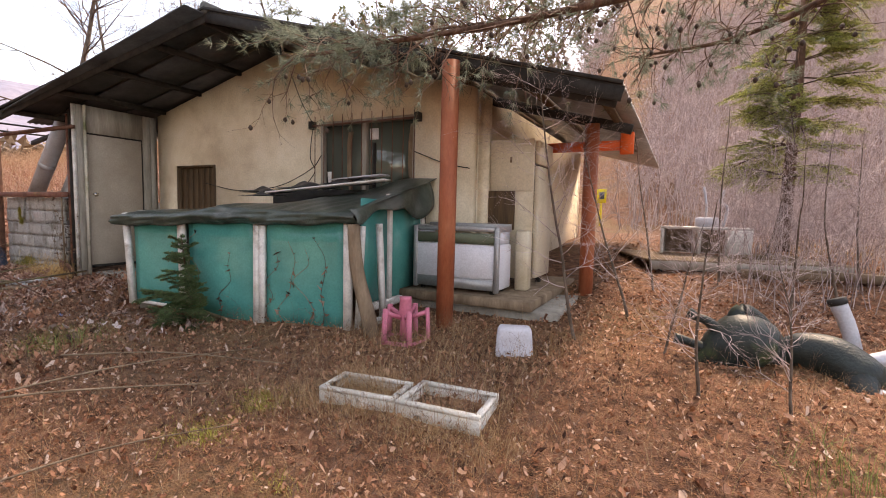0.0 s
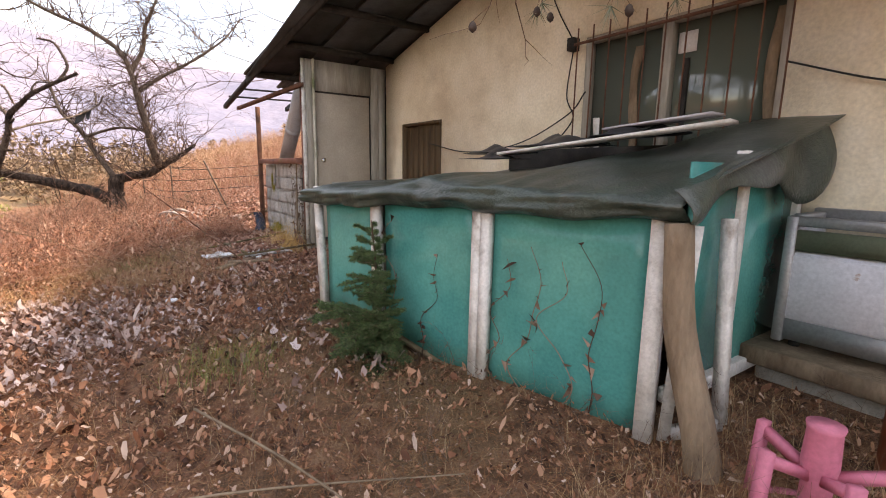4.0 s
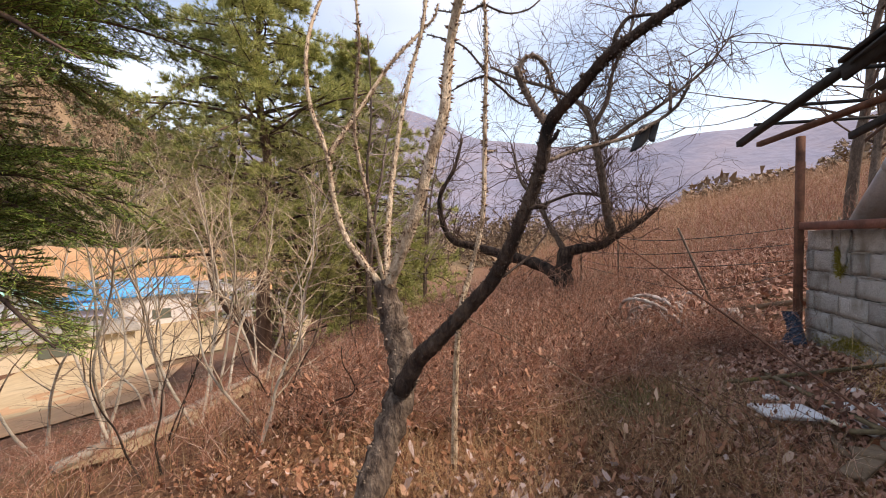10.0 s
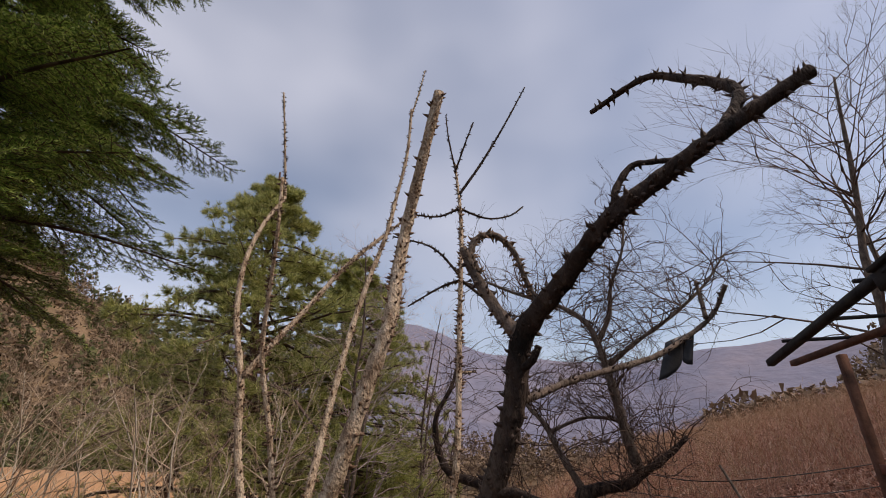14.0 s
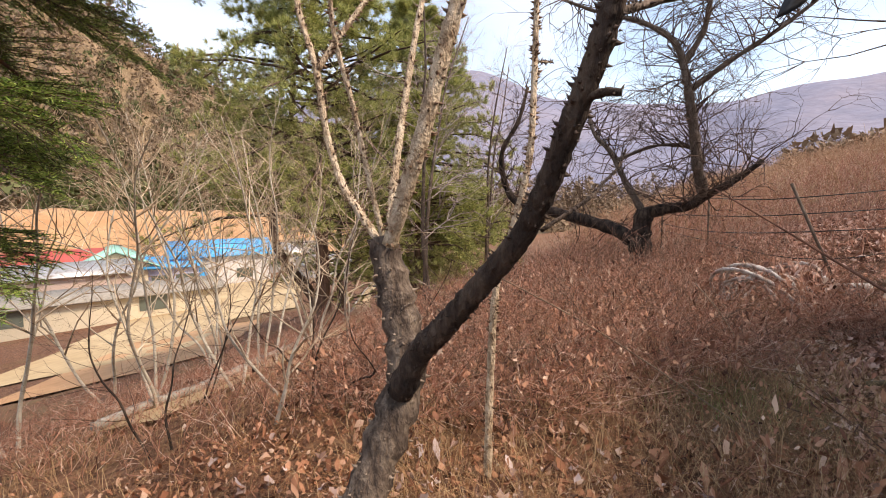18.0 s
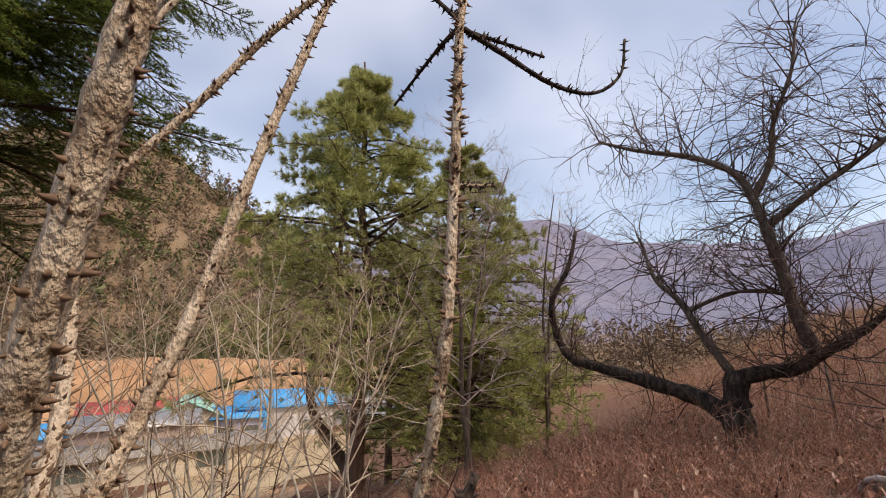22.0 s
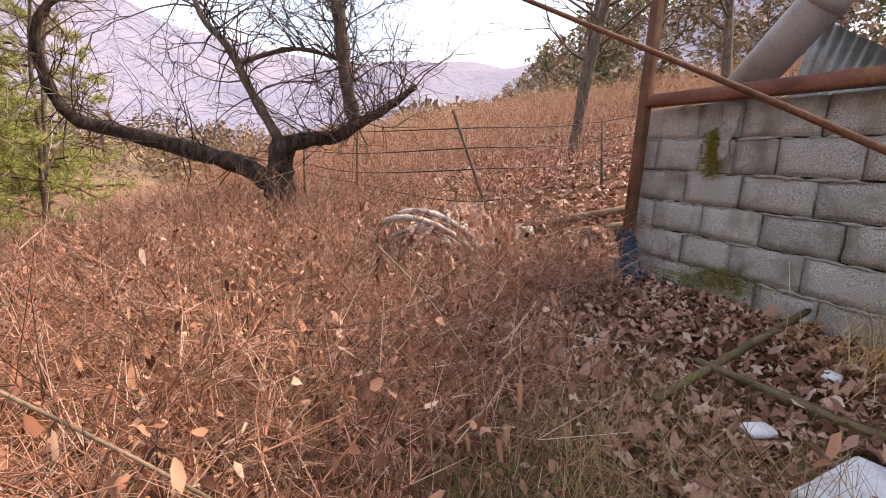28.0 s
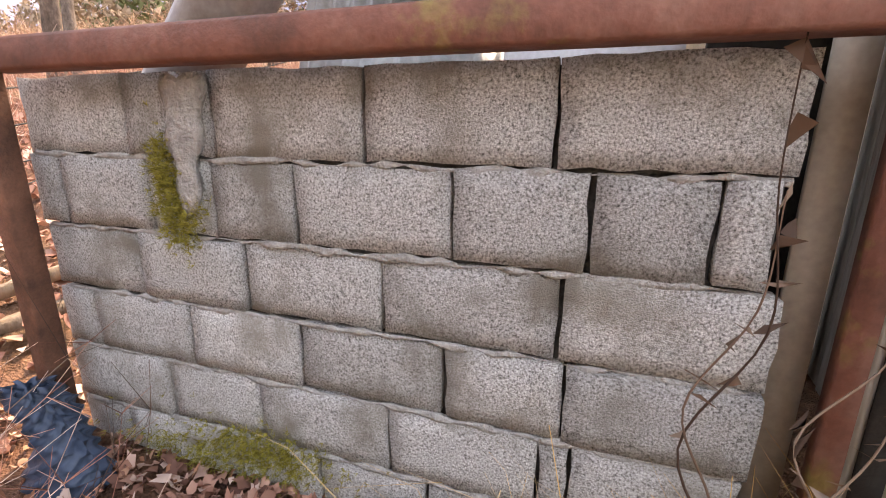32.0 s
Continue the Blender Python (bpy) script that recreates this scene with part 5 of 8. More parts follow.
gb = thing("plastic_bucket", (0.6, 1.85, 0.1), "upturned greyish-white plastic tub on the ground", "tub")
tub = Build()
ring = [(sx * (0.075 + 0.035 * math.cos(a)) + (0.02 * sx), sy * (0.045 + 0.035 * math.sin(a))) for sx, sy, a0 in ((1, 1, 0), (-1, 1, 90), (-1, -1, 180), (1, -1, 270)) for a in [abs(radians(k) - radians(0 if sx * sy > 0 else 90)) for k in (0, 30, 60, 90)]]
ring = sorted(ring, key=lambda p: math.atan2(p[1], p[0]))
m_ = len(ring)
rows_ = [(1.06, 0.0), (1.08, 0.03), (1.02, 0.035), (0.96, 0.2), (0.92, 0.26), (0.8, 0.285), (0.05, 0.287)]
tub.add([(0.6 + 1.12 * k * (x * 0.94 - y * 0.34), 1.85 + 1.12 * k * (x * 0.34 + y * 0.94), 0.06 + h) for k, h in rows_ for x, y in ring], [[i * m_ + j, i * m_ + (j + 1) % m_, (i + 1) * m_ + (j + 1) % m_, (i + 1) * m_ + j] for i in range(len(rows_) - 1) for j in range(m_)] + [list(range(m_ - 1, -1, -1)), list(range((len(rows_) - 1) * m_, len(rows_) * m_))])
part("body", tub, "grey_plastic", gb)
part("cord", Build().tube(smooth_path([(0.6 + 1.16 * (x * 0.94 - y * 0.34), 1.85 + 1.16 * (x * 0.34 + y * 0.94), 0.115 + 0.01 * math.sin(3 * k)) for k, (x, y) in enumerate(ring)], 3), 0.006, 5), "wire", gb)



def statue():
    b = Build()
    def lump(pts, rad):
        p = smooth_path(pts, 6)
        b.tube(p, np.interp(np.linspace(0, 1, len(p)), np.linspace(0, 1, len(rad)), rad), 14)

    lump([(1.9, 2.25, 0.16), (2.02, 2.3, 0.24), (2.18, 2.36, 0.33), (2.32, 2.42, 0.3), (2.46, 2.45, 0.22)], (0.04, 0.15, 0.22, 0.18, 0.06))
    lump([(2.1, 2.38, 0.42), (2.17, 2.4, 0.54), (2.27, 2.44, 0.5), (2.42, 2.5, 0.36)], (0.05, 0.07, 0.06, 0.04))
    lump([(2.4, 2.46, 0.24), (2.55, 2.45, 0.3), (2.72, 2.4, 0.29), (2.86, 2.3, 0.2), (2.9, 2.24, 0.1)], (0.07, 0.13, 0.15, 0.15, 0.06))
    lump([(2.84, 2.25, 0.2), (2.83, 2.15, 0.12), (2.82, 2.1, 0.03)], (0.1, 0.09, 0.07))
    lump([(2.06, 2.3, 0.36), (1.96, 2.28, 0.47), (1.88, 2.27, 0.5), (1.82, 2.27, 0.53)], (0.05, 0.035, 0.03, 0.042))
    lump([(1.95, 2.28, 0.26), (1.84, 2.25, 0.31), (1.74, 2.24, 0.33)], (0.05, 0.03, 0.04))
    ob = part("garden_statue", b, "statue", smooth=True)
    tagged(ob, "fallen black-green resin animal statue lying among dry weeds", "statue")
    for k, (pts, lab) in enumerate((([(2.02, 2.12, 0.12), (2.2, 2.0, 0.07), (2.38, 1.98, 0.06)], "curved"), ([(3.0, 2.95, 0.2), (2.95, 2.98, 0.4), (2.88, 3.0, 0.58)], "straight"), ([(2.9, 2.5, 0.25), (3.1, 2.6, 0.3), (3.35, 2.75, 0.38)], "straight"), ([(2.9, 2.15, 0.14), (3.05, 2.1, 0.1), (3.2, 2.05, 0.09)], "straight"))):
        t = thing("resin_tusk", pts[0], f"{lab} grey-white hollow resin limb broken off the statue", "statue limb")
        part("tube", Build().tube(smooth_path(pts, 6), np.linspace(0.05, 0.06, 13), 12), "tusk", t, smooth=True)
        e, d = np.array(pts[-1]), np.array(pts[-1]) - np.array(pts[-2])
        d = d / np.linalg.norm(d)
        part("cap", Build().tube([e, e + d * 0.05], 0.065, 12), "wire", t)


statue()


def deck():
    h = thing("wooden_deck", (2.2, 6.2, 0.45), "weathered low wooden deck covered in leaves beyond the yard", "deck")
    p, q = np.array((1.35, 5.6)), np.array((3.9, 6.6))
    d = (q - p) / np.linalg.norm(q - p)
    s = np.array((-d[1], d[0]))
    for k in range(12):
        a, b_ = p + s * (k * 0.16), q + s * (k * 0.16)
        part("plank", Build().beam((*a, 0.62), (*b_, 0.6), 0.15, 0.035), "old_wood", h)
    part("edge_beam", Build().beam((*(p - s * 0.1), 0.56), (*(q - s * 0.1), 0.54), 0.05, 0.12), "frame_grey", h)
    for k in range(5):
        c = p + (q - p) * (k + 0.3) / 5
        part("leg", Build().box((c[0] - 0.04, c[1] - 0.04, 0.2), (c[0] + 0.04, c[1] + 0.04, 0.55)), "black_wood_and_gap", h)
    c = thing("cupboard", (2.15, 6.9, 0.64), "white open-fronted cupboard lying on the deck", "cupboard")
    for a, b_ in (((1.45, 6.9, 0.64), (1.5, 7.3, 1.05)), ((2.0, 6.95, 0.64), (2.05, 7.3, 1.05)), ((1.45, 6.9, 1.05), (2.75, 7.35, 1.09)), ((1.45, 7.28, 0.64), (2.75, 7.32, 1.05)), ((2.4, 6.9, 0.64), (2.75, 7.3, 1.05))):
        part("panel", Build().box(a, b_, bevel=0.004), "white_paint", c)
    for x in (1.52, 2.07):
        part("inner_panel", Build().box((x, 7.24, 0.66), (x + 0.4, 7.27, 1.04)), "old_wood", c)
    t = thing("tap_stand", (2.1, 7.1, 1.09), "small grey pump with bent pipes on the cupboard", "pump")
    part("body", Build().box((1.95, 7.0, 1.09), (2.3, 7.25, 1.25), bevel=0.03), "grey_plastic", t)
    part("pipe", Build().tube(smooth_path([(2.35, 7.1, 1.1), (2.4, 7.1, 1.4), (2.3, 7.1, 1.5), (2.35, 7.1, 1.7)], 4), 0.025, 8), "grey_plastic", t)
    part("pipe", Build().tube(smooth_path([(2.1, 7.1, 1.25), (2.1, 7.1, 1.45), (2.05, 7.1, 1.75)], 4), 0.02, 8), "grey_plastic", t)
    for k, (x, y, r_) in enumerate(((3.0, 5.6, 8), (3.5, 5.75, -14), (2.9, 6.9, 30))):
        ob = part("loose_plank", Build().box((x - 0.5, y - 0.1, float(ground_z(x, y)) + 0.0), (x + 0.5, y + 0.1, float(ground_z(x, y)) + 0.1), turn=r_), "old_wood")
        tagged(ob, "grey rotten plank lying on the leaves", "plank", "loose planks by the deck")


deck()
sg = thing("meter_sign", (-1.3, 17.9, 0.9), "yellow gas marker sign on two posts", "sign")
part("plate", Build().box((-1.75, 17.88, 1.75), (-0.95, 17.94, 2.3), bevel=0.01), "yellow", sg)
part("emblem", Build().box((-1.2, 17.865, 1.9), (-1.02, 17.878, 2.18)), "net_dark", sg)
for x in (-1.62, -1.15):
    part("post", Build().tube([(x, 17.97, 0.5), (x, 17.97, 2.2)], 0.045, 8), "yellow", sg)


def rubbish():
    # styrofoam panels on the ground near the shed
    for k, (c, sx, sy, turn, hole) in enumerate((((-6.47, 1.44), 0.55, 0.6, 11, 1), ((-6.58, 0.88), 0.28, 0.37, 4, 0))):
        z = float(ground_z(*c)) + 0.065
        r = random.Random(k + 3)
        n, m = 26, 18
        g = np.zeros((m, n, 3))
        ca, sa = math.cos(radians(turn)), math.sin(radians(turn))
        for i in range(m):
            for j in range(n):
                u, v = (j / (n - 1) - 0.5) * sx, (i / (m - 1) - 0.5) * sy
                edge = min(i, j, n - 1 - j, m - 1 - i) == 0
                if edge:
                    u, v = u * (1 - 0.05 * r.random()), v * (1 - 0.07 * r.random())
                g[i, j] = (c[0] + ca * u - sa * v, c[1] + sa * u + ca * v, z + 0.006 * math.sin(9 * u + 5 * v) - (0.01 if edge else 0))
        ob = part("styrofoam_board", Build().sheet(g, 0.03), "styrofoam")
        tagged(ob, "broken dirty white styrofoam board lying under dead leaves", "styrofoam board", "styrofoam boards")
    for k, (x, y, s) in enumerate(((-6.2, 1.3, 0.07), (-6.33, 1.2, 0.06), (-6.95, 0.95, 0.05), (-7.05, 1.55, 0.045), (-6.62, 1.38, 0.05), (-5.9, 1.25, 0.06), (-6.1, 1.12, 0.05), (-4.9, 0.2, 0.05))):
        z = float(ground_z(x, y)) + 0.015
        ob = part("styrofoam_scrap", Build().box((x - s, y - s * 0.7, z), (x + s, y + s * 0.7, z + 0.03), turn=37 * k, bevel=0.01), "styrofoam")
        tagged(ob, "small broken piece of white styrofoam on leaf litter", "styrofoam scrap", "styrofoam scraps")
    socket = thing("socket_plate", (-6.33, 1.04, 0.14), "yellowed wall socket plate lying on the ground", "socket plate")
    z = float(ground_z(-6.33, 1.04)) + 0.07
    part("plate", Build().box((-6.375, 1.0, z), (-6.285, 1.08, z + 0.015), turn=15, bevel=0.004), "cream", socket)
    part("hole", Build().tube([(-6.33, 1.04, z + 0.014), (-6.33, 1.04, z + 0.018)], 0.018, 10), "wire", socket)
    for p, q, w, m_ in (((-7.42, 2.03, 0.27), (-7.18, 0.73, 0.13), 0.034, "mossy_wood"), ((-7.31, 1.09, 0.175), (-6.16, 1.15, 0.205), 0.042, "mossy_wood"), ((-6.11, 2.03, 0.26), (-6.175, 1.0, 0.18), 0.04, "mossy_wood"), ((-6.75, 1.08, 0.08), (-6.0, 0.9, 0.09), 0.035, "old_wood")):
        ob = part("lath", Build().beam(p, q, w * 0.75, 0.022), m_)
        tagged(ob, "mossy wooden lath lying across the leaves", "lath", "laths on the ground")
    ob = part("iron_sheet", Build().sheet([[(-6.6 + 0.42 * u, 1.93 - 0.03 * v, 0.12 + 0.3 * v * (1 - 0.35 * u)) for u in (0, 0.5, 1)] for v in (0, 0.5, 1)], 0.006), "rust")
    tagged(ob, "bent rusty iron sheet leaning at the wall foot", "iron sheet")
    ob = part("rod", Build().tube([(-6.42, 1.9, 0.3), (-6.62, 1.98, 1.36)], 0.012, 6), "old_wood")
    tagged(ob, "thin grey cane leaning against the wall end", "cane")
    # crate-like dark plastic net at the post foot
    t = thing("plastic_net", (-8.6, 1.75, 0.15), "bundle of dark blue plastic mesh beside the steel post", "plastic mesh")
    n, m = 34, 44
    g = np.zeros((m, n, 3))
    for i in range(m):
        for j in range(n):
            a, q = 2 * math.pi * j / (n - 1), i / (m - 1)
            rad = (0.085 + 0.03 * math.sin(5 * q + 1) + 0.02 * math.sin(2 * a + 6 * q)) * (0.35 + 0.65 * math.sin(math.pi * min(max(q, 0.06), 0.94)) ** 0.5)
            rad += 0.02 * math.sin(a * 8) * math.sin(i * math.pi / 2.2)
            g[i, j] = (-8.5 + rad * 1.15 * math.cos(a) + 0.07 * (0.5 - q), 1.84 + rad * math.sin(a) + 0.05 * math.sin(3 * q), 0.1 + 0.4 * q)
    part("mesh_roll", Build().sheet(g), "net_dark", t, smooth=True)
    # coil of corrugated pipe
    t = thing("pipe_coil", (-9.55, 0.8, 0.1), "coil of dirty white corrugated plastic pipe half buried in weeds", "pipe coil")
    rc = np.random.default_rng(55)
    axis = unit(np.array((0.62, -0.78, 0.0)))
    flat = np.array((0.78, 0.62, 0.0))
    for k in range(13):
        r0 = rc.uniform(0.24, 0.44)
        lean, c = rc.normal(0, 0.16), np.array((-9.72, 0.9, 0.1)) + axis * (0.38 * (k / 12 - 0.5)) + flat * rc.normal(0, 0.03)
        a = np.linspace(-0.2, math.pi + 0.25, 44)
        pts = [c + flat * (r0 * 1.2 * math.cos(q)) + axis * (0.12 * math.cos(q + k) + lean * math.sin(q)) + np.array((0, 0, r0 * 0.95 * math.sin(q))) for q in a]
        part("loop", Build().tube(pts, 0.021 + 0.004 * np.sin(np.arange(44) * 2.1), 7), "white_pipe", t, smooth=True)
    t = thing("pipe_end", (-9.4, 1.5, 0.3), "short white plastic drain pipe stub lying by the coil", "pipe")
    part("tube", Build().tube([(-9.75, 1.5, 0.27), (-9.5, 1.75, 0.33)], 0.06, 14), "white_pipe", t, smooth=True)
    for k, (p, q) in enumerate((((-9.5, 1.55, 0.14), (-8.95, 1.75, 0.17)), ((-9.3, 1.45, 0.12), (-9.05, 1.4, 0.1)), ((-9.55, 1.35, 0.12), (-9.35, 1.75, 0.2)))):
        ob = part("white_strip", Build().beam(p, q, 0.05, 0.012), "white_pipe")
        tagged(ob, "cracked white plastic strip on the ground", "plastic strip", "white strips")
    # timber kerb beyond the shed
    for p, q, w in (((-10.2, 1.75, 0.22), (-9.0, 3.3, 0.74), 0.07), ((-10.0, 1.7, 0.14), (-8.85, 3.2, 0.6), 0.12)):
        ob = part("timber", Build().beam(p, q, w, 0.06), "old_wood")
        tagged(ob, "weathered timber edging the leaf-covered bank", "timber")
    ob = part("blue_wrapper", Build().sheet([[(-4.05 + 0.14 * u, 0.78 + 0.05 * v, 0.075 + 0.02 * math.sin(5 * u + 3 * v)) for u in (0, 0.33, 0.66, 1)] for v in (0, 0.5, 1)], 0.003), "blue")
    tagged(ob, "bright blue plastic wrapper on the leaves", "wrapper")
    # weathered planks by the shed corner
    for p, q in (((-5.75, 0.75, 0.12), (-6.35, 1.42, 0.15)), ((-6.0, 0.9, 0.14), (-5.75, 1.5, 0.16))):
        ob = part("loose_plank", Build().beam(p, q, 0.1, 0.022), "old_wood")
        tagged(ob, "weathered plank lying in the weeds before the outhouse", "plank", "loose planks in the weeds")


rubbish()


def fence():
    h = thing("wire_fence", (-10.6, 3.0, 0.6), "sagging wire fence with thin leaning posts at the field edge", "fence")
    posts = [(-10.78, 3.64, 0.6, -10.98, 3.7, 1.55), (-10.15, 1.75, 0.2, -10.35, 1.3, 1.4), (-12.6, 0.9, 0.15, -12.7, 0.9, 1.3), (-10.2, 6.2, 1.3, -10.25, 6.2, 2.3), (-14.5, 0.4, 0.2, -14.5, 0.4, 1.3)]
    for x, y, z, X, Y, Z in posts:
        part("post", Build().tube([(x, y, z), (X, Y, Z)], 0.017, 7), "bark_grey", h)
    order = [4, 2, 1, 0, 3]
    for f in (0.3, 0.5, 0.7, 0.9):
        pts = []
        for i in order:
            x, y, z, X, Y, Z = posts[i]
            pts.append((x + (X - x) * f, y + (Y - y) * f, z + (Z - z) * f + 0.05 * math.sin(i * 3 + f * 9)))
        part("wire", Build().tube(smooth_path(pts, 6), 0.006, 4), "wire", h)


fence()

# ---- trees ----
class Sticks:
    """Collects straight tapered sticks."""

    def __init__(self):
        self.a, self.b, self.r, self.s = [], [], [], []

    def add(self, p, q, r0, r1):
        self.a.append(p), self.b.append(q), self.r.append(r0), self.s.append(r1)

    def mesh(self, name, sides=3):
        v, f = prisms(self.a, self.b, self.r, self.s, sides)
        return fast_mesh(name, v, f)


def sprig(st, r, p, d, length, rad, depth, spread=0.7, droop=0.0, jitter=0.25, kids=(2, 4), shrink=0.62, step=5):
    """A branch that wanders and bears smaller ones."""
    p, d = np.array(p, float), unit(np.array(d, float))
    n = max(2, step - (0 if depth else 1))
    joints = []
    for i in range(n):
        q = p + d * length / n
        st.add(p, q, rad * (1 - 0.75 * i / n), rad * (1 - 0.75 * (i + 1) / n))
        joints.append((q, d.copy()))
        d = unit(d + r.normal(0, jitter, 3) * 0.6 + np.array((0, 0, -droop)))
        p = q
    if depth > 0:
        for _ in range(r.integers(kids[0], kids[1] + 1)):
            q, e = joints[r.integers(max(0, n // 3), n)]
            side = unit(np.cross(e, r.normal(0, 1, 3)))
            sprig(st, r, q, unit(e + side * spread * r.uniform(0.6, 1.3)), length * shrink * r.uniform(0.7, 1.15), rad * 0.5, depth - 1, spread, droop, jitter, kids, shrink, step)


def limb(name, pts, r0, r1, material, parent, sides=10, per=7, rough=0.12, seed=1, label=""):
    """Bent tapered limb through the points, with a knobbly outline."""
    p = smooth_path(pts, per)
    rad = np.interp(np.linspace(0, 1, len(p)), np.linspace(0, 1, len(r0)), r0) if isinstance(r0, tuple) else np.linspace(r0, r1, len(p))
    rad = rad * (1 + rough * np.sin(np.arange(len(p)) * 1.7 + seed) + rough * np.random.default_rng(seed).uniform(-1, 1, len(p)))
    return part(name, Build().tube(p, rad, sides), material, parent, label, smooth=True), p, rad


def thorns(name, p, rad, count, size, material, parent, seed):
    """Curved, broad-based thorns all over a limb."""
    r = np.random.default_rng(seed)
    v, f = [], []
    d = np.gradient(p, axis=0)
    for _ in range(count):
        t = r.uniform(0, len(p) - 1.001)
        i = int(t)
        c = p[i] + (p[i + 1] - p[i]) * (t - i)
        e = unit(d[i])
        side = unit(np.cross(e, r.normal(0, 1, 3)))
        w = unit(np.cross(e, side))
        R = rad[i] * 0.93
        L = size * r.uniform(0.5, 1.25)
        k = len(v)
        base, k0 = c + side * R, 0.33 * L
        v += [base + e * k0, base + w * k0 * 0.7, base - e * k0, base - w * k0 * 0.7, base + side * L * 0.5 + e * L * 0.02, base + side * L + e * L * r.uniform(0.05, 0.4)]
        m = [base + side * L * 0.5 + e * L * 0.2, base + side * L * 0.5 + w * L * 0.1, base + side * L * 0.5 - e * L * 0.13, base + side * L * 0.5 - w * L * 0.1]
        v[k + 4 : k + 6] = [*m, base + side * L + e * L * r.uniform(0.1, 0.45)]
        for a in range(4):
            n = (a + 1) % 4
            f += [[k + a, k + n, k + 4 + n], [k + a, k + 4 + n, k + 4 + a], [k + 4 + a, k + 4 + n, k + 8]]
    return link(name, fast_mesh(name, v, np.array(f)), material, parent, kind="stuff")


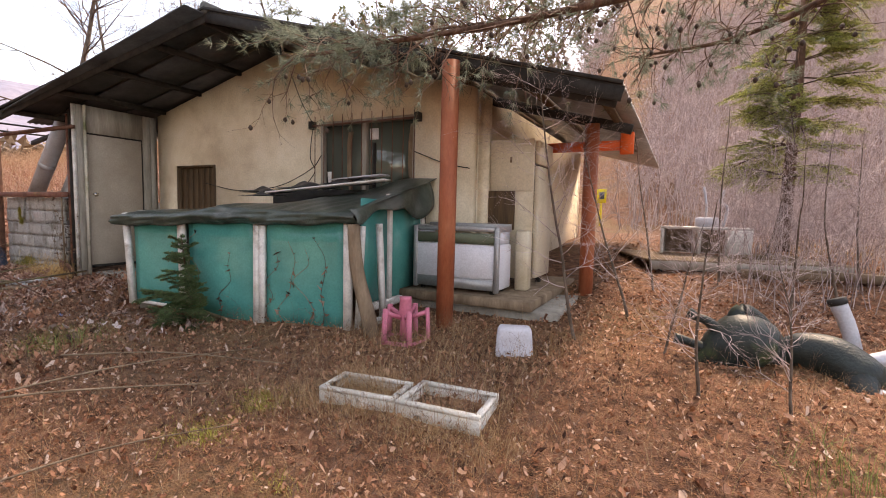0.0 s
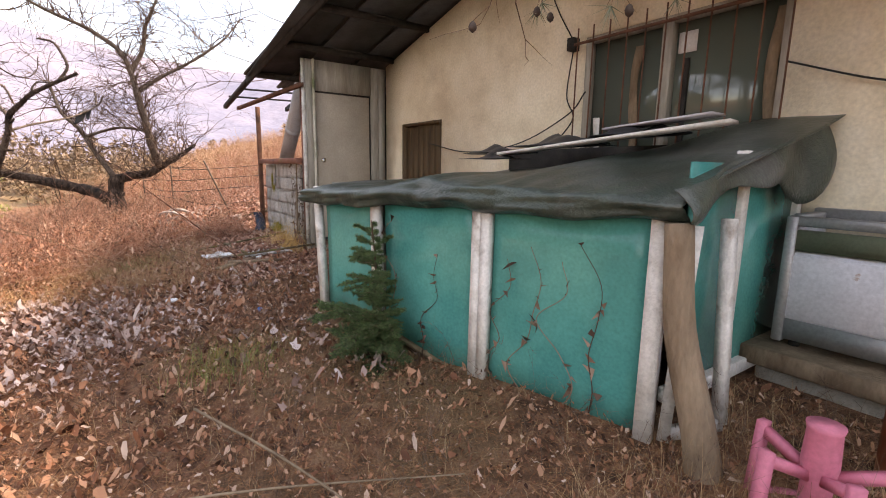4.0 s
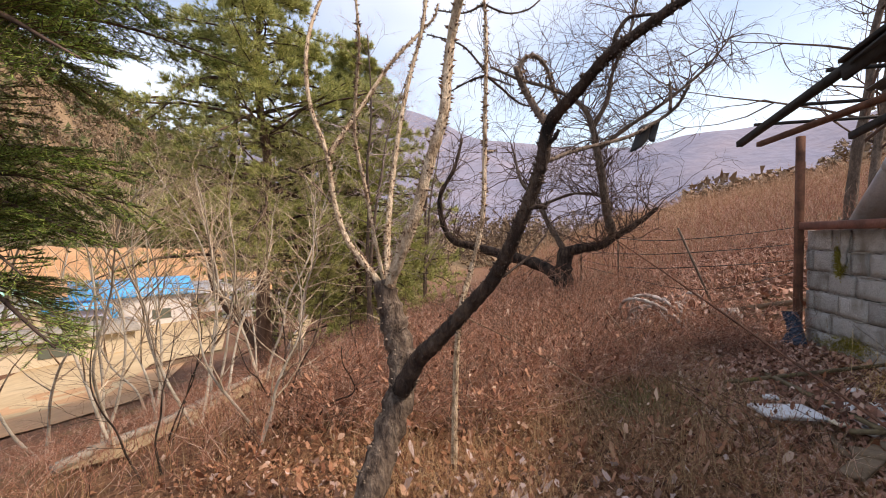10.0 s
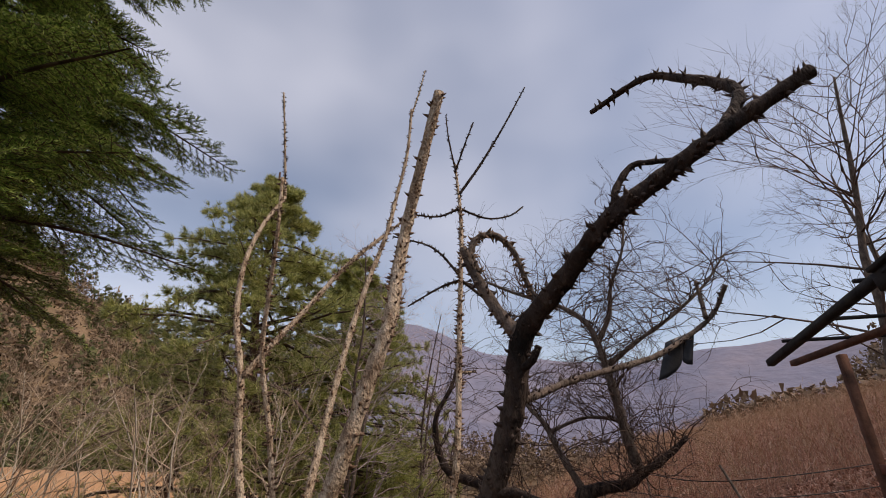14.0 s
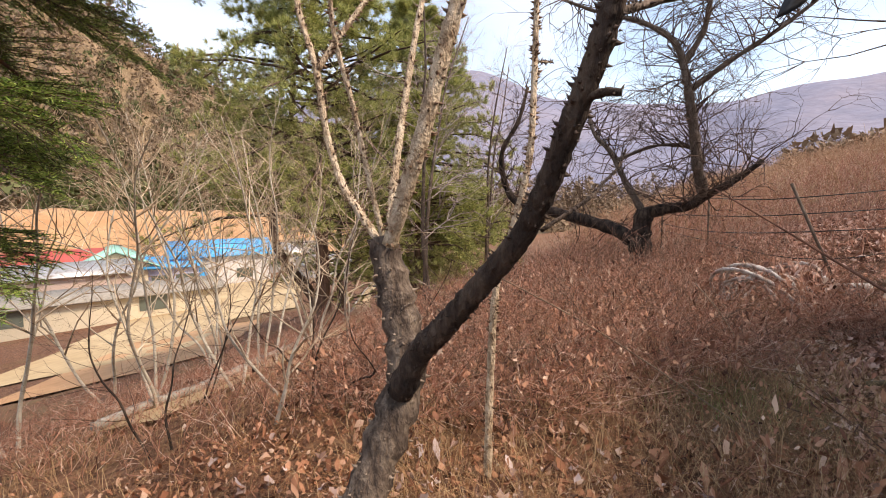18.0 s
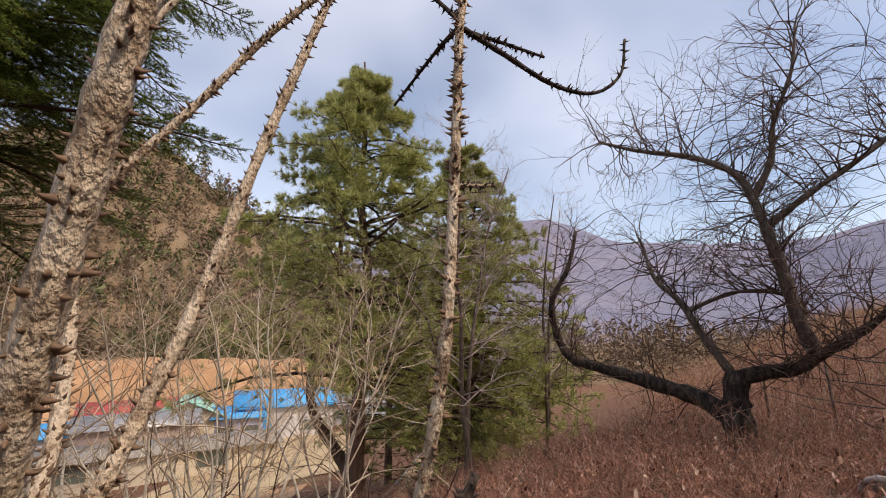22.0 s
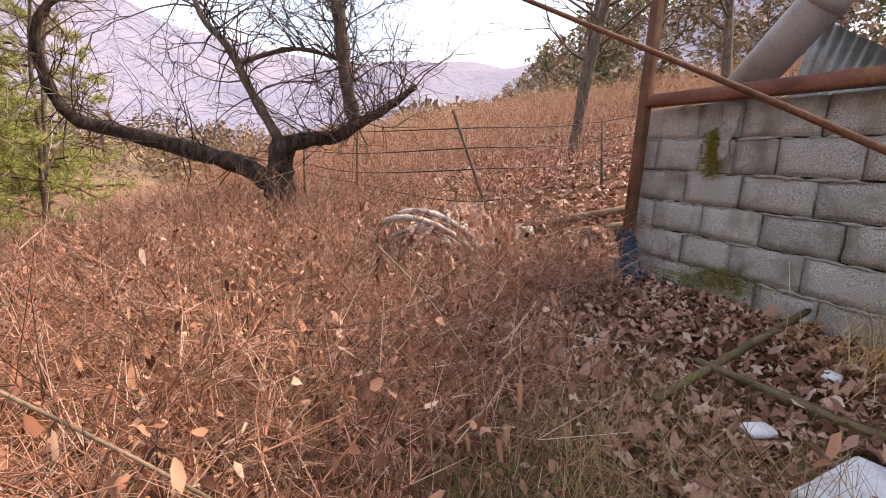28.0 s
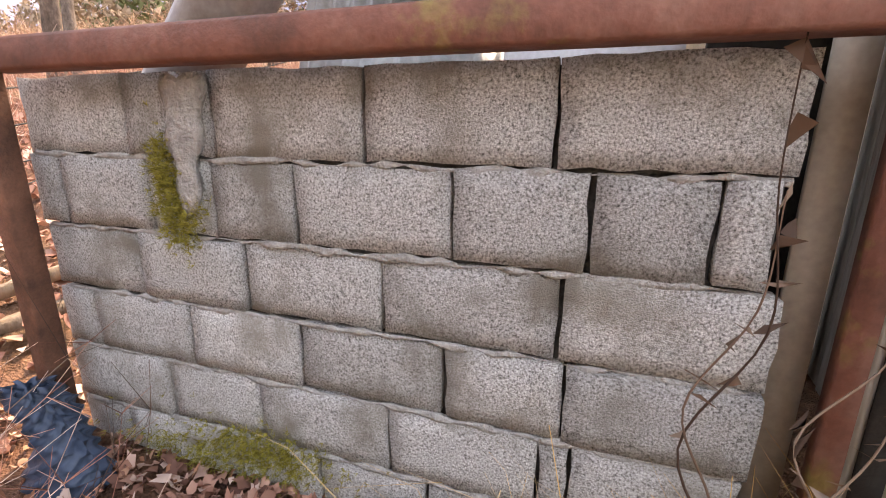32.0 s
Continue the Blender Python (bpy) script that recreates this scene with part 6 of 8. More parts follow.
def thorny_tree():
    h = thing("thorny_tree", (-5.0, -1.5, -0.1), "bare thorny tree with dark trunk and pale tan spiny limbs", "tree")
    limbs = [
        # name, points, radii, bark, thorn, count, size
        ("trunk", [(-4.93, -1.5, -0.2), (-5.0, -1.49, 0.12), (-5.12, -1.43, 0.4), (-5.24, -1.38, 0.66), (-5.3, -1.44, 0.88), (-5.31, -1.5, 1.1)], (0.082, 0.068, 0.066, 0.068, 0.062, 0.054), 0, "bark_knobbly", "thorn_grey", 190, 0.02),
        ("limb", [(-5.165, -1.37, 0.62), (-5.104, -1.275, 0.78), (-5.042, -1.196, 0.86), (-4.979, -1.113, 0.95), (-4.915, -1.022, 1.05), (-4.852, -0.936, 1.15), (-4.794, -0.88, 1.25), (-4.747, -0.837, 1.35), (-4.713, -0.796, 1.45), (-4.691, -0.764, 1.55), (-4.668, -0.742, 1.66), (-4.59, -0.665, 1.735), (-4.513, -0.593, 1.801), (-4.48, -0.5, 1.86), (-4.45, -0.42, 1.905), (-4.42, -0.3, 1.97)], (0.046, 0.038, 0.034, 0.031, 0.028, 0.026, 0.024, 0.0225, 0.0215, 0.021, 0.021, 0.017, 0.015, 0.014, 0.013, 0.011), 0, "bark_dark", "thorn_dark", 420, 0.0135),
        ("limb", [(-4.513, -0.593, 1.801), (-4.5, -0.58, 1.83), (-4.5, -0.576, 1.85), (-4.5, -0.547, 1.89), (-4.5, -0.514, 1.895), (-4.51, -0.46, 1.9)], 0.007, 0.004, "bark_dark", "thorn_dark", 34, 0.009),
        ("limb", [(-4.45, -0.42, 1.905), (-4.5, -0.36, 2.02), (-4.6, -0.4, 2.15), (-4.666, -0.446, 2.219), (-4.797, -0.538, 2.253)], 0.011, 0.006, "bark_dark", "thorn_dark", 60, 0.014),
        ("limb", [(-4.7, -0.78, 1.5), (-4.75, -0.78, 1.545), (-4.8, -0.73, 1.57), (-4.88, -0.65, 1.61), (-5.0, -0.53, 1.655), (-5.12, -0.42, 1.7), (-5.22, -0.31, 1.765), (-5.266, -0.205, 1.843), (-5.219, -0.168, 1.918)], 0.009, 0.006, "bark_grey", "thorn_dark", 130, 0.012),
        ("limb", [(-5.25, -0.23, 1.83), (-5.27, -0.225, 1.89), (-5.274, -0.227, 1.953)], 0.007, 0.005, "bark_grey", "thorn_dark", 30, 0.01),
        ("limb", [(-4.668, -0.745, 1.655), (-4.665, -0.782, 1.703), (-4.66, -0.825, 1.78), (-4.655, -0.848, 1.84)], 0.014, 0.009, "bark_grey", "thorn_dark", 60, 0.011),
        ("limb", [(-4.66, -0.82, 1.785), (-4.67, -0.835, 1.83), (-4.68, -0.822, 1.87), (-4.7, -0.785, 1.883), (-4.72, -0.75, 1.85), (-4.725, -0.732, 1.795), (-4.72, -0.712, 1.74)], 0.008, 0.005, "bark_grey", "thorn_tan", 130, 0.011),
        ("limb", [(-4.73, -0.82, 1.4), (-4.7, -0.775, 1.405), (-4.69, -0.75, 1.4)], 0.009, 0.006, "bark_dark", "thorn_dark", 16, 0.009),
        ("limb", [(-4.68, -0.755, 1.6), (-4.65, -0.73, 1.61), (-4.64, -0.715, 1.635)], 0.008, 0.006, "bark_dark", "thorn_dark", 12, 0.009),
        ("limb", [(-5.3, -1.48, 1.05), (-5.38, -1.62, 1.18), (-5.45, -1.74, 1.3), (-5.48, -1.82, 1.5), (-5.47, -1.85, 1.74), (-5.55, -1.98, 2.02), (-5.62, -2.04, 2.3), (-5.72, -2.05, 2.55), (-5.84, -2.03, 2.78)], 0.0170, 0.0093, "bark_tan", "thorn_tan", 300, 0.0165),
        ("limb", [(-5.84, -2.03, 2.78), (-5.82, -2.07, 3.1), (-5.78, -2.12, 3.5)], 0.0076, 0.0043, "bark_tan", "thorn_dark", 165, 0.0147),
        ("limb", [(-5.47, -1.84, 1.74), (-5.52, -1.79, 1.85), (-5.63, -1.7, 2.05), (-5.75, -1.58, 2.3), (-5.86, -1.44, 2.5)], 0.0119, 0.0093, "bark_tan", "thorn_tan", 200, 0.0165),
        ("limb", [(-5.31, -1.49, 1.08), (-5.27, -1.53, 1.33), (-5.22, -1.55, 1.54), (-5.15, -1.57, 1.75), (-5.07, -1.53, 1.96), (-5.0, -1.49, 2.1), (-4.99, -1.5, 2.3)], 0.0102, 0.0051, "bark_tan", "thorn_tan", 190, 0.015),
        ("limb", [(-5.32, -1.47, 1.06), (-5.42, -1.51, 1.2), (-5.5, -1.53, 1.34), (-5.6, -1.54, 1.57), (-5.72, -1.52, 1.96), (-5.8, -1.48, 2.25), (-5.86, -1.43, 2.5), (-5.93, -1.41, 2.76), (-6.0, -1.38, 3.1), (-6.02, -1.37, 3.45)], 0.0179, 0.0076, "bark_tan", "thorn_tan", 340, 0.0175),
        ("limb", [(-5.87, -1.43, 2.52), (-5.94, -1.37, 2.62), (-5.98, -1.35, 2.72)], 0.0076, 0.0051, "bark_tan", "thorn_tan", 75, 0.0147),
        ("limb", [(-6.02, -1.37, 3.4), (-6.04, -1.33, 3.6), (-6.06, -1.3, 3.8)], 0.0059, 0.0034, "bark_tan", "thorn_dark", 75, 0.0133),
        ("limb", [(-5.3, -1.47, 1.06), (-5.24, -1.38, 1.25), (-5.22, -1.31, 1.42), (-5.22, -1.24, 1.66), (-5.22, -1.18, 1.85), (-5.25, -1.17, 2.02), (-5.27, -1.15, 2.22), (-5.2, -1.08, 2.45), (-5.12, -1.0, 2.7)], 0.0289, 0.0187, "bark_tan", "thorn_tan", 230, 0.02),
        ("limb", [(-4.9, -0.9, 1.16), (-5.02, -0.805, 1.23), (-5.11, -0.776, 1.267), (-5.18, -0.74, 1.31), (-5.2, -0.72, 1.36)], 0.005, 0.003, "bark_dark", "thorn_dark", 40, 0.008),
    ]
    for k, (n, pts, r0, r1, bark, thorn, cnt, size) in enumerate(limbs):
        ob, p, rad = limb(n, pts, r0, r1, bark, h, 14 if k < 2 else 8, 10 if k < 2 else 8, 0.1 if k == 0 else 0.06, k + 2, "pale tan spiny limb" if bark == "bark_tan" else "dark spiny limb")
        thorns("thorn_cover", p, rad, cnt, size, thorn, ob, k)
    return h


thorny_tree()


def thorny_sapling():
    h = thing("thorny_sapling", (-5.9, -1.25, -0.05), "slender pale thorny stem with arching dark side shoots", "sapling")
    main = [(-5.82, -1.24, -0.1), (-5.82, -1.23, 0.4), (-5.8, -1.2, 0.85), (-5.84, -1.14, 1.1), (-5.83, -1.07, 1.4), (-5.87, -1.06, 1.75), (-5.9, -1.06, 2.0), (-5.92, -1.055, 2.25), (-6.0, -1.06, 2.5), (-6.08, -1.08, 2.76), (-6.16, -1.12, 3.1)]
    ob, p, rad = limb("stem", main, (0.02, 0.018, 0.016, 0.015, 0.014, 0.013, 0.012, 0.011, 0.01, 0.009, 0.007), 0, "bark_tan", h, 9, 8, 0.06, 3)
    thorns("thorn_cover", p, rad, 520, 0.02, "thorn_tan", ob, 31)
    for k, (pts, r0) in enumerate((([(-5.92, -1.06, 2.25), (-5.98, -1.17, 2.24), (-6.07, -1.36, 2.18)], 0.007), ([(-5.93, -1.05, 2.25), (-6.02, -0.97, 2.2), (-6.13, -0.87, 2.14), (-6.25, -0.78, 2.15), (-6.34, -0.71, 2.24), (-6.38, -0.69, 2.38)], 0.008), ([(-5.94, -1.05, 2.25), (-6.05, -0.97, 2.25), (-6.17, -0.9, 2.26)], 0.006), ([(-5.93, -1.06, 2.28), (-5.93, -1.2, 2.44), (-5.88, -1.4, 2.5)], 0.007), ([(-6.08, -1.08, 2.74), (-6.22, -0.95, 2.74), (-6.33, -0.82, 2.8), (-6.39, -0.73, 2.89)], 0.007), ([(-6.08, -1.09, 2.74), (-6.04, -1.2, 2.68), (-5.98, -1.35, 2.68)], 0.007), ([(-6.1, -1.09, 2.84), (-6.16, -0.95, 3.1), (-6.2, -0.8, 3.4), (-6.23, -0.66, 3.7)], 0.009), ([(-6.14, -1.11, 3.02), (-6.16, -1.16, 3.3), (-6.17, -1.18, 3.5)], 0.006), ([(-6.14, -1.11, 3.05), (-6.15, -1.05, 3.25), (-6.155, -1.0, 3.4)], 0.006), ([(-5.88, -1.06, 1.8), (-5.93, -1.03, 1.81), (-5.98, -1.0, 1.82)], 0.006))):
        ob, p, rad = limb("side_shoot", pts, r0, 0.004, "bark_dark" if k < 9 else "bark_tan", h, 6, 8, 0.05, k + 9)
        thorns("thorn_cover", p, rad, 60, 0.014, "thorn_dark", ob, 50 + k)
    return h


thorny_sapling()
# rag caught on the thorny branch
rag = Build().sheet([[(-5.22 - 0.05 * u + 0.015 * math.sin(6 * u + v), -0.36 + 0.1 * u + 0.03 * v * math.sin(5 * u) - 0.04 * v * (1 - u), 1.755 + 0.05 * u - v * (0.02 + 0.085 * abs(math.cos(2.9 * u + 0.1)))) for u in np.linspace(0, 1, 12)] for v in np.linspace(0, 1, 8)], 0.004)
tagged(part("rag", rag, "tarp_black"), "torn dark rag of plastic caught on a thorny branch", "rag")


def bent_tree():
    h = thing("fruit_tree", (-11.7, -0.2, 0.05), "old bare fruit tree with low crooked dark limbs", "tree")
    r = np.random.default_rng(12)
    limbs = [
        ("trunk", [(-11.75, -0.15, -0.15), (-11.7, -0.2, 0.3), (-11.76, -0.2, 0.7), (-11.76, -0.16, 1.06)], 0.2, 0.13),
        ("limb", [(-11.74, -0.2, 0.45), (-11.9, -0.55, 0.72), (-12.3, -1.2, 0.9), (-12.9, -2.0, 1.08), (-13.2, -2.45, 1.2), (-13.3, -2.7, 1.6), (-13.3, -2.75, 2.2), (-13.4, -2.45, 2.8), (-13.6, -2.3, 3.5)], 0.12, 0.03),
        ("limb", [(-11.76, -0.16, 1.0), (-11.7, 0.15, 1.08), (-11.64, 0.42, 1.12), (-11.57, 0.66, 1.28), (-11.5, 1.0, 1.5), (-11.45, 1.3, 1.75)], 0.1, 0.035),
        ("limb", [(-11.58, 0.62, 1.26), (-11.5, 0.5, 1.7), (-11.42, 0.42, 2.2), (-11.36, 0.32, 2.72), (-11.5, 0.26, 3.12), (-11.5, 0.1, 3.5), (-11.6, -0.35, 3.85), (-11.7, -0.95, 4.1), (-11.8, -1.5, 4.4)], 0.085, 0.02),
        ("limb", [(-11.54, 0.25, 3.13), (-11.55, 0.5, 3.6), (-11.6, 0.6, 4.1), (-11.5, 0.85, 4.7), (-11.6, 1.0, 5.4)], 0.05, 0.012),
        ("limb", [(-11.36, 0.32, 2.74), (-11.4, 0.8, 3.1), (-11.45, 1.4, 3.5), (-11.5, 2.0, 4.0), (-11.5, 2.4, 4.5)], 0.045, 0.012),
        ("limb", [(-11.78, -0.2, 1.05), (-11.85, -0.45, 1.5), (-11.9, -0.7, 2.0), (-12.0, -0.95, 2.3), (-12.2, -1.1, 2.9)], 0.06, 0.02),
        ("limb", [(-11.88, -0.6, 1.85), (-11.8, 0.0, 2.05), (-11.7, 0.5, 1.95), (-11.6, 0.62, 1.75)], 0.03, 0.015),
    ]
    tw = Sticks()
    for k, (n, pts, r0, r1) in enumerate(limbs):
        ob, p, rad = limb(n, pts, r0, r1, "bark_dark" if k < 3 else "bark_grey", h, 10, 6, 0.08, k)
        if k:
            for i in range(6, len(p)):
                for _ in range(2 if k < 3 else 3):
                    d = unit(r.normal(0, 1, 3) + np.array((0, 0, 0.7)))
                    sprig(tw, r, p[i], d, r.uniform(0.45, 1.1), 0.011, 2, 0.8, 0.06, 0.35, (2, 4), 0.62, 5)
    link("twig_mass", tw.mesh("twig_mass"), "twig_dark", h, "tangled fine dark twigs", "stuff")
    return h


bent_tree()


def bare_tree(name, x, y, height, seed, material, label, spread=0.55, stems=1, rad=None, depth=3, kids=(3, 5), z=None, twig="twig_dark", lean=0.12, rise=0.55, few=1.0, crook=0.07, stout=0.4):
    r = np.random.default_rng(seed)
    z = float(ground_z(x, y)) if z is None else z
    h = thing(name, (x, y, z), label, "tree" if height > 2.5 else "sapling")
    tw, ts = Sticks(), 0
    for s in range(stems):
        d = unit(np.array((r.normal(0, lean), r.normal(0, lean), 1)))
        R = rad or height * 0.011
        p, pts = np.array((x + r.normal(0, 0.06) * (stems > 1), y + r.normal(0, 0.06) * (stems > 1), z - 0.1)), []
        n = 9
        for i in range(n):
            pts.append(p.copy())
            d = unit(d + r.normal(0, crook, 3) + np.array((0, 0, crook * 0.4)))
            p = p + d * height / n
        ob, q, rr = limb("trunk", pts, R, R * 0.2, material, h, 8, 4, 0.05, seed + s)
        for i in range(int(len(q) * 0.25), len(q)):
            for _ in range(1 if i < len(q) * 0.6 else 2):
                if r.random() > few:
                    continue
                e = unit(np.array((r.normal(), r.normal(), rise)))
                sprig(tw, r, q[i], e, height * spread * r.uniform(0.25, 0.5) * (1.15 - 0.7 * i / len(q)), rr[i] * stout, depth - 1, 0.75, -0.04, 0.22, kids, 0.6, 4)
    link("twig_mass", tw.mesh("twig_mass"), twig, h, kind="stuff")
    return h


# needles
def needle_fans(c, d, length, count, r, width=0.0016, cone=1.0):
    """Bundles of straight needles round each shoot: arrays of centres and directions to triangles."""
    n = len(c)
    c, d = np.repeat(c, count, 0), np.repeat(d, count, 0)
    e = d + r.normal(0, cone, (n * count, 3)) * 0.6
    e /= np.linalg.norm(e, axis=1, keepdims=True)
    s = np.cross(e, r.normal(0, 1, e.shape))
    s /= np.linalg.norm(s, axis=1, keepdims=True)
    L = (length * r.uniform(0.7, 1.15, (n * count, 1)))
    v = np.stack([c - s * width, c + s * width, c + e * L], 1)
    return v.reshape(-1, 3), np.arange(3 * n * count).reshape(-1, 3)


def conifer(name, x, y, height, seed, label, start=0.25, reach=0.32, whorls=18, per=6, needles="pine_green", tuft=0.14, count=14, width=0.006, extra_stem=None, z=None, bark="bark_pine", trunk_r=None, droop=0.05, clumps=26, ragged=0.35, swell=2.2, dead=1.0):
    r = np.random.default_rng(seed)
    z = float(ground_z(x, y)) if z is None else z
    h = thing(name, (x, y, z), label, "tree")
    R = trunk_r or height * 0.016
    pts = [(x + r.normal(0, 0.02) * height * 0.05 * i, y + r.normal(0, 0.02) * height * 0.05 * i, z - 0.2 + height * i / 8) for i in range(9)]
    ob, q, rr = limb("trunk", pts, R, R * 0.12, bark, h, 10, 5, 0.05, seed)
    if extra_stem:
        limb("second_stem", extra_stem, R * 0.75, R * 0.25, bark, h, 9, 6, 0.05, seed + 1)
    st, cs, ds = Sticks(), [], []
    for _ in range(int(26 * dead)):            # dead lower branches
        t = r.uniform(0.06, start + 0.1)
        a = r.uniform(0, 2 * np.pi)
        sprig(st, r, q[int(t * (len(q) - 1))], (math.cos(a), math.sin(a), r.uniform(-0.25, 0.35)), height * r.uniform(0.1, 0.22), 0.016, 2, 0.7, 0.05, 0.3, (2, 3), 0.55, 5)
    for w in range(whorls):
        t = start + (1 - start) * (w + r.uniform(-0.3, 0.3)) / whorls
        t = min(max(t, 0.02), 0.99)
        c = q[min(int(t * (len(q) - 1)), len(q) - 1)]
        L = height * reach * (1 - max(0.0, (t - start) / (1 - start)) ** swell) * r.uniform(1 - ragged, 1.1) + 0.25
        turn = r.uniform(0, 2 * np.pi)
        for b in range(per):
            a = turn + (b + r.uniform(-0.35, 0.35)) * 2 * np.pi / per
            d = unit(np.array((math.cos(a), math.sin(a), r.uniform(0.0, 0.35))))
            p = c.copy()
            n = 8
            Lb = L * r.uniform(0.55, 1.1)
            for i in range(n):
                e = p + d * Lb / n
                st.add(p, e, 0.015 * Lb * (1 - 0.8 * i / n) + 0.004, 0.015 * Lb * (1 - 0.8 * (i + 1) / n) + 0.004)
                if i > 1:
                    for _ in range(max(1, int(clumps / n * (0.4 + i / n)))):
                        s = unit(np.cross(d, r.normal(0, 1, 3)) * np.array((1, 1, 0.25)))
                        f = e + s * r.uniform(0.02, 0.36) * Lb * (1.1 - i / n) + r.normal(0, 0.035, 3)
                        g = unit(d * 0.6 + s * 0.5 + np.array((0, 0, 0.45)))
                        cs.append(f), ds.append(g)
                        if r.random() < 0.3:
                            st.add(e, f, 0.006, 0.003)
                d = unit(d + r.normal(0, 0.13, 3) + np.array((0, 0, -droop)))
                p = e
    link("branch_mass", st.mesh("branch_mass"), "twig_dark", h, kind="stuff")
    v, f = needle_fans(np.array(cs), np.array(ds), tuft, count, r, width)
    link("needle_mass", fast_mesh("needle_mass", v, f), needles, h, kind="stuff")
    return h


def fir(name, x, y, height, seed, label, boughs=(), start=0.04, reach=0.36, needles="fir_green", wide=1.0, clear=True, gap=0.3):
    """Fir with flat fan branches: shoots in one plane on both sides of each branch, needles along every shoot."""
    r = np.random.default_rng(seed)
    z = float(ground_z(x, y))
    h = thing(name, (x, y, z), label, "tree")
    ob, q, rr = limb("trunk", [(x, y, z - 0.2), (x + 0.05, y, z + height * 0.5), (x, y + 0.05, z + height)], height * 0.015, 0.012, "bark_pine", h, 10, 10, 0.04, seed)
    st, C, D, S = Sticks(), [], [], []

    def shoot(p, d, side, L):
        n = max(3, int(L / 0.0085 / wide))
        e = p + d * L
        st.add(p, e, 0.0035, 0.0015)
        t = np.linspace(0.05, 1, n)[:, None]
        for sg in (-1, 1):
            C.append(p + d * L * t), D.append(np.repeat(unit(d * 0.75 + side * sg + np.array((0, 0, 0.15)))[None], n, 0))

    def branch(p, tip, sag):
        m, roll = 16, r.normal(0, 0.55)
        pts = smooth_path([tuple(p), tuple((p + tip) / 2 + np.array((0, 0, sag))), tuple(tip)], m // 2)
        L = np.linalg.norm(tip - p)
        for k in range(len(pts) - 1):
            st.add(pts[k], pts[k + 1], 0.011 * L * (1.1 - k / m) + 0.002, 0.011 * L * (1.1 - (k + 1) / m) + 0.002)
            if k < 3:
                continue
            f = unit(pts[k + 1] - pts[k])
            side = unit(np.cross(f, (0, 0, 1)))
            side = unit(side * math.cos(roll) + np.cross(side, f) * math.sin(roll))
            for sg in (-1, 1):
                for o in (0, 0.5):
                    s0 = pts[k] + (pts[k + 1] - pts[k]) * o
                    Ls = L * (0.34 * (1.08 - k / m)) * r.uniform(0.7, 1.15) + 0.05
                    d = unit(f * 0.8 + side * sg * r.uniform(0.7, 1.1) + np.array((0, 0, r.uniform(-0.5, 0.15))))
                    shoot(s0, d, unit(np.cross(d, (0, 0, 1))), Ls)
                    if Ls > 0.16:
                        for u in (0.35, 0.6, 0.8):
                            for g in (-1, 1):
                                d2 = unit(d * 0.9 + unit(np.cross(d, (0, 0, 1))) * g * 0.8 + r.normal(0, 0.1, 3))
                                shoot(s0 + d * Ls * u, d2, unit(np.cross(d2, (0, 0, 1))), Ls * 0.45 * (1.2 - u))
            if k == len(pts) - 2:
                shoot(pts[k], f, side, 0.14)

    whorls = int(height / gap)
    for w in range(whorls):
        t = start + (0.98 - start) * w / whorls
        c = q[int(t * (len(q) - 1))]
        L = height * reach * (1 - t) ** 0.75 + 0.2
        for b in range(6):
            a = r.uniform(0, 2 * np.pi)
            Lb = L * r.uniform(0.65, 1.1)
            tip = c + np.array((math.cos(a), math.sin(a), r.uniform(-0.5, 0.05))) * Lb
            if clear and (tip[2] < 1.9 and tip[1] > -5.5 or tip[1] > -1.9):
                continue
            branch(c + np.array((0, 0, r.uniform(-0.12, 0.12))), tip, 0.06 * Lb)
    for tip in boughs:
        tip = np.array(tip)
        branch(np.array((x, y, tip[2] + 0.25)), tip, 0.1)
    link("branch_mass", st.mesh("branch_mass"), "twig_dark", h, kind="stuff")
    C, D = np.concatenate(C), np.concatenate(D)
    n = len(C)
    D = D + r.normal(0, 0.3, (n, 3))
    w = np.cross(D, r.normal(0, 0.35, (n, 3)) + np.array((0, 0, 1)))
    w /= np.linalg.norm(w, axis=1, keepdims=True)
    D /= np.linalg.norm(D, axis=1, keepdims=True)
    v = np.stack([C - w * 0.0031 * wide, C + w * 0.0031 * wide, C + D * r.uniform(0.02, 0.034, (n, 1))], 1).reshape(-1, 3)
    link("needle_mass", fast_mesh("needle_mass", v, np.arange(3 * n).reshape(-1, 3)), needles, h, kind="stuff")
    return h


# the tall pines below the yard
conifer("pine_tree", -13.6, -7.3, 10.9, 3, "tall green pine with a second curved stem below the yard", start=0.3, reach=0.38, whorls=24, per=7, count=22, extra_stem=[(-13.6, -7.3, -1.6), (-13.75, -7.9, -1.0), (-13.6, -8.5, -0.2), (-13.5, -8.65, 0.6), (-13.6, -8.5, 1.8), (-13.8, -8.2, 3.4), (-13.8, -8.0, 5.2)], tuft=0.17, width=0.0075, clumps=92, ragged=0.4, trunk_r=0.2, swell=1.9)
conifer("pine_tree", -17.5, -6.2, 10.0, 5, "bushy olive-green pine beside the taller pine", start=0.12, reach=0.38, whorls=26, per=8, count=20, tuft=0.17, width=0.009, clumps=72, ragged=0.35, swell=1.7)
conifer("pine_tree", -19.5, -10.5, 9.5, 8, "olive-green pine lower on the slope", start=0.25, reach=0.3, whorls=15, per=6, count=16, tuft=0.18, width=0.01, clumps=56)
conifer("pine_tree", -15.6, -5.6, 6.6, 15, "olive-green pine between the taller pines", start=0.1, reach=0.4, whorls=18, per=7, count=20, tuft=0.16, width=0.009, clumps=64, ragged=0.45, swell=1.6)
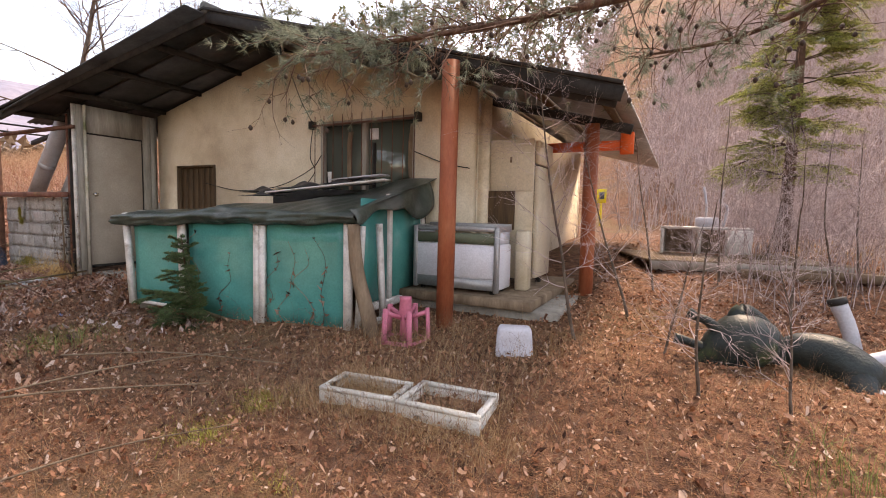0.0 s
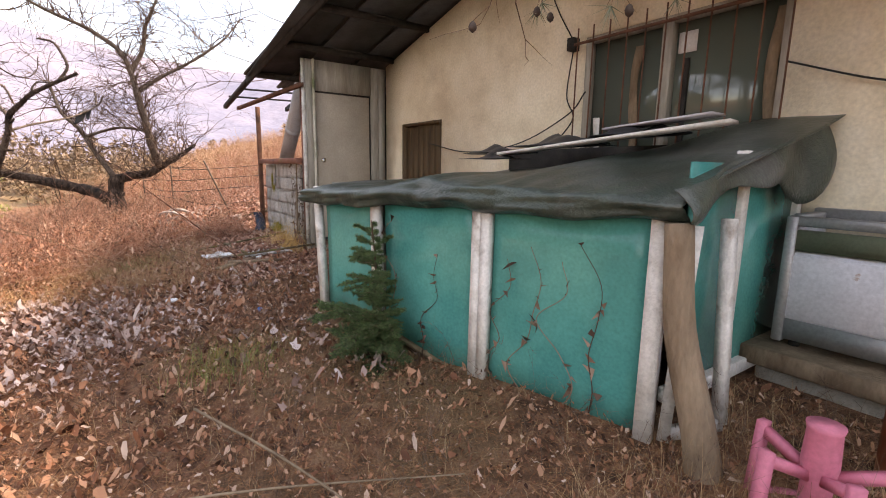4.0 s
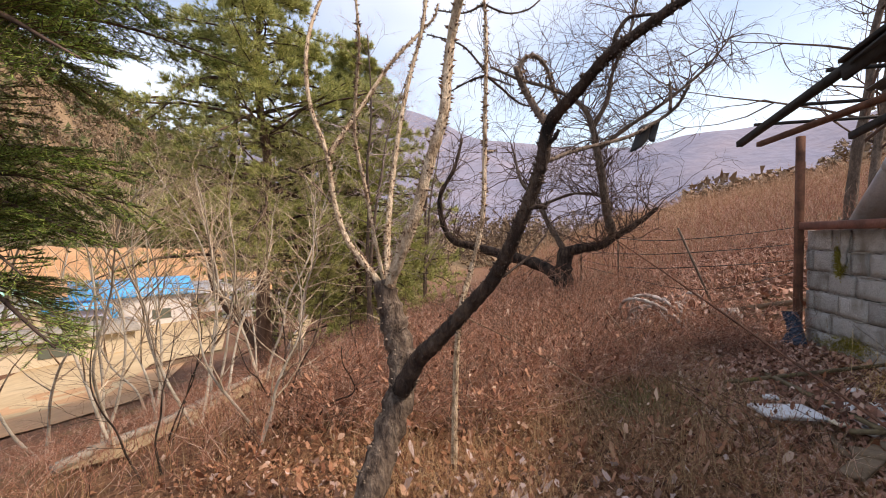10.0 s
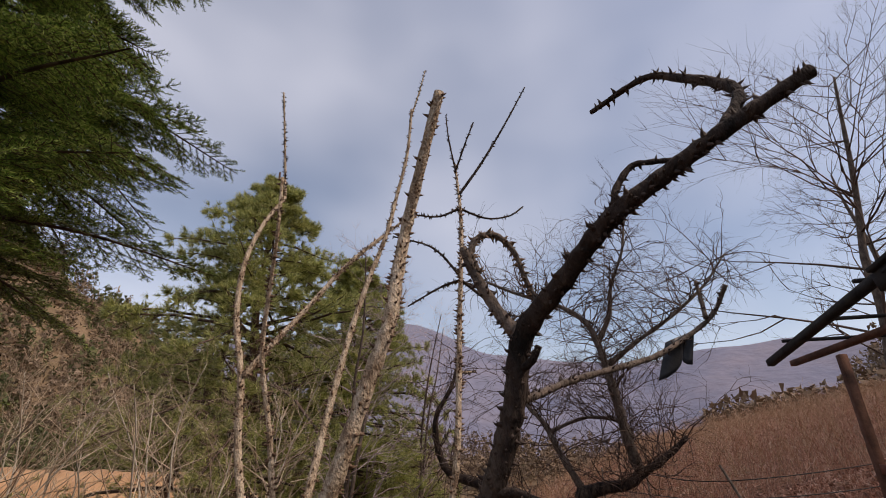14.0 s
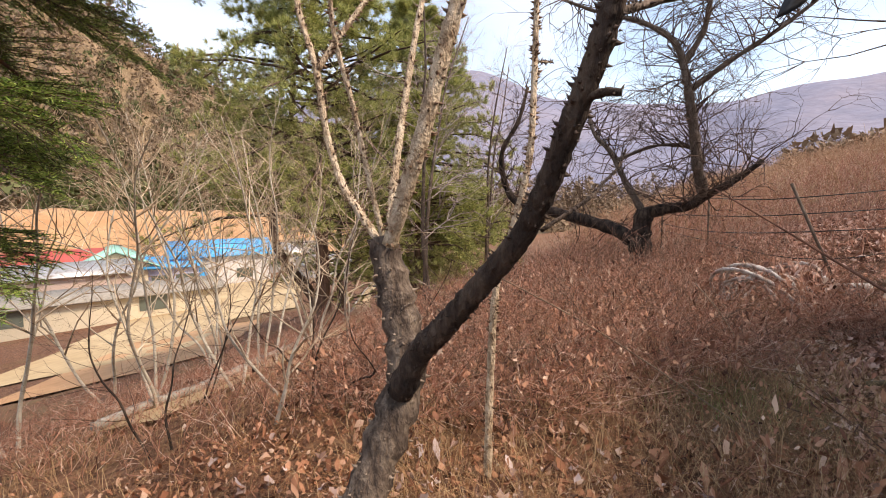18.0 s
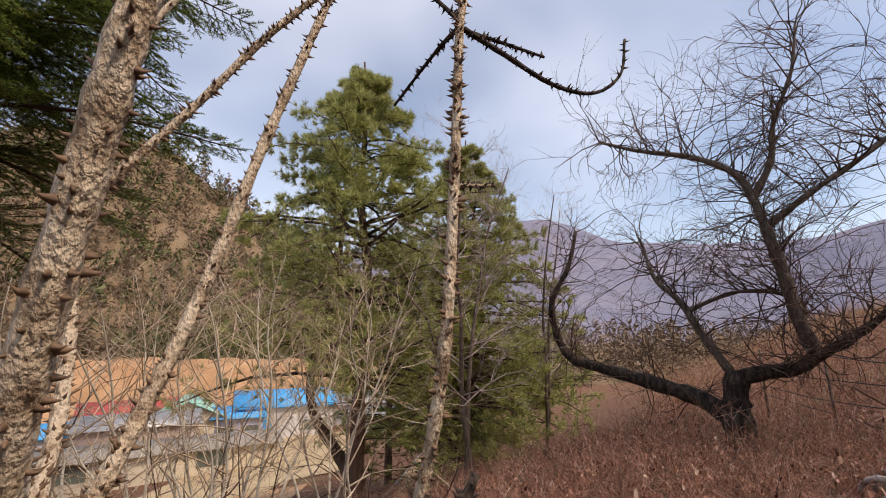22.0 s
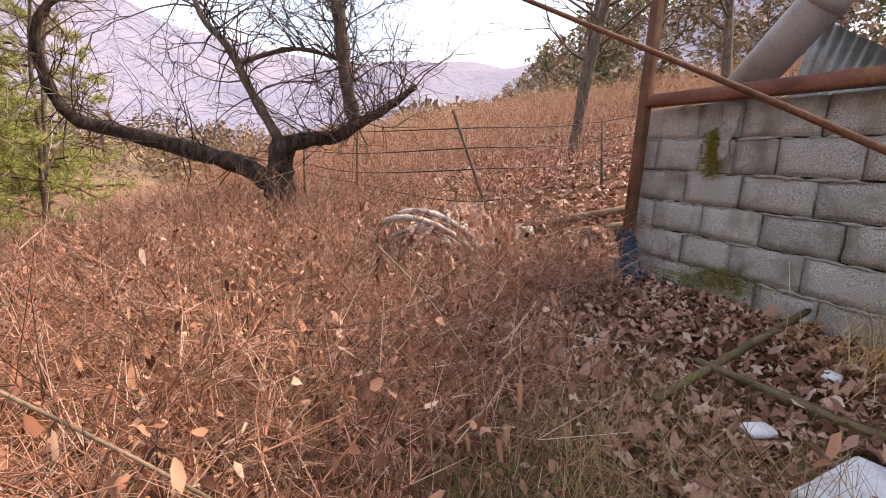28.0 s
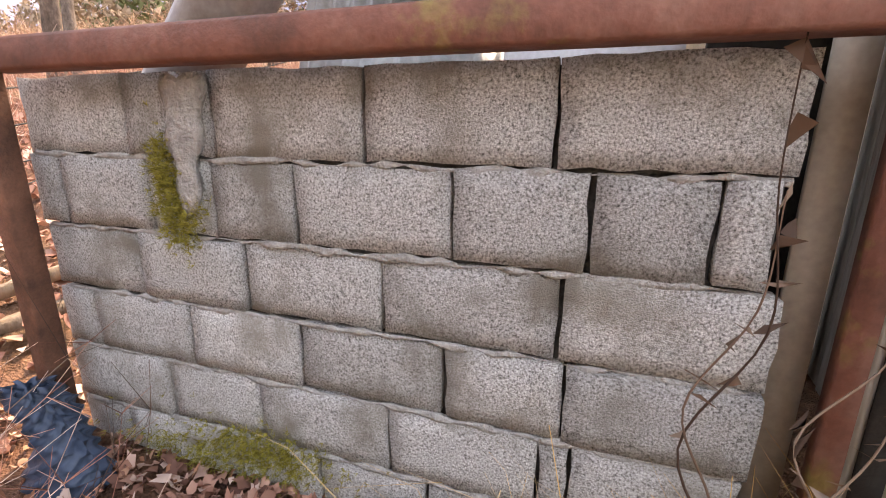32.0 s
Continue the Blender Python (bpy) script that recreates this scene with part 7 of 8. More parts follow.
# the fir beside the path
fir("fir_tree", -5.55, -4.75, 9.0, 11, "dark green fir with drooping fan branches close to the path", boughs=((-5.07, -2.6, 1.45), (-4.95, -2.75, 1.3), (-4.6, -2.55, 0.9), (-5.2, -2.75, 1.62), (-4.8, -2.95, 1.15)), start=0.36)
# pine over the yard and the tree by the deck
fir("fir_tree", 3.35, 8.3, 7.5, 14, "young fir with yellow-green flat boughs and a mossy trunk", start=0.22, reach=0.2, needles="fir_light", wide=2.4, clear=False, gap=0.42)


def overhanging_pine():
    h = thing("pine_tree", (7.2, 2.6, 0.2), "leaning pine with coned grey-green boughs over the roof and added unseen shading boughs", "tree")
    r = np.random.default_rng(21)
    limb("trunk", [(7.3, 2.5, -0.1), (7.1, 2.6, 1.5), (6.8, 2.7, 3.2), (6.5, 2.8, 5.0)], 0.17, 0.1, "bark_pine", h, 12, 6)
    st, cs, ds, cones = Sticks(), [], [], []
    boughs = [
        [(6.8, 2.7, 3.1), (4.5, 2.7, 3.3), (3.0, 2.5, 3.0), (1.6, 2.2, 2.9), (0.4, 1.95, 2.75), (-0.6, 1.75, 2.68), (-1.5, 1.6, 2.62)],
        [(6.7, 2.75, 3.6), (4.4, 2.75, 3.7), (3.0, 2.9, 3.5), (1.8, 2.8, 3.25), (0.7, 2.5, 3.0), (-0.2, 2.2, 2.9)],
        [(6.8, 2.7, 3.4), (4.5, 3.0, 3.6), (3.3, 3.2, 3.3), (2.2, 3.4, 2.9), (1.3, 3.2, 2.75)],
        # next two high boughs are unseen, added to dapple the yard with shade
        [(6.5, 2.8, 4.9), (4.5, 3.2, 6.0), (2.5, 3.5, 6.5), (0.8, 3.6, 6.7), (-0.6, 3.5, 6.8)],
        [(6.5, 2.8, 4.8), (5.2, 1.9, 6.4), (3.4, 1.5, 7.0), (1.8, 1.3, 7.2)],
        [(6.6, 2.75, 4.4), (4.4, 2.75, 4.3), (3.2, 2.2, 4.0), (2.0, 1.7, 3.8), (1.0, 1.5, 3.5)],
    ]
    for k, pts in enumerate(boughs):
        ob, p, rad = limb("bough", pts, 0.055, 0.012, "bark_pine", h, 8, 8, 0.08, k)
        for i in range(20, len(p)):
            for _ in range(3):
                d = unit(np.gradient(p, axis=0)[i] / 0.15 + r.normal(0, 0.9, 3) + np.array((0, 0, 0.1)))
                sprig(st, r, p[i], d, r.uniform(0.25, 0.6), 0.009, 2, 0.8, 0.05, 0.35, (2, 3), 0.6, 4)
    a, b = np.array(st.a), np.array(st.b)
    thin = np.array(st.s) < 0.0032
    for e, q in zip(b[thin], a[thin]):
        # thicker needles above 4.6 m make the added unseen boughs block more sun
        grey = e[0] < -0.35 and e[2] > 2.5 and r.random() < 0.7 or r.random() < (0.9 if e[2] > 4.6 else 0.16)
        if grey:
            cs.append(e), ds.append(unit(e - q))
        elif r.random() < 0.03:
            cones.append(e)
    link("twig_mass", st.mesh("twig_mass"), "twig", h, "tangle of bare grey twigs", "stuff")
    v, f = needle_fans(np.array(cs), np.array(ds), 0.11, 20, r, 0.0022)
    link("needle_mass", fast_mesh("needle_mass", v, f), "pine_grey", h, kind="stuff")
    bb = Build()
    for c in cones[:140]:
        bb.lathe(c - np.array((0, 0, 0.05)), [(0.004, 0), (0.017, 0.012), (0.02, 0.025), (0.013, 0.042), (0.003, 0.05)], 6)
    part("cone_mass", bb, "thorn_dark", h, "small dark cones", kind="stuff")
    return h


overhanging_pine()

# bare saplings and brush
LAB = "thin bare sapling with fine brown twigs rising from dead leaves"
for k, (x, y, hgt) in enumerate(((1.0, 2.35, 2.6), (1.35, 3.1, 2.2), (1.9, 1.6, 1.5), (2.35, 1.45, 1.1), (1.65, 2.2, 1.3), (2.7, 3.6, 1.9), (1.5, 4.4, 2.4), (3.2, 4.2, 2.2), (2.2, 5.0, 2.6), (3.6, 5.3, 2.4), (2.9, 6.9, 2.8), (4.4, 6.2, 3.0))):
    bare_tree("sapling", x, y, hgt, 40 + k, "bark_grey", LAB, 0.6, 1, rad=0.006 + 0.004 * hgt, depth=3, twig="twig_brown")
LAB2 = "pale grey bare sapling clump on the slope below the yard"
for k, (x, y, hgt, n) in enumerate(((-7.6, -4.3, 3.4, 2), (-8.6, -4.9, 4.0, 3), (-9.2, -6.3, 4.4, 3), (-11.0, -5.9, 4.2, 2), (-7.9, -5.9, 4.2, 2), (-9.9, -5.0, 4.6, 2), (-8.4, -7.4, 5.0, 2), (-10.6, -7.6, 5.2, 2), (-6.6, -6.2, 4.4, 2), (-6.9, -3.2, 1.9, 1), (-6.2, -2.75, 1.7, 1), (-7.2, -5.1, 3.6, 2), (-9.6, -4.1, 3.6, 2))):
    bare_tree("sapling", x, y, hgt, 70 + k, "bark_pale", LAB2, 0.8, n, rad=0.011 + 0.0024 * hgt, depth=4, kids=(1, 3), twig="twig_pale", lean=0.3, rise=1.1, few=0.42, crook=0.17, stout=0.8)
for k, (x, y, hgt) in enumerate(((-6.5, -2.7, 1.7), (-7.3, -3.1, 1.9), (-5.9, -3.3, 1.5), (-8.0, -2.5, 1.3), (-6.9, -4.2, 2.2))):
    bare_tree("shrub", x, y, hgt, 170 + k, "bark_dark", "bare dark shrub with crooked thin stems on the slope edge", 0.85, 2, rad=0.009, depth=3, kids=(2, 3), twig="twig_dark", lean=0.35, rise=0.5, few=0.5, crook=0.2)
bare_tree("sapling", -12.6, -4.1, 7.0, 90, "bark_grey", "tall thin brown tree with twiggy crown on the slope", 0.4, 2, depth=3, twig="twig_brown", rad=0.05)
bare_tree("sapling", -16.5, -3.9, 7.2, 91, "bark_grey", "tall thin brown tree with twiggy crown on the slope", 0.4, 2, depth=3, twig="twig_brown", rad=0.05)
for k, (x, y, hgt) in enumerate(((-15.5, 7.0, 7.5), (-13.5, 9.5, 8.0), (-19, 12, 8.5), (-11.0, 11.5, 7.0))):
    bare_tree("field_tree", x, y, hgt, 100 + k, "bark_grey", "bare spreading tree at the field edge", 0.62, 1, depth=4, kids=(2, 4), twig="twig_dark", rad=0.11)


bare_tree("field_tree", -13.4, 5.2, 8.6, 120, "bark_grey", "bare tree with wide layered fine twigs behind the shed", 0.95, 1, depth=4, kids=(3, 5), twig="twig_dark", rad=0.11, lean=0.15, rise=0.5, few=0.75, crook=0.1)


def young_cedar():
    r = np.random.default_rng(33)
    x, y = -2.5, 1.19
    z = float(ground_z(x, y))
    h = thing("young_cedar", (x, y, z), "small young conifer growing against the turquoise panels", "conifer")
    ob, q, rr = limb("trunk", [(x + 0.03, y, z - 0.05), (x + 0.01, y, z + 0.35), (x - 0.02, y - 0.01, z + 0.62), (x - 0.05, y - 0.02, z + 0.9)], 0.014, 0.003, "bark_pine", h, 7)
    st, cs, ds = Sticks(), [], []

    def shoot(p, d, L, depth):
        n = max(3, int(L / 0.02))
        for i in range(n):
            e = p + d * L / n
            st.add(p, e, 0.0028, 0.002)
            cs.extend((e, (p + e) / 2)), ds.extend((d, d))
            if depth and i > 0:
                for sg in (-1, 1):
                    if r.random() < 0.9:
                        side = unit(np.cross(d, (0, 0, 1))) * sg
                        shoot(e, unit(d * 0.8 + side * 0.8 + np.array((0, 0, r.uniform(-0.2, 0.1)))), L * (0.5 - 0.35 * i / n) * r.uniform(0.6, 1.1), depth - 1)
            d = unit(d + r.normal(0, 0.06, 3) + np.array((0, 0, -0.03)))
            p = e

    for k in range(76):
        t = 0.05 + 0.93 * (k + 0.5) / 76
        L = (0.3 * (1 - t) ** 0.9 + 0.05) * r.uniform(0.5, 1.2) * (1.1 if t < 0.3 else 1.15)
        a = r.uniform(0, 2 * np.pi)
        d = np.array((math.cos(a), math.sin(a) * 0.75, r.uniform(-0.1, 0.6)))
        if d[1] > 0.35:
            L *= 0.35
        if d[0] < 0 and t < 0.3:
            L *= 1.25
        shoot(q[int(t * (len(q) - 1))].copy(), unit(d), L, 1)
    link("branch_mass", st.mesh("branch_mass"), "twig", h, kind="stuff")
    v, f = needle_fans(np.array(cs), np.array(ds), 0.027, 12, r, 0.0015)
    link("needle_mass", fast_mesh("needle_mass", v, f), "cedar_green", h, kind="stuff")


young_cedar()

# ---- ground cover ----
def blocked(x, y):
    """Where buildings and slabs stand."""
    a = (y > 3.1) & (x > -6.1) & (x < -0.3)
    b = (x > -3.4) & (x < -0.9) & (y > 1.12 + (x + 3.34) * 0.247 + 0.02) & (y < 3.2)
    c = (x > -8.66) & (x < -6.0) & (y > 2.04) & (y < 4.4)
    d = (x > -1.0) & (x < 0.5) & (y > 2.6) & (y < 4.7)
    return a | b | c | d


def leaves(name, x, y, size, material, label, lobed=False, lift=0.012, tilt=0.35, seed=1, curl=0.3, boards=False):
    """Loose dead leaves lying on the ground: folded ovals or five-lobed leaves."""
    r = np.random.default_rng(seed)
    keep = ~blocked(x, y) & ~((x > -6.85) & (x < -6.1) & (y > 0.85) & (y < 1.95) & (r.random(len(x)) < (0.0 if boards else 0.8)))
    x, y = x[keep], y[keep]
    n = len(x)
    z = ground_z(x, y) + lift * r.uniform(0.3, 2.2, n)
    if lobed:
        a = np.linspace(0, 2 * np.pi, 11)[:-1] + np.pi / 2
        rad = np.array([1.0, 0.62, 0.9, 0.6, 0.68, 0.5, 0.68, 0.6, 0.9, 0.62])
        base = np.stack([np.cos(a) * rad, np.sin(a) * rad, 0.22 * rad**2], -1)
        base = np.vstack([[(0, -0.08, 0)], base])
        faces = np.array([[0, i + 1, (i + 1) % 10 + 1] for i in range(10)])
    else:
        base = np.array([(0, -1, 0.1), (0.42, -0.35, 0.3), (0.36, 0.4, 0.28), (0, 1, 0.12), (-0.36, 0.4, 0.25), (-0.42, -0.35, 0.3), (0, -0.3, 0), (0, 0.4, 0)])
        faces = np.array([[0, 1, 6], [1, 2, 7], [1, 7, 6], [2, 3, 7], [3, 4, 7], [4, 5, 6], [4, 6, 7], [5, 0, 6]])
    s = size * r.uniform(0.55, 1.3, n)
    rot = r.uniform(0, 2 * np.pi, n)
    tx, ty = r.normal(0, tilt, n), r.normal(0, tilt, n)
    cu = r.normal(curl, 0.5, n)
    b = np.repeat(base[None], n, 0) * s[:, None, None]
    b[:, :, 2] = b[:, :, 2] * cu[:, None] + r.normal(0, 0.26, b.shape[:2]) * s[:, None]
    b[:, :, :2] *= r.uniform(0.62, 1.2, (n, len(base), 1))
    b[:, :, 0] *= r.uniform(0.7, 1.6, (n, 1))
    c, d = np.cos(rot), np.sin(rot)
    X = b[:, :, 0] * c[:, None] - b[:, :, 1] * d[:, None]
    Y = b[:, :, 0] * d[:, None] + b[:, :, 1] * c[:, None]
    Z = b[:, :, 2] + X * tx[:, None] + Y * ty[:, None]
    Z = Z - np.minimum(Z.min(1, keepdims=True) + 0.006, 0) * 0.8
    v = np.stack([X + x[:, None], Y + y[:, None], Z + z[:, None]], -1).reshape(-1, 3)
    f = (faces[None] + np.arange(n)[:, None, None] * len(base)).reshape(-1, 3)
    return tagged(link(name, fast_mesh(name, v, f), material), label, "leaf litter", kind="stuff")


def blades(name, x, y, length, width, material, label, lean=0.5, droop=0.35, seed=1, category="grass", flat=False):
    """Bent dry blades: three-piece strips."""
    r = np.random.default_rng(seed)
    keep = ~blocked(x, y)
    x, y = x[keep], y[keep]
    n = len(x)
    z = ground_z(x, y)
    a = r.uniform(0, 2 * np.pi, n)
    L = length * r.uniform(0.4, 1.3, n)
    d = np.stack([np.cos(a), np.sin(a)], -1)
    s = np.stack([-np.sin(a), np.cos(a), 0 * a], -1) * (width * r.uniform(0.6, 1.2, n))[:, None]
    up = np.clip(r.normal(1, 0.3, n), 0.3, 1.6)[:, None]
    out = np.abs(r.normal(lean, lean * 0.6, n))[:, None]
    if flat:
        up, out = up * 0.06, np.ones((n, 1))
    p, rows = np.stack([x, y, z + (0.008 if flat else -0.01)], -1), []
    for k in range(4):
        w = s * (1 - k / 3.3)
        rows += [p - w, p + w]
        step = np.concatenate([d * out, up], 1)
        step /= np.linalg.norm(step, axis=1, keepdims=True)
        p = p + step * (L / 3)[:, None]
        up, out = up - droop * r.uniform(0.3, 1.3, (n, 1)) * (0 if flat else 1), out + 0.12
    v = np.stack(rows, 1).reshape(-1, 3)
    f = np.array([[0, 1, 3, 2], [2, 3, 5, 4], [4, 5, 7, 6]])
    f = (f[None] + np.arange(n)[:, None, None] * 8).reshape(-1, 4)
    return tagged(link(name, fast_mesh(name, v, f), material), label, category, kind="stuff")


def scatter(n, x0, x1, y0, y1, seed, patch=0.0, scale=1.3):
    r = np.random.default_rng(seed)
    x, y = r.uniform(x0, x1, n), r.uniform(y0, y1, n)
    if patch:
        keep = bumps(x, y, scale, seed) * 0.6 + r.uniform(-1, 1, n) * 0.6 > patch - 0.5
        x, y = x[keep], y[keep]
    return x, y


def stems(name, x, y, height, rad, material, label, twigs=3, lean=0.2, seed=1, bend=0.25, category="brush"):
    """Upright dead weed stems, each with a few side twigs."""
    r = np.random.default_rng(seed)
    keep = ~blocked(x, y)
    x, y = x[keep], y[keep]
    n = len(x)
    p = np.stack([x, y, ground_z(x, y) - 0.02], -1)
    d = np.stack([r.normal(0, lean, n), r.normal(0, lean, n), np.ones(n)], -1)
    H = height * r.uniform(0.35, 1.2, n)
    A, B, R, S = [], [], [], []
    k = 4
    for i in range(k):
        d = d / np.linalg.norm(d, axis=1, keepdims=True)
        q = p + d * (H / k)[:, None]
        A.append(p), B.append(q), R.append(np.full(n, rad * (1 - 0.8 * i / k))), S.append(np.full(n, rad * (1 - 0.8 * (i + 1) / k)))
        if i:
            for _ in range(twigs):
                e = d * 0.6 + r.normal(0, 0.55, (n, 3))
                m = r.random(n) < 0.75
                tip = q + e * (H * r.uniform(0.08, 0.3, n))[:, None]
                A.append(q[m]), B.append(tip[m]), R.append(np.full(m.sum(), rad * 0.45)), S.append(np.full(m.sum(), rad * 0.2))
        d = d + r.normal(0, bend, (n, 3)) * np.array((1, 1, 0.3))
        p = q
    v, f = prisms(np.concatenate(A), np.concatenate(B), np.concatenate(R), np.concatenate(S))
    return tagged(link(name, fast_mesh(name, v, f), material), label, category, kind="stuff")


# litter over the yard
x, y = scatter(64000, -9.0, 4.2, -3.2, 4.2, 1)
leaves("leaf_litter", x, y, 0.0145, "leaf", "thick litter of small dry brown leaf scraps over the yard", seed=2, tilt=0.55)
x, y = scatter(9000, -6.4, -2.0, -3.0, 2.5, 3, 0.4, 0.9)
leaves("leaf_litter", x, y, 0.028, "leaf", "scattered larger dry brown leaves", seed=4, tilt=0.7, lift=0.022)
x, y = scatter(2200, -2.0, 4.0, -2.5, 3.0, 203, 0.5, 1.2)
leaves("leaf_litter", x, y, 0.024, "leaf", "a few curled brown leaves on the yard", seed=204, tilt=0.6, lift=0.015)
x, y = scatter(4500, -14, 7, -5.5, 8, 103)
leaves("leaf_litter", x, y, 0.026, "leaf", "scattered large dry brown leaves", seed=104, tilt=0.5)
# pale litter: skylight sheen is painted into the leaf colour
rr = np.random.default_rng(5)
c = rr.normal(0, 1, (4200, 2))
x, y = -4.5 + 0.62 * c[:, 0], -0.95 + 0.6 * c[:, 1]
keep = bumps(x, y, 3.0) + rr.uniform(-0.8, 0.8, len(x)) > -0.3
leaves("pale_leaf_litter", x[keep], y[keep], 0.026, "leaf_pale", "pale broad leaves under the thorny tree, sky sheen in their colour", lobed=True, seed=6, tilt=0.6, lift=0.025)
x, y = scatter(700, -5.6, -2.2, 0.4, 2.0, 205, 0.4, 1.2)
leaves("pale_leaf_litter", x, y, 0.03, "leaf_pale", "pale leaves near the wall, sky sheen in their colour", lobed=True, seed=206, tilt=0.6, lift=0.025)
x, y = scatter(6500, -8.5, -5.0, 0.4, 2.05, 7)
leaves("maple_litter", x, y, 0.025, "leaf_red", "orange-brown maple leaves by the block wall", lobed=True, seed=8, tilt=0.45)
r_ = np.random.default_rng(431)
for k, (x, y, n) in enumerate(((-0.53, -0.08, 420), (-0.53, 0.32, 360), (0.2, -0.2, 120))):
    blades("moss_tuft", x + 0.055 * r_.normal(0, 1, n), y + 0.04 * r_.normal(0, 1, n), 0.06, 0.0016, "moss_bright", "bright yellow-green moss tuft among the leaves", seed=440 + k, lean=0.5, droop=0.3, category="moss")
r_ = np.random.default_rng(401)
a_ = r_.normal(0, 1, (330, 2))
leaves("maple_litter", -6.44 + a_[:, 0] * 0.11, 1.45 + a_[:, 1] * 0.14, 0.028, "leaf_red", "dead leaves and straw lying on the styrofoam board", lobed=True, seed=402, tilt=0.5, lift=0.06, boards=True)
leaves("maple_litter", -6.5 + a_[:110, 1] * 0.2, 1.12 + a_[:110, 0] * 0.06, 0.03, "leaf_red", "dead leaves heaped along the lath", lobed=True, seed=403, tilt=0.5, lift=0.06, boards=True)
x, y = scatter(9000, -16, -8.8, 1.2, 8, 9)
leaves("leaf_bank", x, y, 0.05, "leaf_red", "reddish leaves covering the bank behind the fence", seed=10)
x, y = scatter(6000, 0.6, 6.5, 2.5, 9, 11)
leaves("leaf_litter", x, y, 0.024, "leaf", "sunlit brown leaves beside the porch and deck", seed=12)
x, y = scatter(80000, -6.4, 4.2, -2.8, 3.0, 13)
blades("needle_litter", x, y, 0.1, 0.001, "needle_litter", "fallen orange-brown pine needles", seed=14, flat=True, category="needle litter")
x, y = scatter(38000, -3.2, 4.2, -2.6, 3.2, 15, 0.3, 1.6)
blades("dry_grass", x, y, 0.15, 0.0011, "straw", "short dry straw-coloured grass in the yard", seed=16, lean=0.75, droop=0.5)
x, y = scatter(14000, -9, -3, -5.0, -1.4, 219, 0.3, 1.3)
blades("dry_grass", x, y, 0.22, 0.0015, "straw", "dry grass on the edge of the slope", seed=220, lean=0.8, droop=0.55)
x, y = scatter(9000, -6.3, -2.6, -1.4, 2.4, 221, 0.35, 1.9)
blades("dry_grass", x, y, 0.17, 0.0012, "weed_leaf", "dark withered grass between the leaves", seed=222, lean=0.8, droop=0.5)
x, y = scatter(6000, -0.9, 1.0, 0.2, 2.3, 17, 0.35, 3.0)
blades("dry_grass", x, y, 0.24, 0.0012, "straw", "taller dry grass round the planters", seed=18, lean=0.5)
r_ = np.random.default_rng(411)
blades("dry_grass", r_.uniform(-0.22, 0.26, 900), r_.uniform(0.6, 0.8, 900), 0.26, 0.0014, "straw", "dry grass filling the planter", seed=412, lean=0.7, droop=0.6)
blades("dry_grass", r_.uniform(0.35, 0.8, 300), r_.uniform(0.62, 0.88, 300), 0.2, 0.0013, "weed_leaf", "dark withered grass in the planter", seed=413, lean=0.8, droop=0.6)
blades("dry_grass", r_.uniform(-0.5, 1.1, 1400), r_.uniform(0.35, 0.62, 1400), 0.2, 0.0013, "straw", "dry grass before the planters", seed=414, lean=0.6, droop=0.55)
x, y = scatter(20000, -9.5, -5.2, -1.8, 0.9, 19, 0.25, 1.9)
blades("dry_grass", x, y, 0.3, 0.0015, "straw", "matted dry grass and bramble beyond the thorny tree", seed=20, lean=0.8, droop=0.55)
r_ = np.random.default_rng(23)
a_ = r_.normal(0, 1, (560, 2))
blades("golden_grass", -6.76 + a_[:, 0] * 0.22, 1.84 + np.clip(a_[:, 1], -1.5, 1.0) * 0.1, 0.62, 0.0019, "straw_gold", "tuft of golden dead grass at the foot of the wall", seed=24, lean=0.9, droop=0.95)
blades("golden_grass", -6.4 + a_[:350, 1] * 0.12, 1.84 + np.clip(a_[:350, 0], -1, 0.8) * 0.08, 0.42, 0.0015, "straw_gold", "tuft of golden dead grass by the corner post", seed=25, lean=0.6, droop=0.8)
for k, (gx, gy, n) in enumerate(((-7.0, 0.25, 120), (-6.9, -0.1, 200), (-2.9, 0.35, 260), (2.5, 0.9, 300))):
    c = np.random.default_rng(60 + k).normal(0, 0.16, (n, 2))
    blades("green_grass", gx + c[:, 0], gy + c[:, 1], 0.2, 0.0018, "green_grass", "small tuft of green grass among dead leaves", seed=61 + k, lean=0.4)
for k, (gx, gy, s) in enumerate(((-0.6, -0.05, 0.1), (-0.55, 0.38, 0.09), (-3.2, 0.32, 0.16))):
    c = np.random.default_rng(80 + k).normal(0, s, (900, 2))
    blades("moss_patch", gx + c[:, 0] * 1.3, gy + c[:, 1], 0.05, 0.002, "moss", "bright yellow-green moss patch on the ground", seed=81 + k, lean=0.7, category="moss")

# brambles and dead weeds


def before_shed(x, y, clear=0.26):
    """Keeps the trodden strip before the shed free of tall weeds."""
    m = ~((x > -8.2) & (y > 0.62 + 0.25 * (x + 7.2)))
    for (ax, ay), (bx, by) in itertools.pairwise(((-5.0, -0.7), (-6.1, -0.6), (-6.7, 0.05), (-7.05, 1.15))):
        t = np.clip(((x - ax) * (bx - ax) + (y - ay) * (by - ay)) / ((bx - ax) ** 2 + (by - ay) ** 2), 0, 1)
        m &= np.hypot(x - ax - t * (bx - ax), y - ay - t * (by - ay)) > clear
    m &= (np.hypot(x + 9.2, y - 0.55) > 0.55) & (np.hypot(x + 9.7, y - 0.85) > 0.4)
    return x[m], y[m]


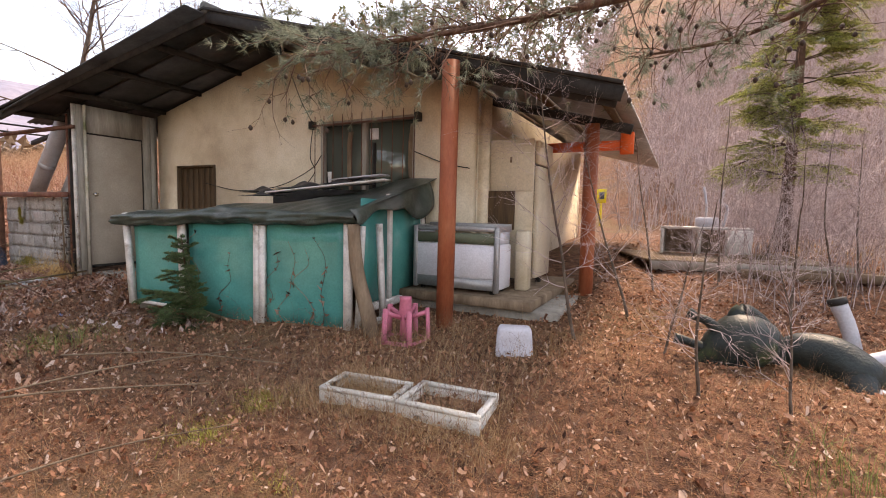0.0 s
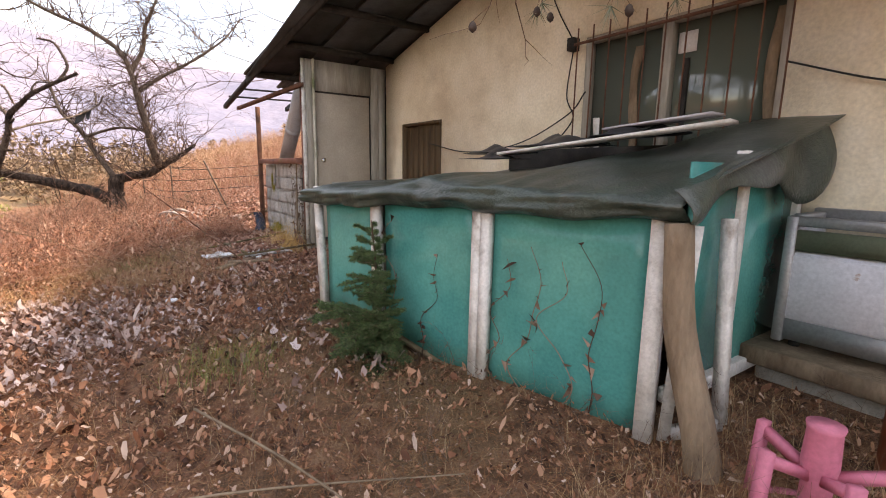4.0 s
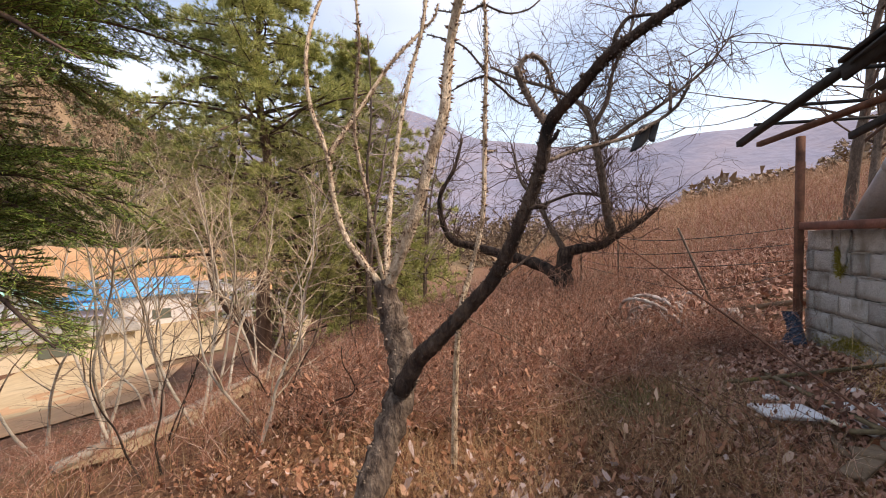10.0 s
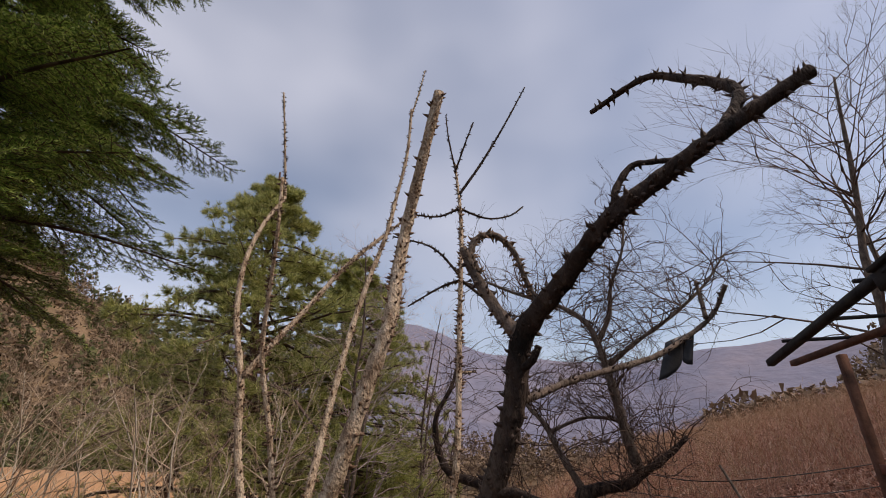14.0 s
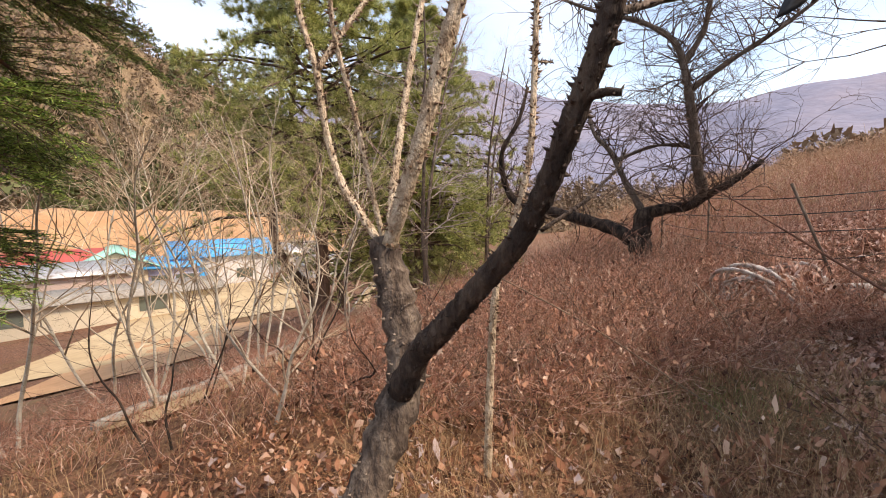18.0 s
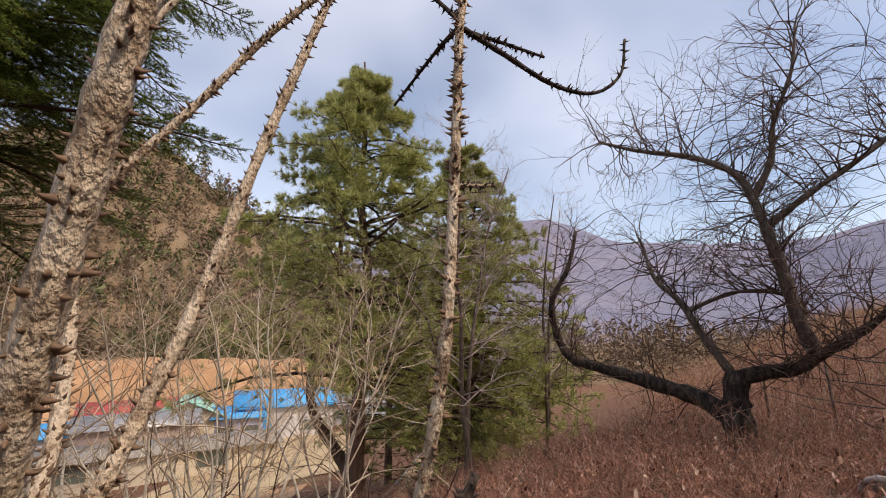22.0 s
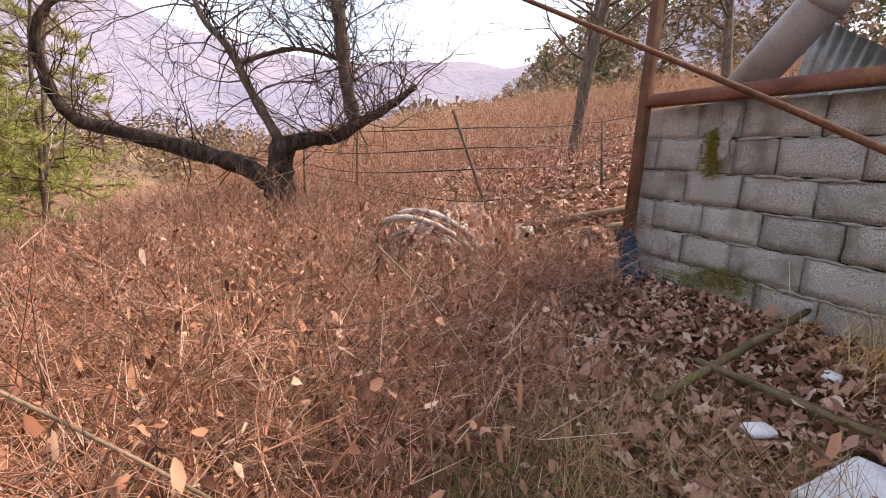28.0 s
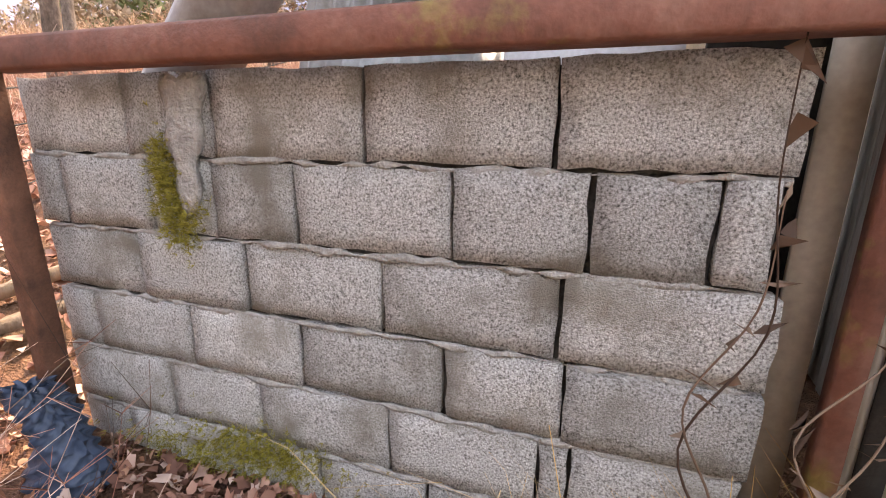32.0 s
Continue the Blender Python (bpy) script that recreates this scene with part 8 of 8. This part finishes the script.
x, y = before_shed(*scatter(8200, -12.5, -6.3, -2.8, 1.6, 27, 0.1, 1.3), 0.55)
stems("bramble", x, y, 0.62, 0.0031, "bramble", "thicket of reddish-brown dead brambles and weeds", twigs=5, lean=0.75, seed=28, bend=0.75)
x, y = before_shed(*scatter(2600, -12.5, -6.0, -2.8, 1.6, 227, 0.1, 1.1), 0.65)
stems("bramble", x, y, 0.75, 0.0028, "twig", "dark arching bramble canes among the weeds", twigs=4, lean=0.5, seed=228, bend=0.6)
x, y = before_shed(*scatter(15000, -12.5, -6.0, -2.8, 1.4, 229, 0.1, 1.3))
leaves("withered_foliage", x, y, 0.017, "weed_leaf", "withered brown leaves hanging in the dead weeds", seed=230, tilt=0.9, lift=0.2)
x, y = before_shed(*scatter(1500, -8.6, -5.4, -0.8, 1.3, 29, 0.3, 1.7))
stems("bramble", x, y, 0.3, 0.0018, "bramble", "low grey-brown dead weeds beside the shed", twigs=5, lean=0.7, seed=30, bend=0.7)
x, y = scatter(2600, -5.2, 1.5, -1.6, 2.4, 31, 0.3, 1.4)
stems("dead_weeds", x, y, 0.28, 0.0016, "twig", "thin dead weeds in the yard", twigs=5, lean=0.6, seed=32, bend=0.6)
x, y = scatter(900, -3.5, 3.5, -1.8, 2.0, 33, 0.3, 1.1)
stems("dead_weeds", x, y, 0.3, 0.0013, "twig", "thin upright dead shoots in the yard", twigs=4, lean=0.3, seed=34)
x, y = scatter(5500, -30, -11, -1.5, 14, 35, 0.05, 0.5)
stems("field_weeds", x, y, 0.85, 0.005, "bramble", "reddish dry weeds filling the field", twigs=5, lean=0.25, seed=36)
x, y = scatter(7000, -60, -16, -2, 40, 37)
stems("field_weeds", x, y, 1.2, 0.012, "field", "pale dry weeds across the distant field", twigs=4, lean=0.2, seed=38)
x, y = scatter(3600, -16, -5.5, -7.5, -2.4, 39, 0.2, 0.8)
stems("slope_weeds", x, y, 0.5, 0.003, "bramble", "dead weeds on the slope falling to the valley", twigs=5, lean=0.5, seed=40, bend=0.5)
x, y = scatter(5200, 2.2, 14, 4, 17, 41, 0.1, 0.5)
stems("brush", x, y, 1.4, 0.005, "twig_brown", "grey-purple bare brush behind the yard", twigs=5, lean=0.2, seed=42)
x, y = scatter(11000, -8, 40, 16, 60, 43)
stems("hill_brush", x, y, 4.2, 0.018, "twig_brown", "bare winter woodland covering the hillside", twigs=6, lean=0.12, seed=44)
r_ = np.random.default_rng(301)
x, y = -9.5 + 0.22 * r_.normal(0, 1, 420), 0.9 + 0.25 * r_.normal(0, 1, 420)
leaves("withered_foliage", x, y, 0.03, "leaf_red", "dead leaves caught on the pipe coil", seed=302, tilt=0.8, lift=0.2)
for k, (lx, ly, lz) in enumerate(((-7.49, -1.81, 0.12), (-8.27, -2.27, 0.12))):
    a = np.linspace(0, 2 * np.pi, 15)[:-1]
    rad = 0.075 * (1 + 0.3 * np.cos(5 * a)) * (1 + 0.12 * np.sin(3 * a + k))
    v = [(lx, ly, lz + 0.03)] + [(lx + p * math.cos(q), ly + p * math.sin(q) * 0.8, lz + 0.05 + 0.03 * math.sin(2 * q + k) + 0.25 * p * math.cos(q)) for p, q in zip(rad, a)]
    ob = part("large_leaf", Build().add(v, [[0, i + 1, (i + 1) % 14 + 1] for i in range(14)]), "leaf_pale")
    tagged(ob, "large pale withered leaf caught in the brambles", "leaf", "large pale leaves")
# long fallen sticks in the yard
for k, (p, q, r0) in enumerate((((-2.2, -1.0, 0.06), (-0.9, 0.25, 0.12), 0.009), ((-2.4, 0.1, 0.1), (-0.6, 0.6, 0.2), 0.007), ((-1.9, -0.7, 0.1), (-1.2, 0.9, 0.14), 0.007), ((-0.9, -1.05, 0.03), (-0.3, 0.0, 0.1), 0.006), ((-7.6, -1.6, 0.6), (-6.4, 0.0, 0.05), 0.006), ((-8.3, 0.0, 0.5), (-7.3, 0.2, 0.1), 0.006))):
    m = (np.array(p) + q) / 2 + (0, 0, 0.05)
    ob = part("fallen_branch", Build().tube(smooth_path([p, tuple(m), q], 5), np.linspace(r0, r0 * 0.4, 11), 6), "old_wood", smooth=True)
    tagged(ob, "long thin dead branch lying over the litter", "branch", "fallen branches")
ob = part("leaning_pole", Build().tube(smooth_path([(-6.98, -0.15, 1.28), (-6.61, 0.08, 1.075), (-6.4, 0.21, 0.955), (-5.9, 0.52, 0.67), (-5.4, 0.83, 0.38), (-4.95, 1.1, 0.1)], 6), np.linspace(0.004, 0.0085, 31), 8), "rust", smooth=True)
tagged(ob, "thin bare branch slanting up from the weeds before the shed", "branch")

# moss on the block wall
r_ = np.random.default_rng(95)


def wall_moss(x0, z0, sx, sz, n, seed):
    r = np.random.default_rng(seed)
    c = np.stack([x0 + r.normal(0, sx, n), 2.05 - 0.03 * r.random(n) ** 2, z0 + r.normal(0, sz, n)], -1)
    d = np.repeat(np.array([[0, -1.0, 0.3]]), n, 0)
    v, f = needle_fans(c, d, 0.022, 7, r, 0.0012)
    tagged(link("moss_patch", fast_mesh("moss_patch", v, f), "moss"), "yellow-green moss growing on the cement blocks", "moss", kind="stuff")


wall_moss(-8.11, 1.1, 0.022, 0.045, 300, 1)
wall_moss(-8.08, 0.99, 0.035, 0.045, 380, 2)
wall_moss(-8.12, 0.22, 0.2, 0.05, 420, 4)
wall_moss(-7.9, 0.3, 0.12, 0.04, 500, 3)


def vines(name, paths, label, material="twig", leaf=True, seed=1):
    r = np.random.default_rng(seed)
    b = Build()
    lv = []
    for pts in paths:
        p = smooth_path(pts, 6)
        b.tube(p, np.linspace(0.0035, 0.0015, len(p)), 4)
        lv += [q for q in p if r.random() < 0.4]
    h = thing(name, paths[0][0], label, "vine")
    part("stem", b, material, h)
    if leaf and lv:
        bb = Build()
        for c in lv:
            e = r.normal(0, 0.02, (4, 3)) + c
            bb.add([c, e[0], e[1], e[2]], [[0, 1, 2], [0, 2, 3]])
        part("withered_foliage", bb, "twig", h, kind="stuff")


r_ = np.random.default_rng(77)
paths = []
for k in range(9):
    x = -6.78 + 0.07 * k + r_.normal(0, 0.02)
    pts = [(x + r_.normal(0, 0.05), 1.97 - 0.03 * r_.random(), z) for z in np.linspace(0.15, r_.uniform(0.8, 1.4), 6)]
    paths.append(pts)
vines("dead_vine", paths, "dead grey vines with shrivelled leaves on the block wall", seed=3)
paths = []
for s in (0.7, 0.75, 0.82, 0.9, 0.45, 0.3):
    x, y = along(s)
    pts = [(x + r_.normal(0, 0.07), y - 0.015 + (x - x) , z) for z in np.linspace(0.1, r_.uniform(0.5, 1.05), 6)]
    pts = [(px, 1.12 + (px + 3.34) * 0.247 + 0.005, pz) for px, _, pz in pts]
    paths.append(pts)
vines("dead_vine", paths, "dead vine with shrivelled leaves climbing the turquoise panels", seed=5)

# ---- distance ----
MAT["earth"] = surface("bare_orange_earth", [(0.3, (0.36, 0.19, 0.09)), (0.7, (0.5, 0.3, 0.16))], scale=0.2, rough=0.95, bump=0.2, fine=3)
MAT["field_earth"] = surface("straw_field", [(0.3, (0.36, 0.25, 0.13)), (0.7, (0.52, 0.4, 0.24))], scale=0.15, rough=0.95, bump=0.2, fine=2)
MAT["hill"] = surface("winter_hillside", [(0.25, (0.1, 0.08, 0.04)), (0.45, (0.2, 0.14, 0.08)), (0.6, (0.26, 0.18, 0.11)), (0.8, (0.16, 0.15, 0.07))], scale=0.09, rough=1.0, bump=0.5, fine=0.8, bump_size=1.5)
# distance haze is mixed into this base colour; there is no air volume
MAT["mountain"] = surface("mountain_haze_tint", [(0.3, (0.15, 0.16, 0.225)), (0.5, (0.2, 0.2, 0.26)), (0.7, (0.245, 0.225, 0.27))], scale=0.006, rough=1.0, bump=0.3, fine=0.05, bump_size=12)
MAT["far_green"] = islands("far_pine", [(0.0, (0.06, 0.075, 0.03)), (1.0, (0.16, 0.16, 0.07))], 0.9)
MAT["far_brown"] = islands("far_bare_tree", [(0.0, (0.16, 0.11, 0.07)), (1.0, (0.3, 0.22, 0.15))], 0.9)
MAT["roof_blue"] = plain("bright_blue_roof", (0.06, 0.4, 0.78), 0.45)
MAT["roof_red"] = plain("red_roof", (0.5, 0.09, 0.07), 0.5)
MAT["roof_green"] = plain("pale_green_roof_edge", (0.3, 0.6, 0.5), 0.5)
MAT["wall_white"] = plain("white_house_wall", (0.62, 0.6, 0.58), 0.8)
MAT["wall_cream"] = plain("cream_house_wall", (0.6, 0.52, 0.38), 0.8)
MAT["wall_pink"] = plain("pinkish_house_wall", (0.52, 0.4, 0.34), 0.8)
MAT["wall_lilac"] = plain("lilac_house_wall", (0.45, 0.46, 0.62), 0.8)
MAT["teal"] = plain("teal_window", (0.08, 0.32, 0.3), 0.4)


def polar(theta, rad):
    return -5 + rad * math.cos(radians(theta)), -1 + rad * math.sin(radians(theta))


def hill(name, angles, base, tops, r0, r1, material, label, rough=0.06, seed=1, rows=14):
    """Slope that rises from r0 to a crest at r1 over a span of bearings; base and tops: height at foot and crest by bearing."""
    n = 120
    th = np.linspace(angles[0], angles[-1], n)
    top = np.interp(th, angles, tops)
    g = np.zeros((rows, n, 3))
    for i, q in enumerate(np.linspace(0, 1.25, rows)):
        for j, t in enumerate(th):
            rad = r0 + (r1 - r0) * q
            z = base + (top[j] - base) * min(q, 1) ** 1.15 * (1 - max(0, q - 1) * 1.5)
            z += rough * (top[j] - base) * bumps(np.array(j * 0.35), np.array(i * 0.9), 1.0, seed) * min(q * 2, 1)
            g[i, j] = (*polar(t, rad), z)
    return tagged(part(name, Build().sheet(g), material, smooth=True), label, "hill", kind="structure"), g


hill("hill_near", (203, 212, 222, 231, 236, 244, 262, 290), -9, (8, 24, 46, 68, 84, 98, 80, 40), 128, 235, "hill", "wooded winter hill behind the village", 0.06, 2)
hill("backdrop_mountain", (118, 130, 143, 150, 160, 172, 182, 188, 195, 203, 212, 222, 236, 260), -30, (620, 470, 330, 290, 300, 265, 300, 350, 420, 380, 330, 300, 300, 280), 700, 1500, "mountain", "blue mountain ridge across the valley, distance haze put into its colour", 0.05, 5)
hill("earth_bank", (208, 215, 228, 240, 250, 260), -9.6, (-3.0, -0.5, 0.4, 1.0, 1.2, 1.0), 76, 104, "earth", "bare orange earth slope behind the houses", 0.05, 3, 8)
hill("hill_right", (60, 80, 92, 102, 120, 135, 145, 151, 165), 2, (66, 60, 46, 34, 34, 36, 32, 16, 4), 90, 190, "hill", "dark wooded hillside beyond the field", 0.06, 7)
hill("valley_trees", (160, 170, 180, 190, 200, 206), -8, (4, 3, 2, 2, 3, 4), 120, 180, "hill", "low brown woods along the valley floor", 0.2, 9, 8)


def wood(name, count, angles, r0, r1, heights, size, material, label, seed, tris=48):
    """Far woodland: each tree a ragged upright spray of small leaf-sized pieces."""
    r = np.random.default_rng(seed)
    th = r.uniform(angles[0], angles[1], count)
    q = r.uniform(0, 1, count)
    rad = r0 + (r1 - r0) * q
    x, y = -5 + rad * np.cos(np.radians(th)), -1 + rad * np.sin(np.radians(th))
    z = heights(th, q)
    H = size * r.uniform(0.6, 1.3, count)
    t = r.uniform(0.05, 1, (count, tris))
    a = r.uniform(0, 2 * np.pi, (count, tris))
    w = H[:, None] * 0.3 * np.sqrt(r.uniform(0, 1, (count, tris))) * (1.1 - t) ** 0.7
    c = np.stack([x[:, None] + w * np.cos(a), y[:, None] + w * np.sin(a), z[:, None] + H[:, None] * t], -1).reshape(-1, 3)
    s = np.repeat(H, tris)[:, None]
    v = np.stack([c + r.normal(0, 0.05, c.shape) * s for _ in range(3)], 1).reshape(-1, 3)
    return tagged(link(name, fast_mesh(name, v, np.arange(len(v)).reshape(-1, 3)), material), label, "woodland", kind="stuff")


HN_A, HN_T = (203, 212, 222, 231, 236, 244, 262, 290), (8, 24, 46, 68, 84, 98, 80, 40)


def on_near(th, q):
    return -9 + (np.interp(th, HN_A, HN_T) + 9) * q**1.15 - 1.5


HR_A, HR_T = (60, 80, 100, 120, 135, 145, 151, 165), (90, 92, 88, 82, 62, 42, 16, 4)


def on_right(th, q):
    return 2 + (np.interp(th, HR_A, HR_T) - 2) * q**1.15 - 1.5


wood("hill_woods", 2600, (205, 285), 130, 236, on_near, 9, "far_brown", "bare brown woods on the hill behind the village", 1)
wood("hill_pines", 900, (205, 285), 132, 236, on_near, 11, "far_green", "dark pines among the woods behind the village", 2, 70)
wood("hill_woods", 2200, (62, 163), 92, 190, on_right, 9, "far_brown", "bare brown woods on the hillside", 3)
wood("hill_pines", 420, (62, 146), 100, 192, on_right, 11, "far_green", "dark pines on the hillside", 4, 70)
wood("valley_woods", 700, (161, 206), 122, 178, lambda th, q: -8 + 10 * q, 7, "far_brown", "low brown woods along the valley", 5)
wood("valley_pines", 160, (200, 240), 112, 130, lambda th, q: -5 + 4 * q, 8, "far_green", "row of pines above the earth slope", 6, 70)


def valley_houses():
    def cottage(x, y, turn, L, W, hgt, roof_h, wall, roof, label, z=None, over=0.4, gable_wall=None):
        z = float(ground_z(x, y)) if z is None else z
        h = thing("village_house", (x, y, z), label, "house", "houses in the valley")
        c, s = math.cos(radians(turn)), math.sin(radians(turn))

        def at(u, v, w):
            return (x + c * u - s * v, y + s * u + c * v, z + w)

        a, b = L / 2, W / 2
        v = [at(-a, -b, -0.6), at(a, -b, -0.6), at(a, b, -0.6), at(-a, b, -0.6), at(-a, -b, hgt), at(a, -b, hgt), at(a, b, hgt), at(-a, b, hgt), at(-a, 0, hgt + roof_h), at(a, 0, hgt + roof_h)]
        part("wall", Build().add(v, [[0, 1, 5, 4], [2, 3, 7, 6], [1, 2, 6, 9, 5], [3, 0, 4, 8, 7]]), wall, h)
        for sgn in (-1, 1):
            k = over / b * roof_h
            g = [[at(u, 0, hgt + roof_h + 0.12), at(u, sgn * (b + over), hgt - k + 0.12)] for u in (-a - over, a + over)]
            part("roof", Build().sheet(np.array(g)[:, ::sgn], 0.12), roof, h)
        for u, wd in ((-a * 0.5, 1.6), (a * 0.45, 1.8)):
            for sgn in (-1, 1):
                q = [at(u - wd / 2, sgn * (b + 0.03), 0.9), at(u + wd / 2, sgn * (b + 0.03), 0.9), at(u + wd / 2, sgn * (b + 0.03), 2.0), at(u - wd / 2, sgn * (b + 0.03), 2.0)]
                part("window", Build().add(q, [[0, 1, 2, 3]]), "glass", h)
        q = [at(a + 0.03, -0.6, 0.9), at(a + 0.03, 0.6, 0.9), at(a + 0.03, 0.6, 1.9), at(a + 0.03, -0.6, 1.9)]
        part("window", Build().add(q, [[0, 1, 2, 3]]), "glass", h)
        return h, at

    h, at = cottage(-47.5, -44.5, 140, 10.5, 5.6, 3.6, 1.5, "wall_white", "roof_blue", "white village house with a bright blue roof")
    part("door", Build().add([at(-3, -2.86, -0.2), at(-1.6, -2.86, -0.2), at(-1.6, -2.86, 2.4), at(-3, -2.86, 2.4)], [[0, 1, 2, 3]]), MAT["roof_blue"], h)
    h, at = cottage(-42.6, -46.4, 140, 5, 4, 2.8, 0.9, "wall_lilac", "roof_blue", "lilac annex with a bright blue roof")
    cottage(-40.2, -52.0, 55, 10, 8, 3.0, 1.9, "wall_cream", "roof_green", "cream village house with a pale green gable")
    cottage(-37.0, -57.5, 150, 9, 7, 3.0, 1.9, "wall_white", "roof_red", "village house with a red roof")
    cottage(-33.5, -49.5, 148, 10, 6, 3.1, 0.9, "wall_pink", "zinc", "pinkish low house with a grey roof")
    cottage(-27.0, -36.6, 148, 17, 5, 2.0, 0.5, "wall_cream", "concrete", "long low shed with a grey cement roof")
    cottage(-29.0, -56, 150, 7, 5, 2.6, 0.9, "wall_white", "roof_blue", "village shed under a blue cover")
    cottage(-52, -32.8, 130, 6, 4, 1.6, 0.8, "wall_white", "zinc", "small grey-roofed farm shed")
    cottage(-60, -44, 140, 9, 6, 2.6, 1.2, "wall_white", "zinc", "white farmhouse with a grey roof")
    x, y = -15.5, -27.5
    z = float(ground_z(x, y))
    t = thing("yellow_tank", (x, y, z), "pale yellow water tank box near the low shed", "tank")
    part("body", Build().box((x - 1, y - 1, z - 0.3), (x + 1, y + 1, z + 2), bevel=0.05), "wall_cream", t)
    # farm lane with a pale edge
    pts = [(-6.6, -4.7), (-9.4, -5.15), (-14.7, -7.0), (-18.2, -8.9), (-30, -15), (-50, -24)]
    p = smooth_path([(a, b, 0) for a, b in pts], 12)
    g = []
    d = np.gradient(p, axis=0)
    for q, e in zip(p, d):
        n = np.array((-e[1], e[0])) / np.hypot(e[0], e[1])
        g.append([(q[0] + n[0] * w, q[1] + n[1] * w, float(ground_z(q[0] + n[0] * w, q[1] + n[1] * w)) + 0.05) for w in (-0.35, 0, 0.35)])
    tagged(part("lane", Build().sheet(g), "field_earth"), "narrow earth farm lane down the slope", "lane", kind="structure")
    gg = [[(*row[2][:2], row[2][2] + 0.02), (*row[2][:2], row[2][2] + 0.1)] for row in g]
    tagged(part("lane_kerb", Build().sheet(gg, 0.07), "frame_grey"), "pale concrete kerb along the lane", "kerb", kind="structure")
    # straw-coloured field before the houses
    for k, (cx, cy, sx, sy, m_) in enumerate(((-36, -32, 15, 6, "field_earth"), (-22, -24, 9, 4, "field_earth"), (-17, -17, 6, 3, "earth"))):
        gx, gy = np.meshgrid(np.linspace(-1, 1, 14), np.linspace(-1, 1, 10))
        ca, sa = math.cos(radians(35)), math.sin(radians(35))
        X, Y = cx + ca * gx * sx - sa * gy * sy, cy + sa * gx * sx + ca * gy * sy
        tagged(part("field_plot", Build().sheet(np.stack([X, Y, ground_z(X, Y) + 0.06], -1)), m_), "straw-coloured fallow field plot in the valley", "field", kind="structure")


valley_houses()
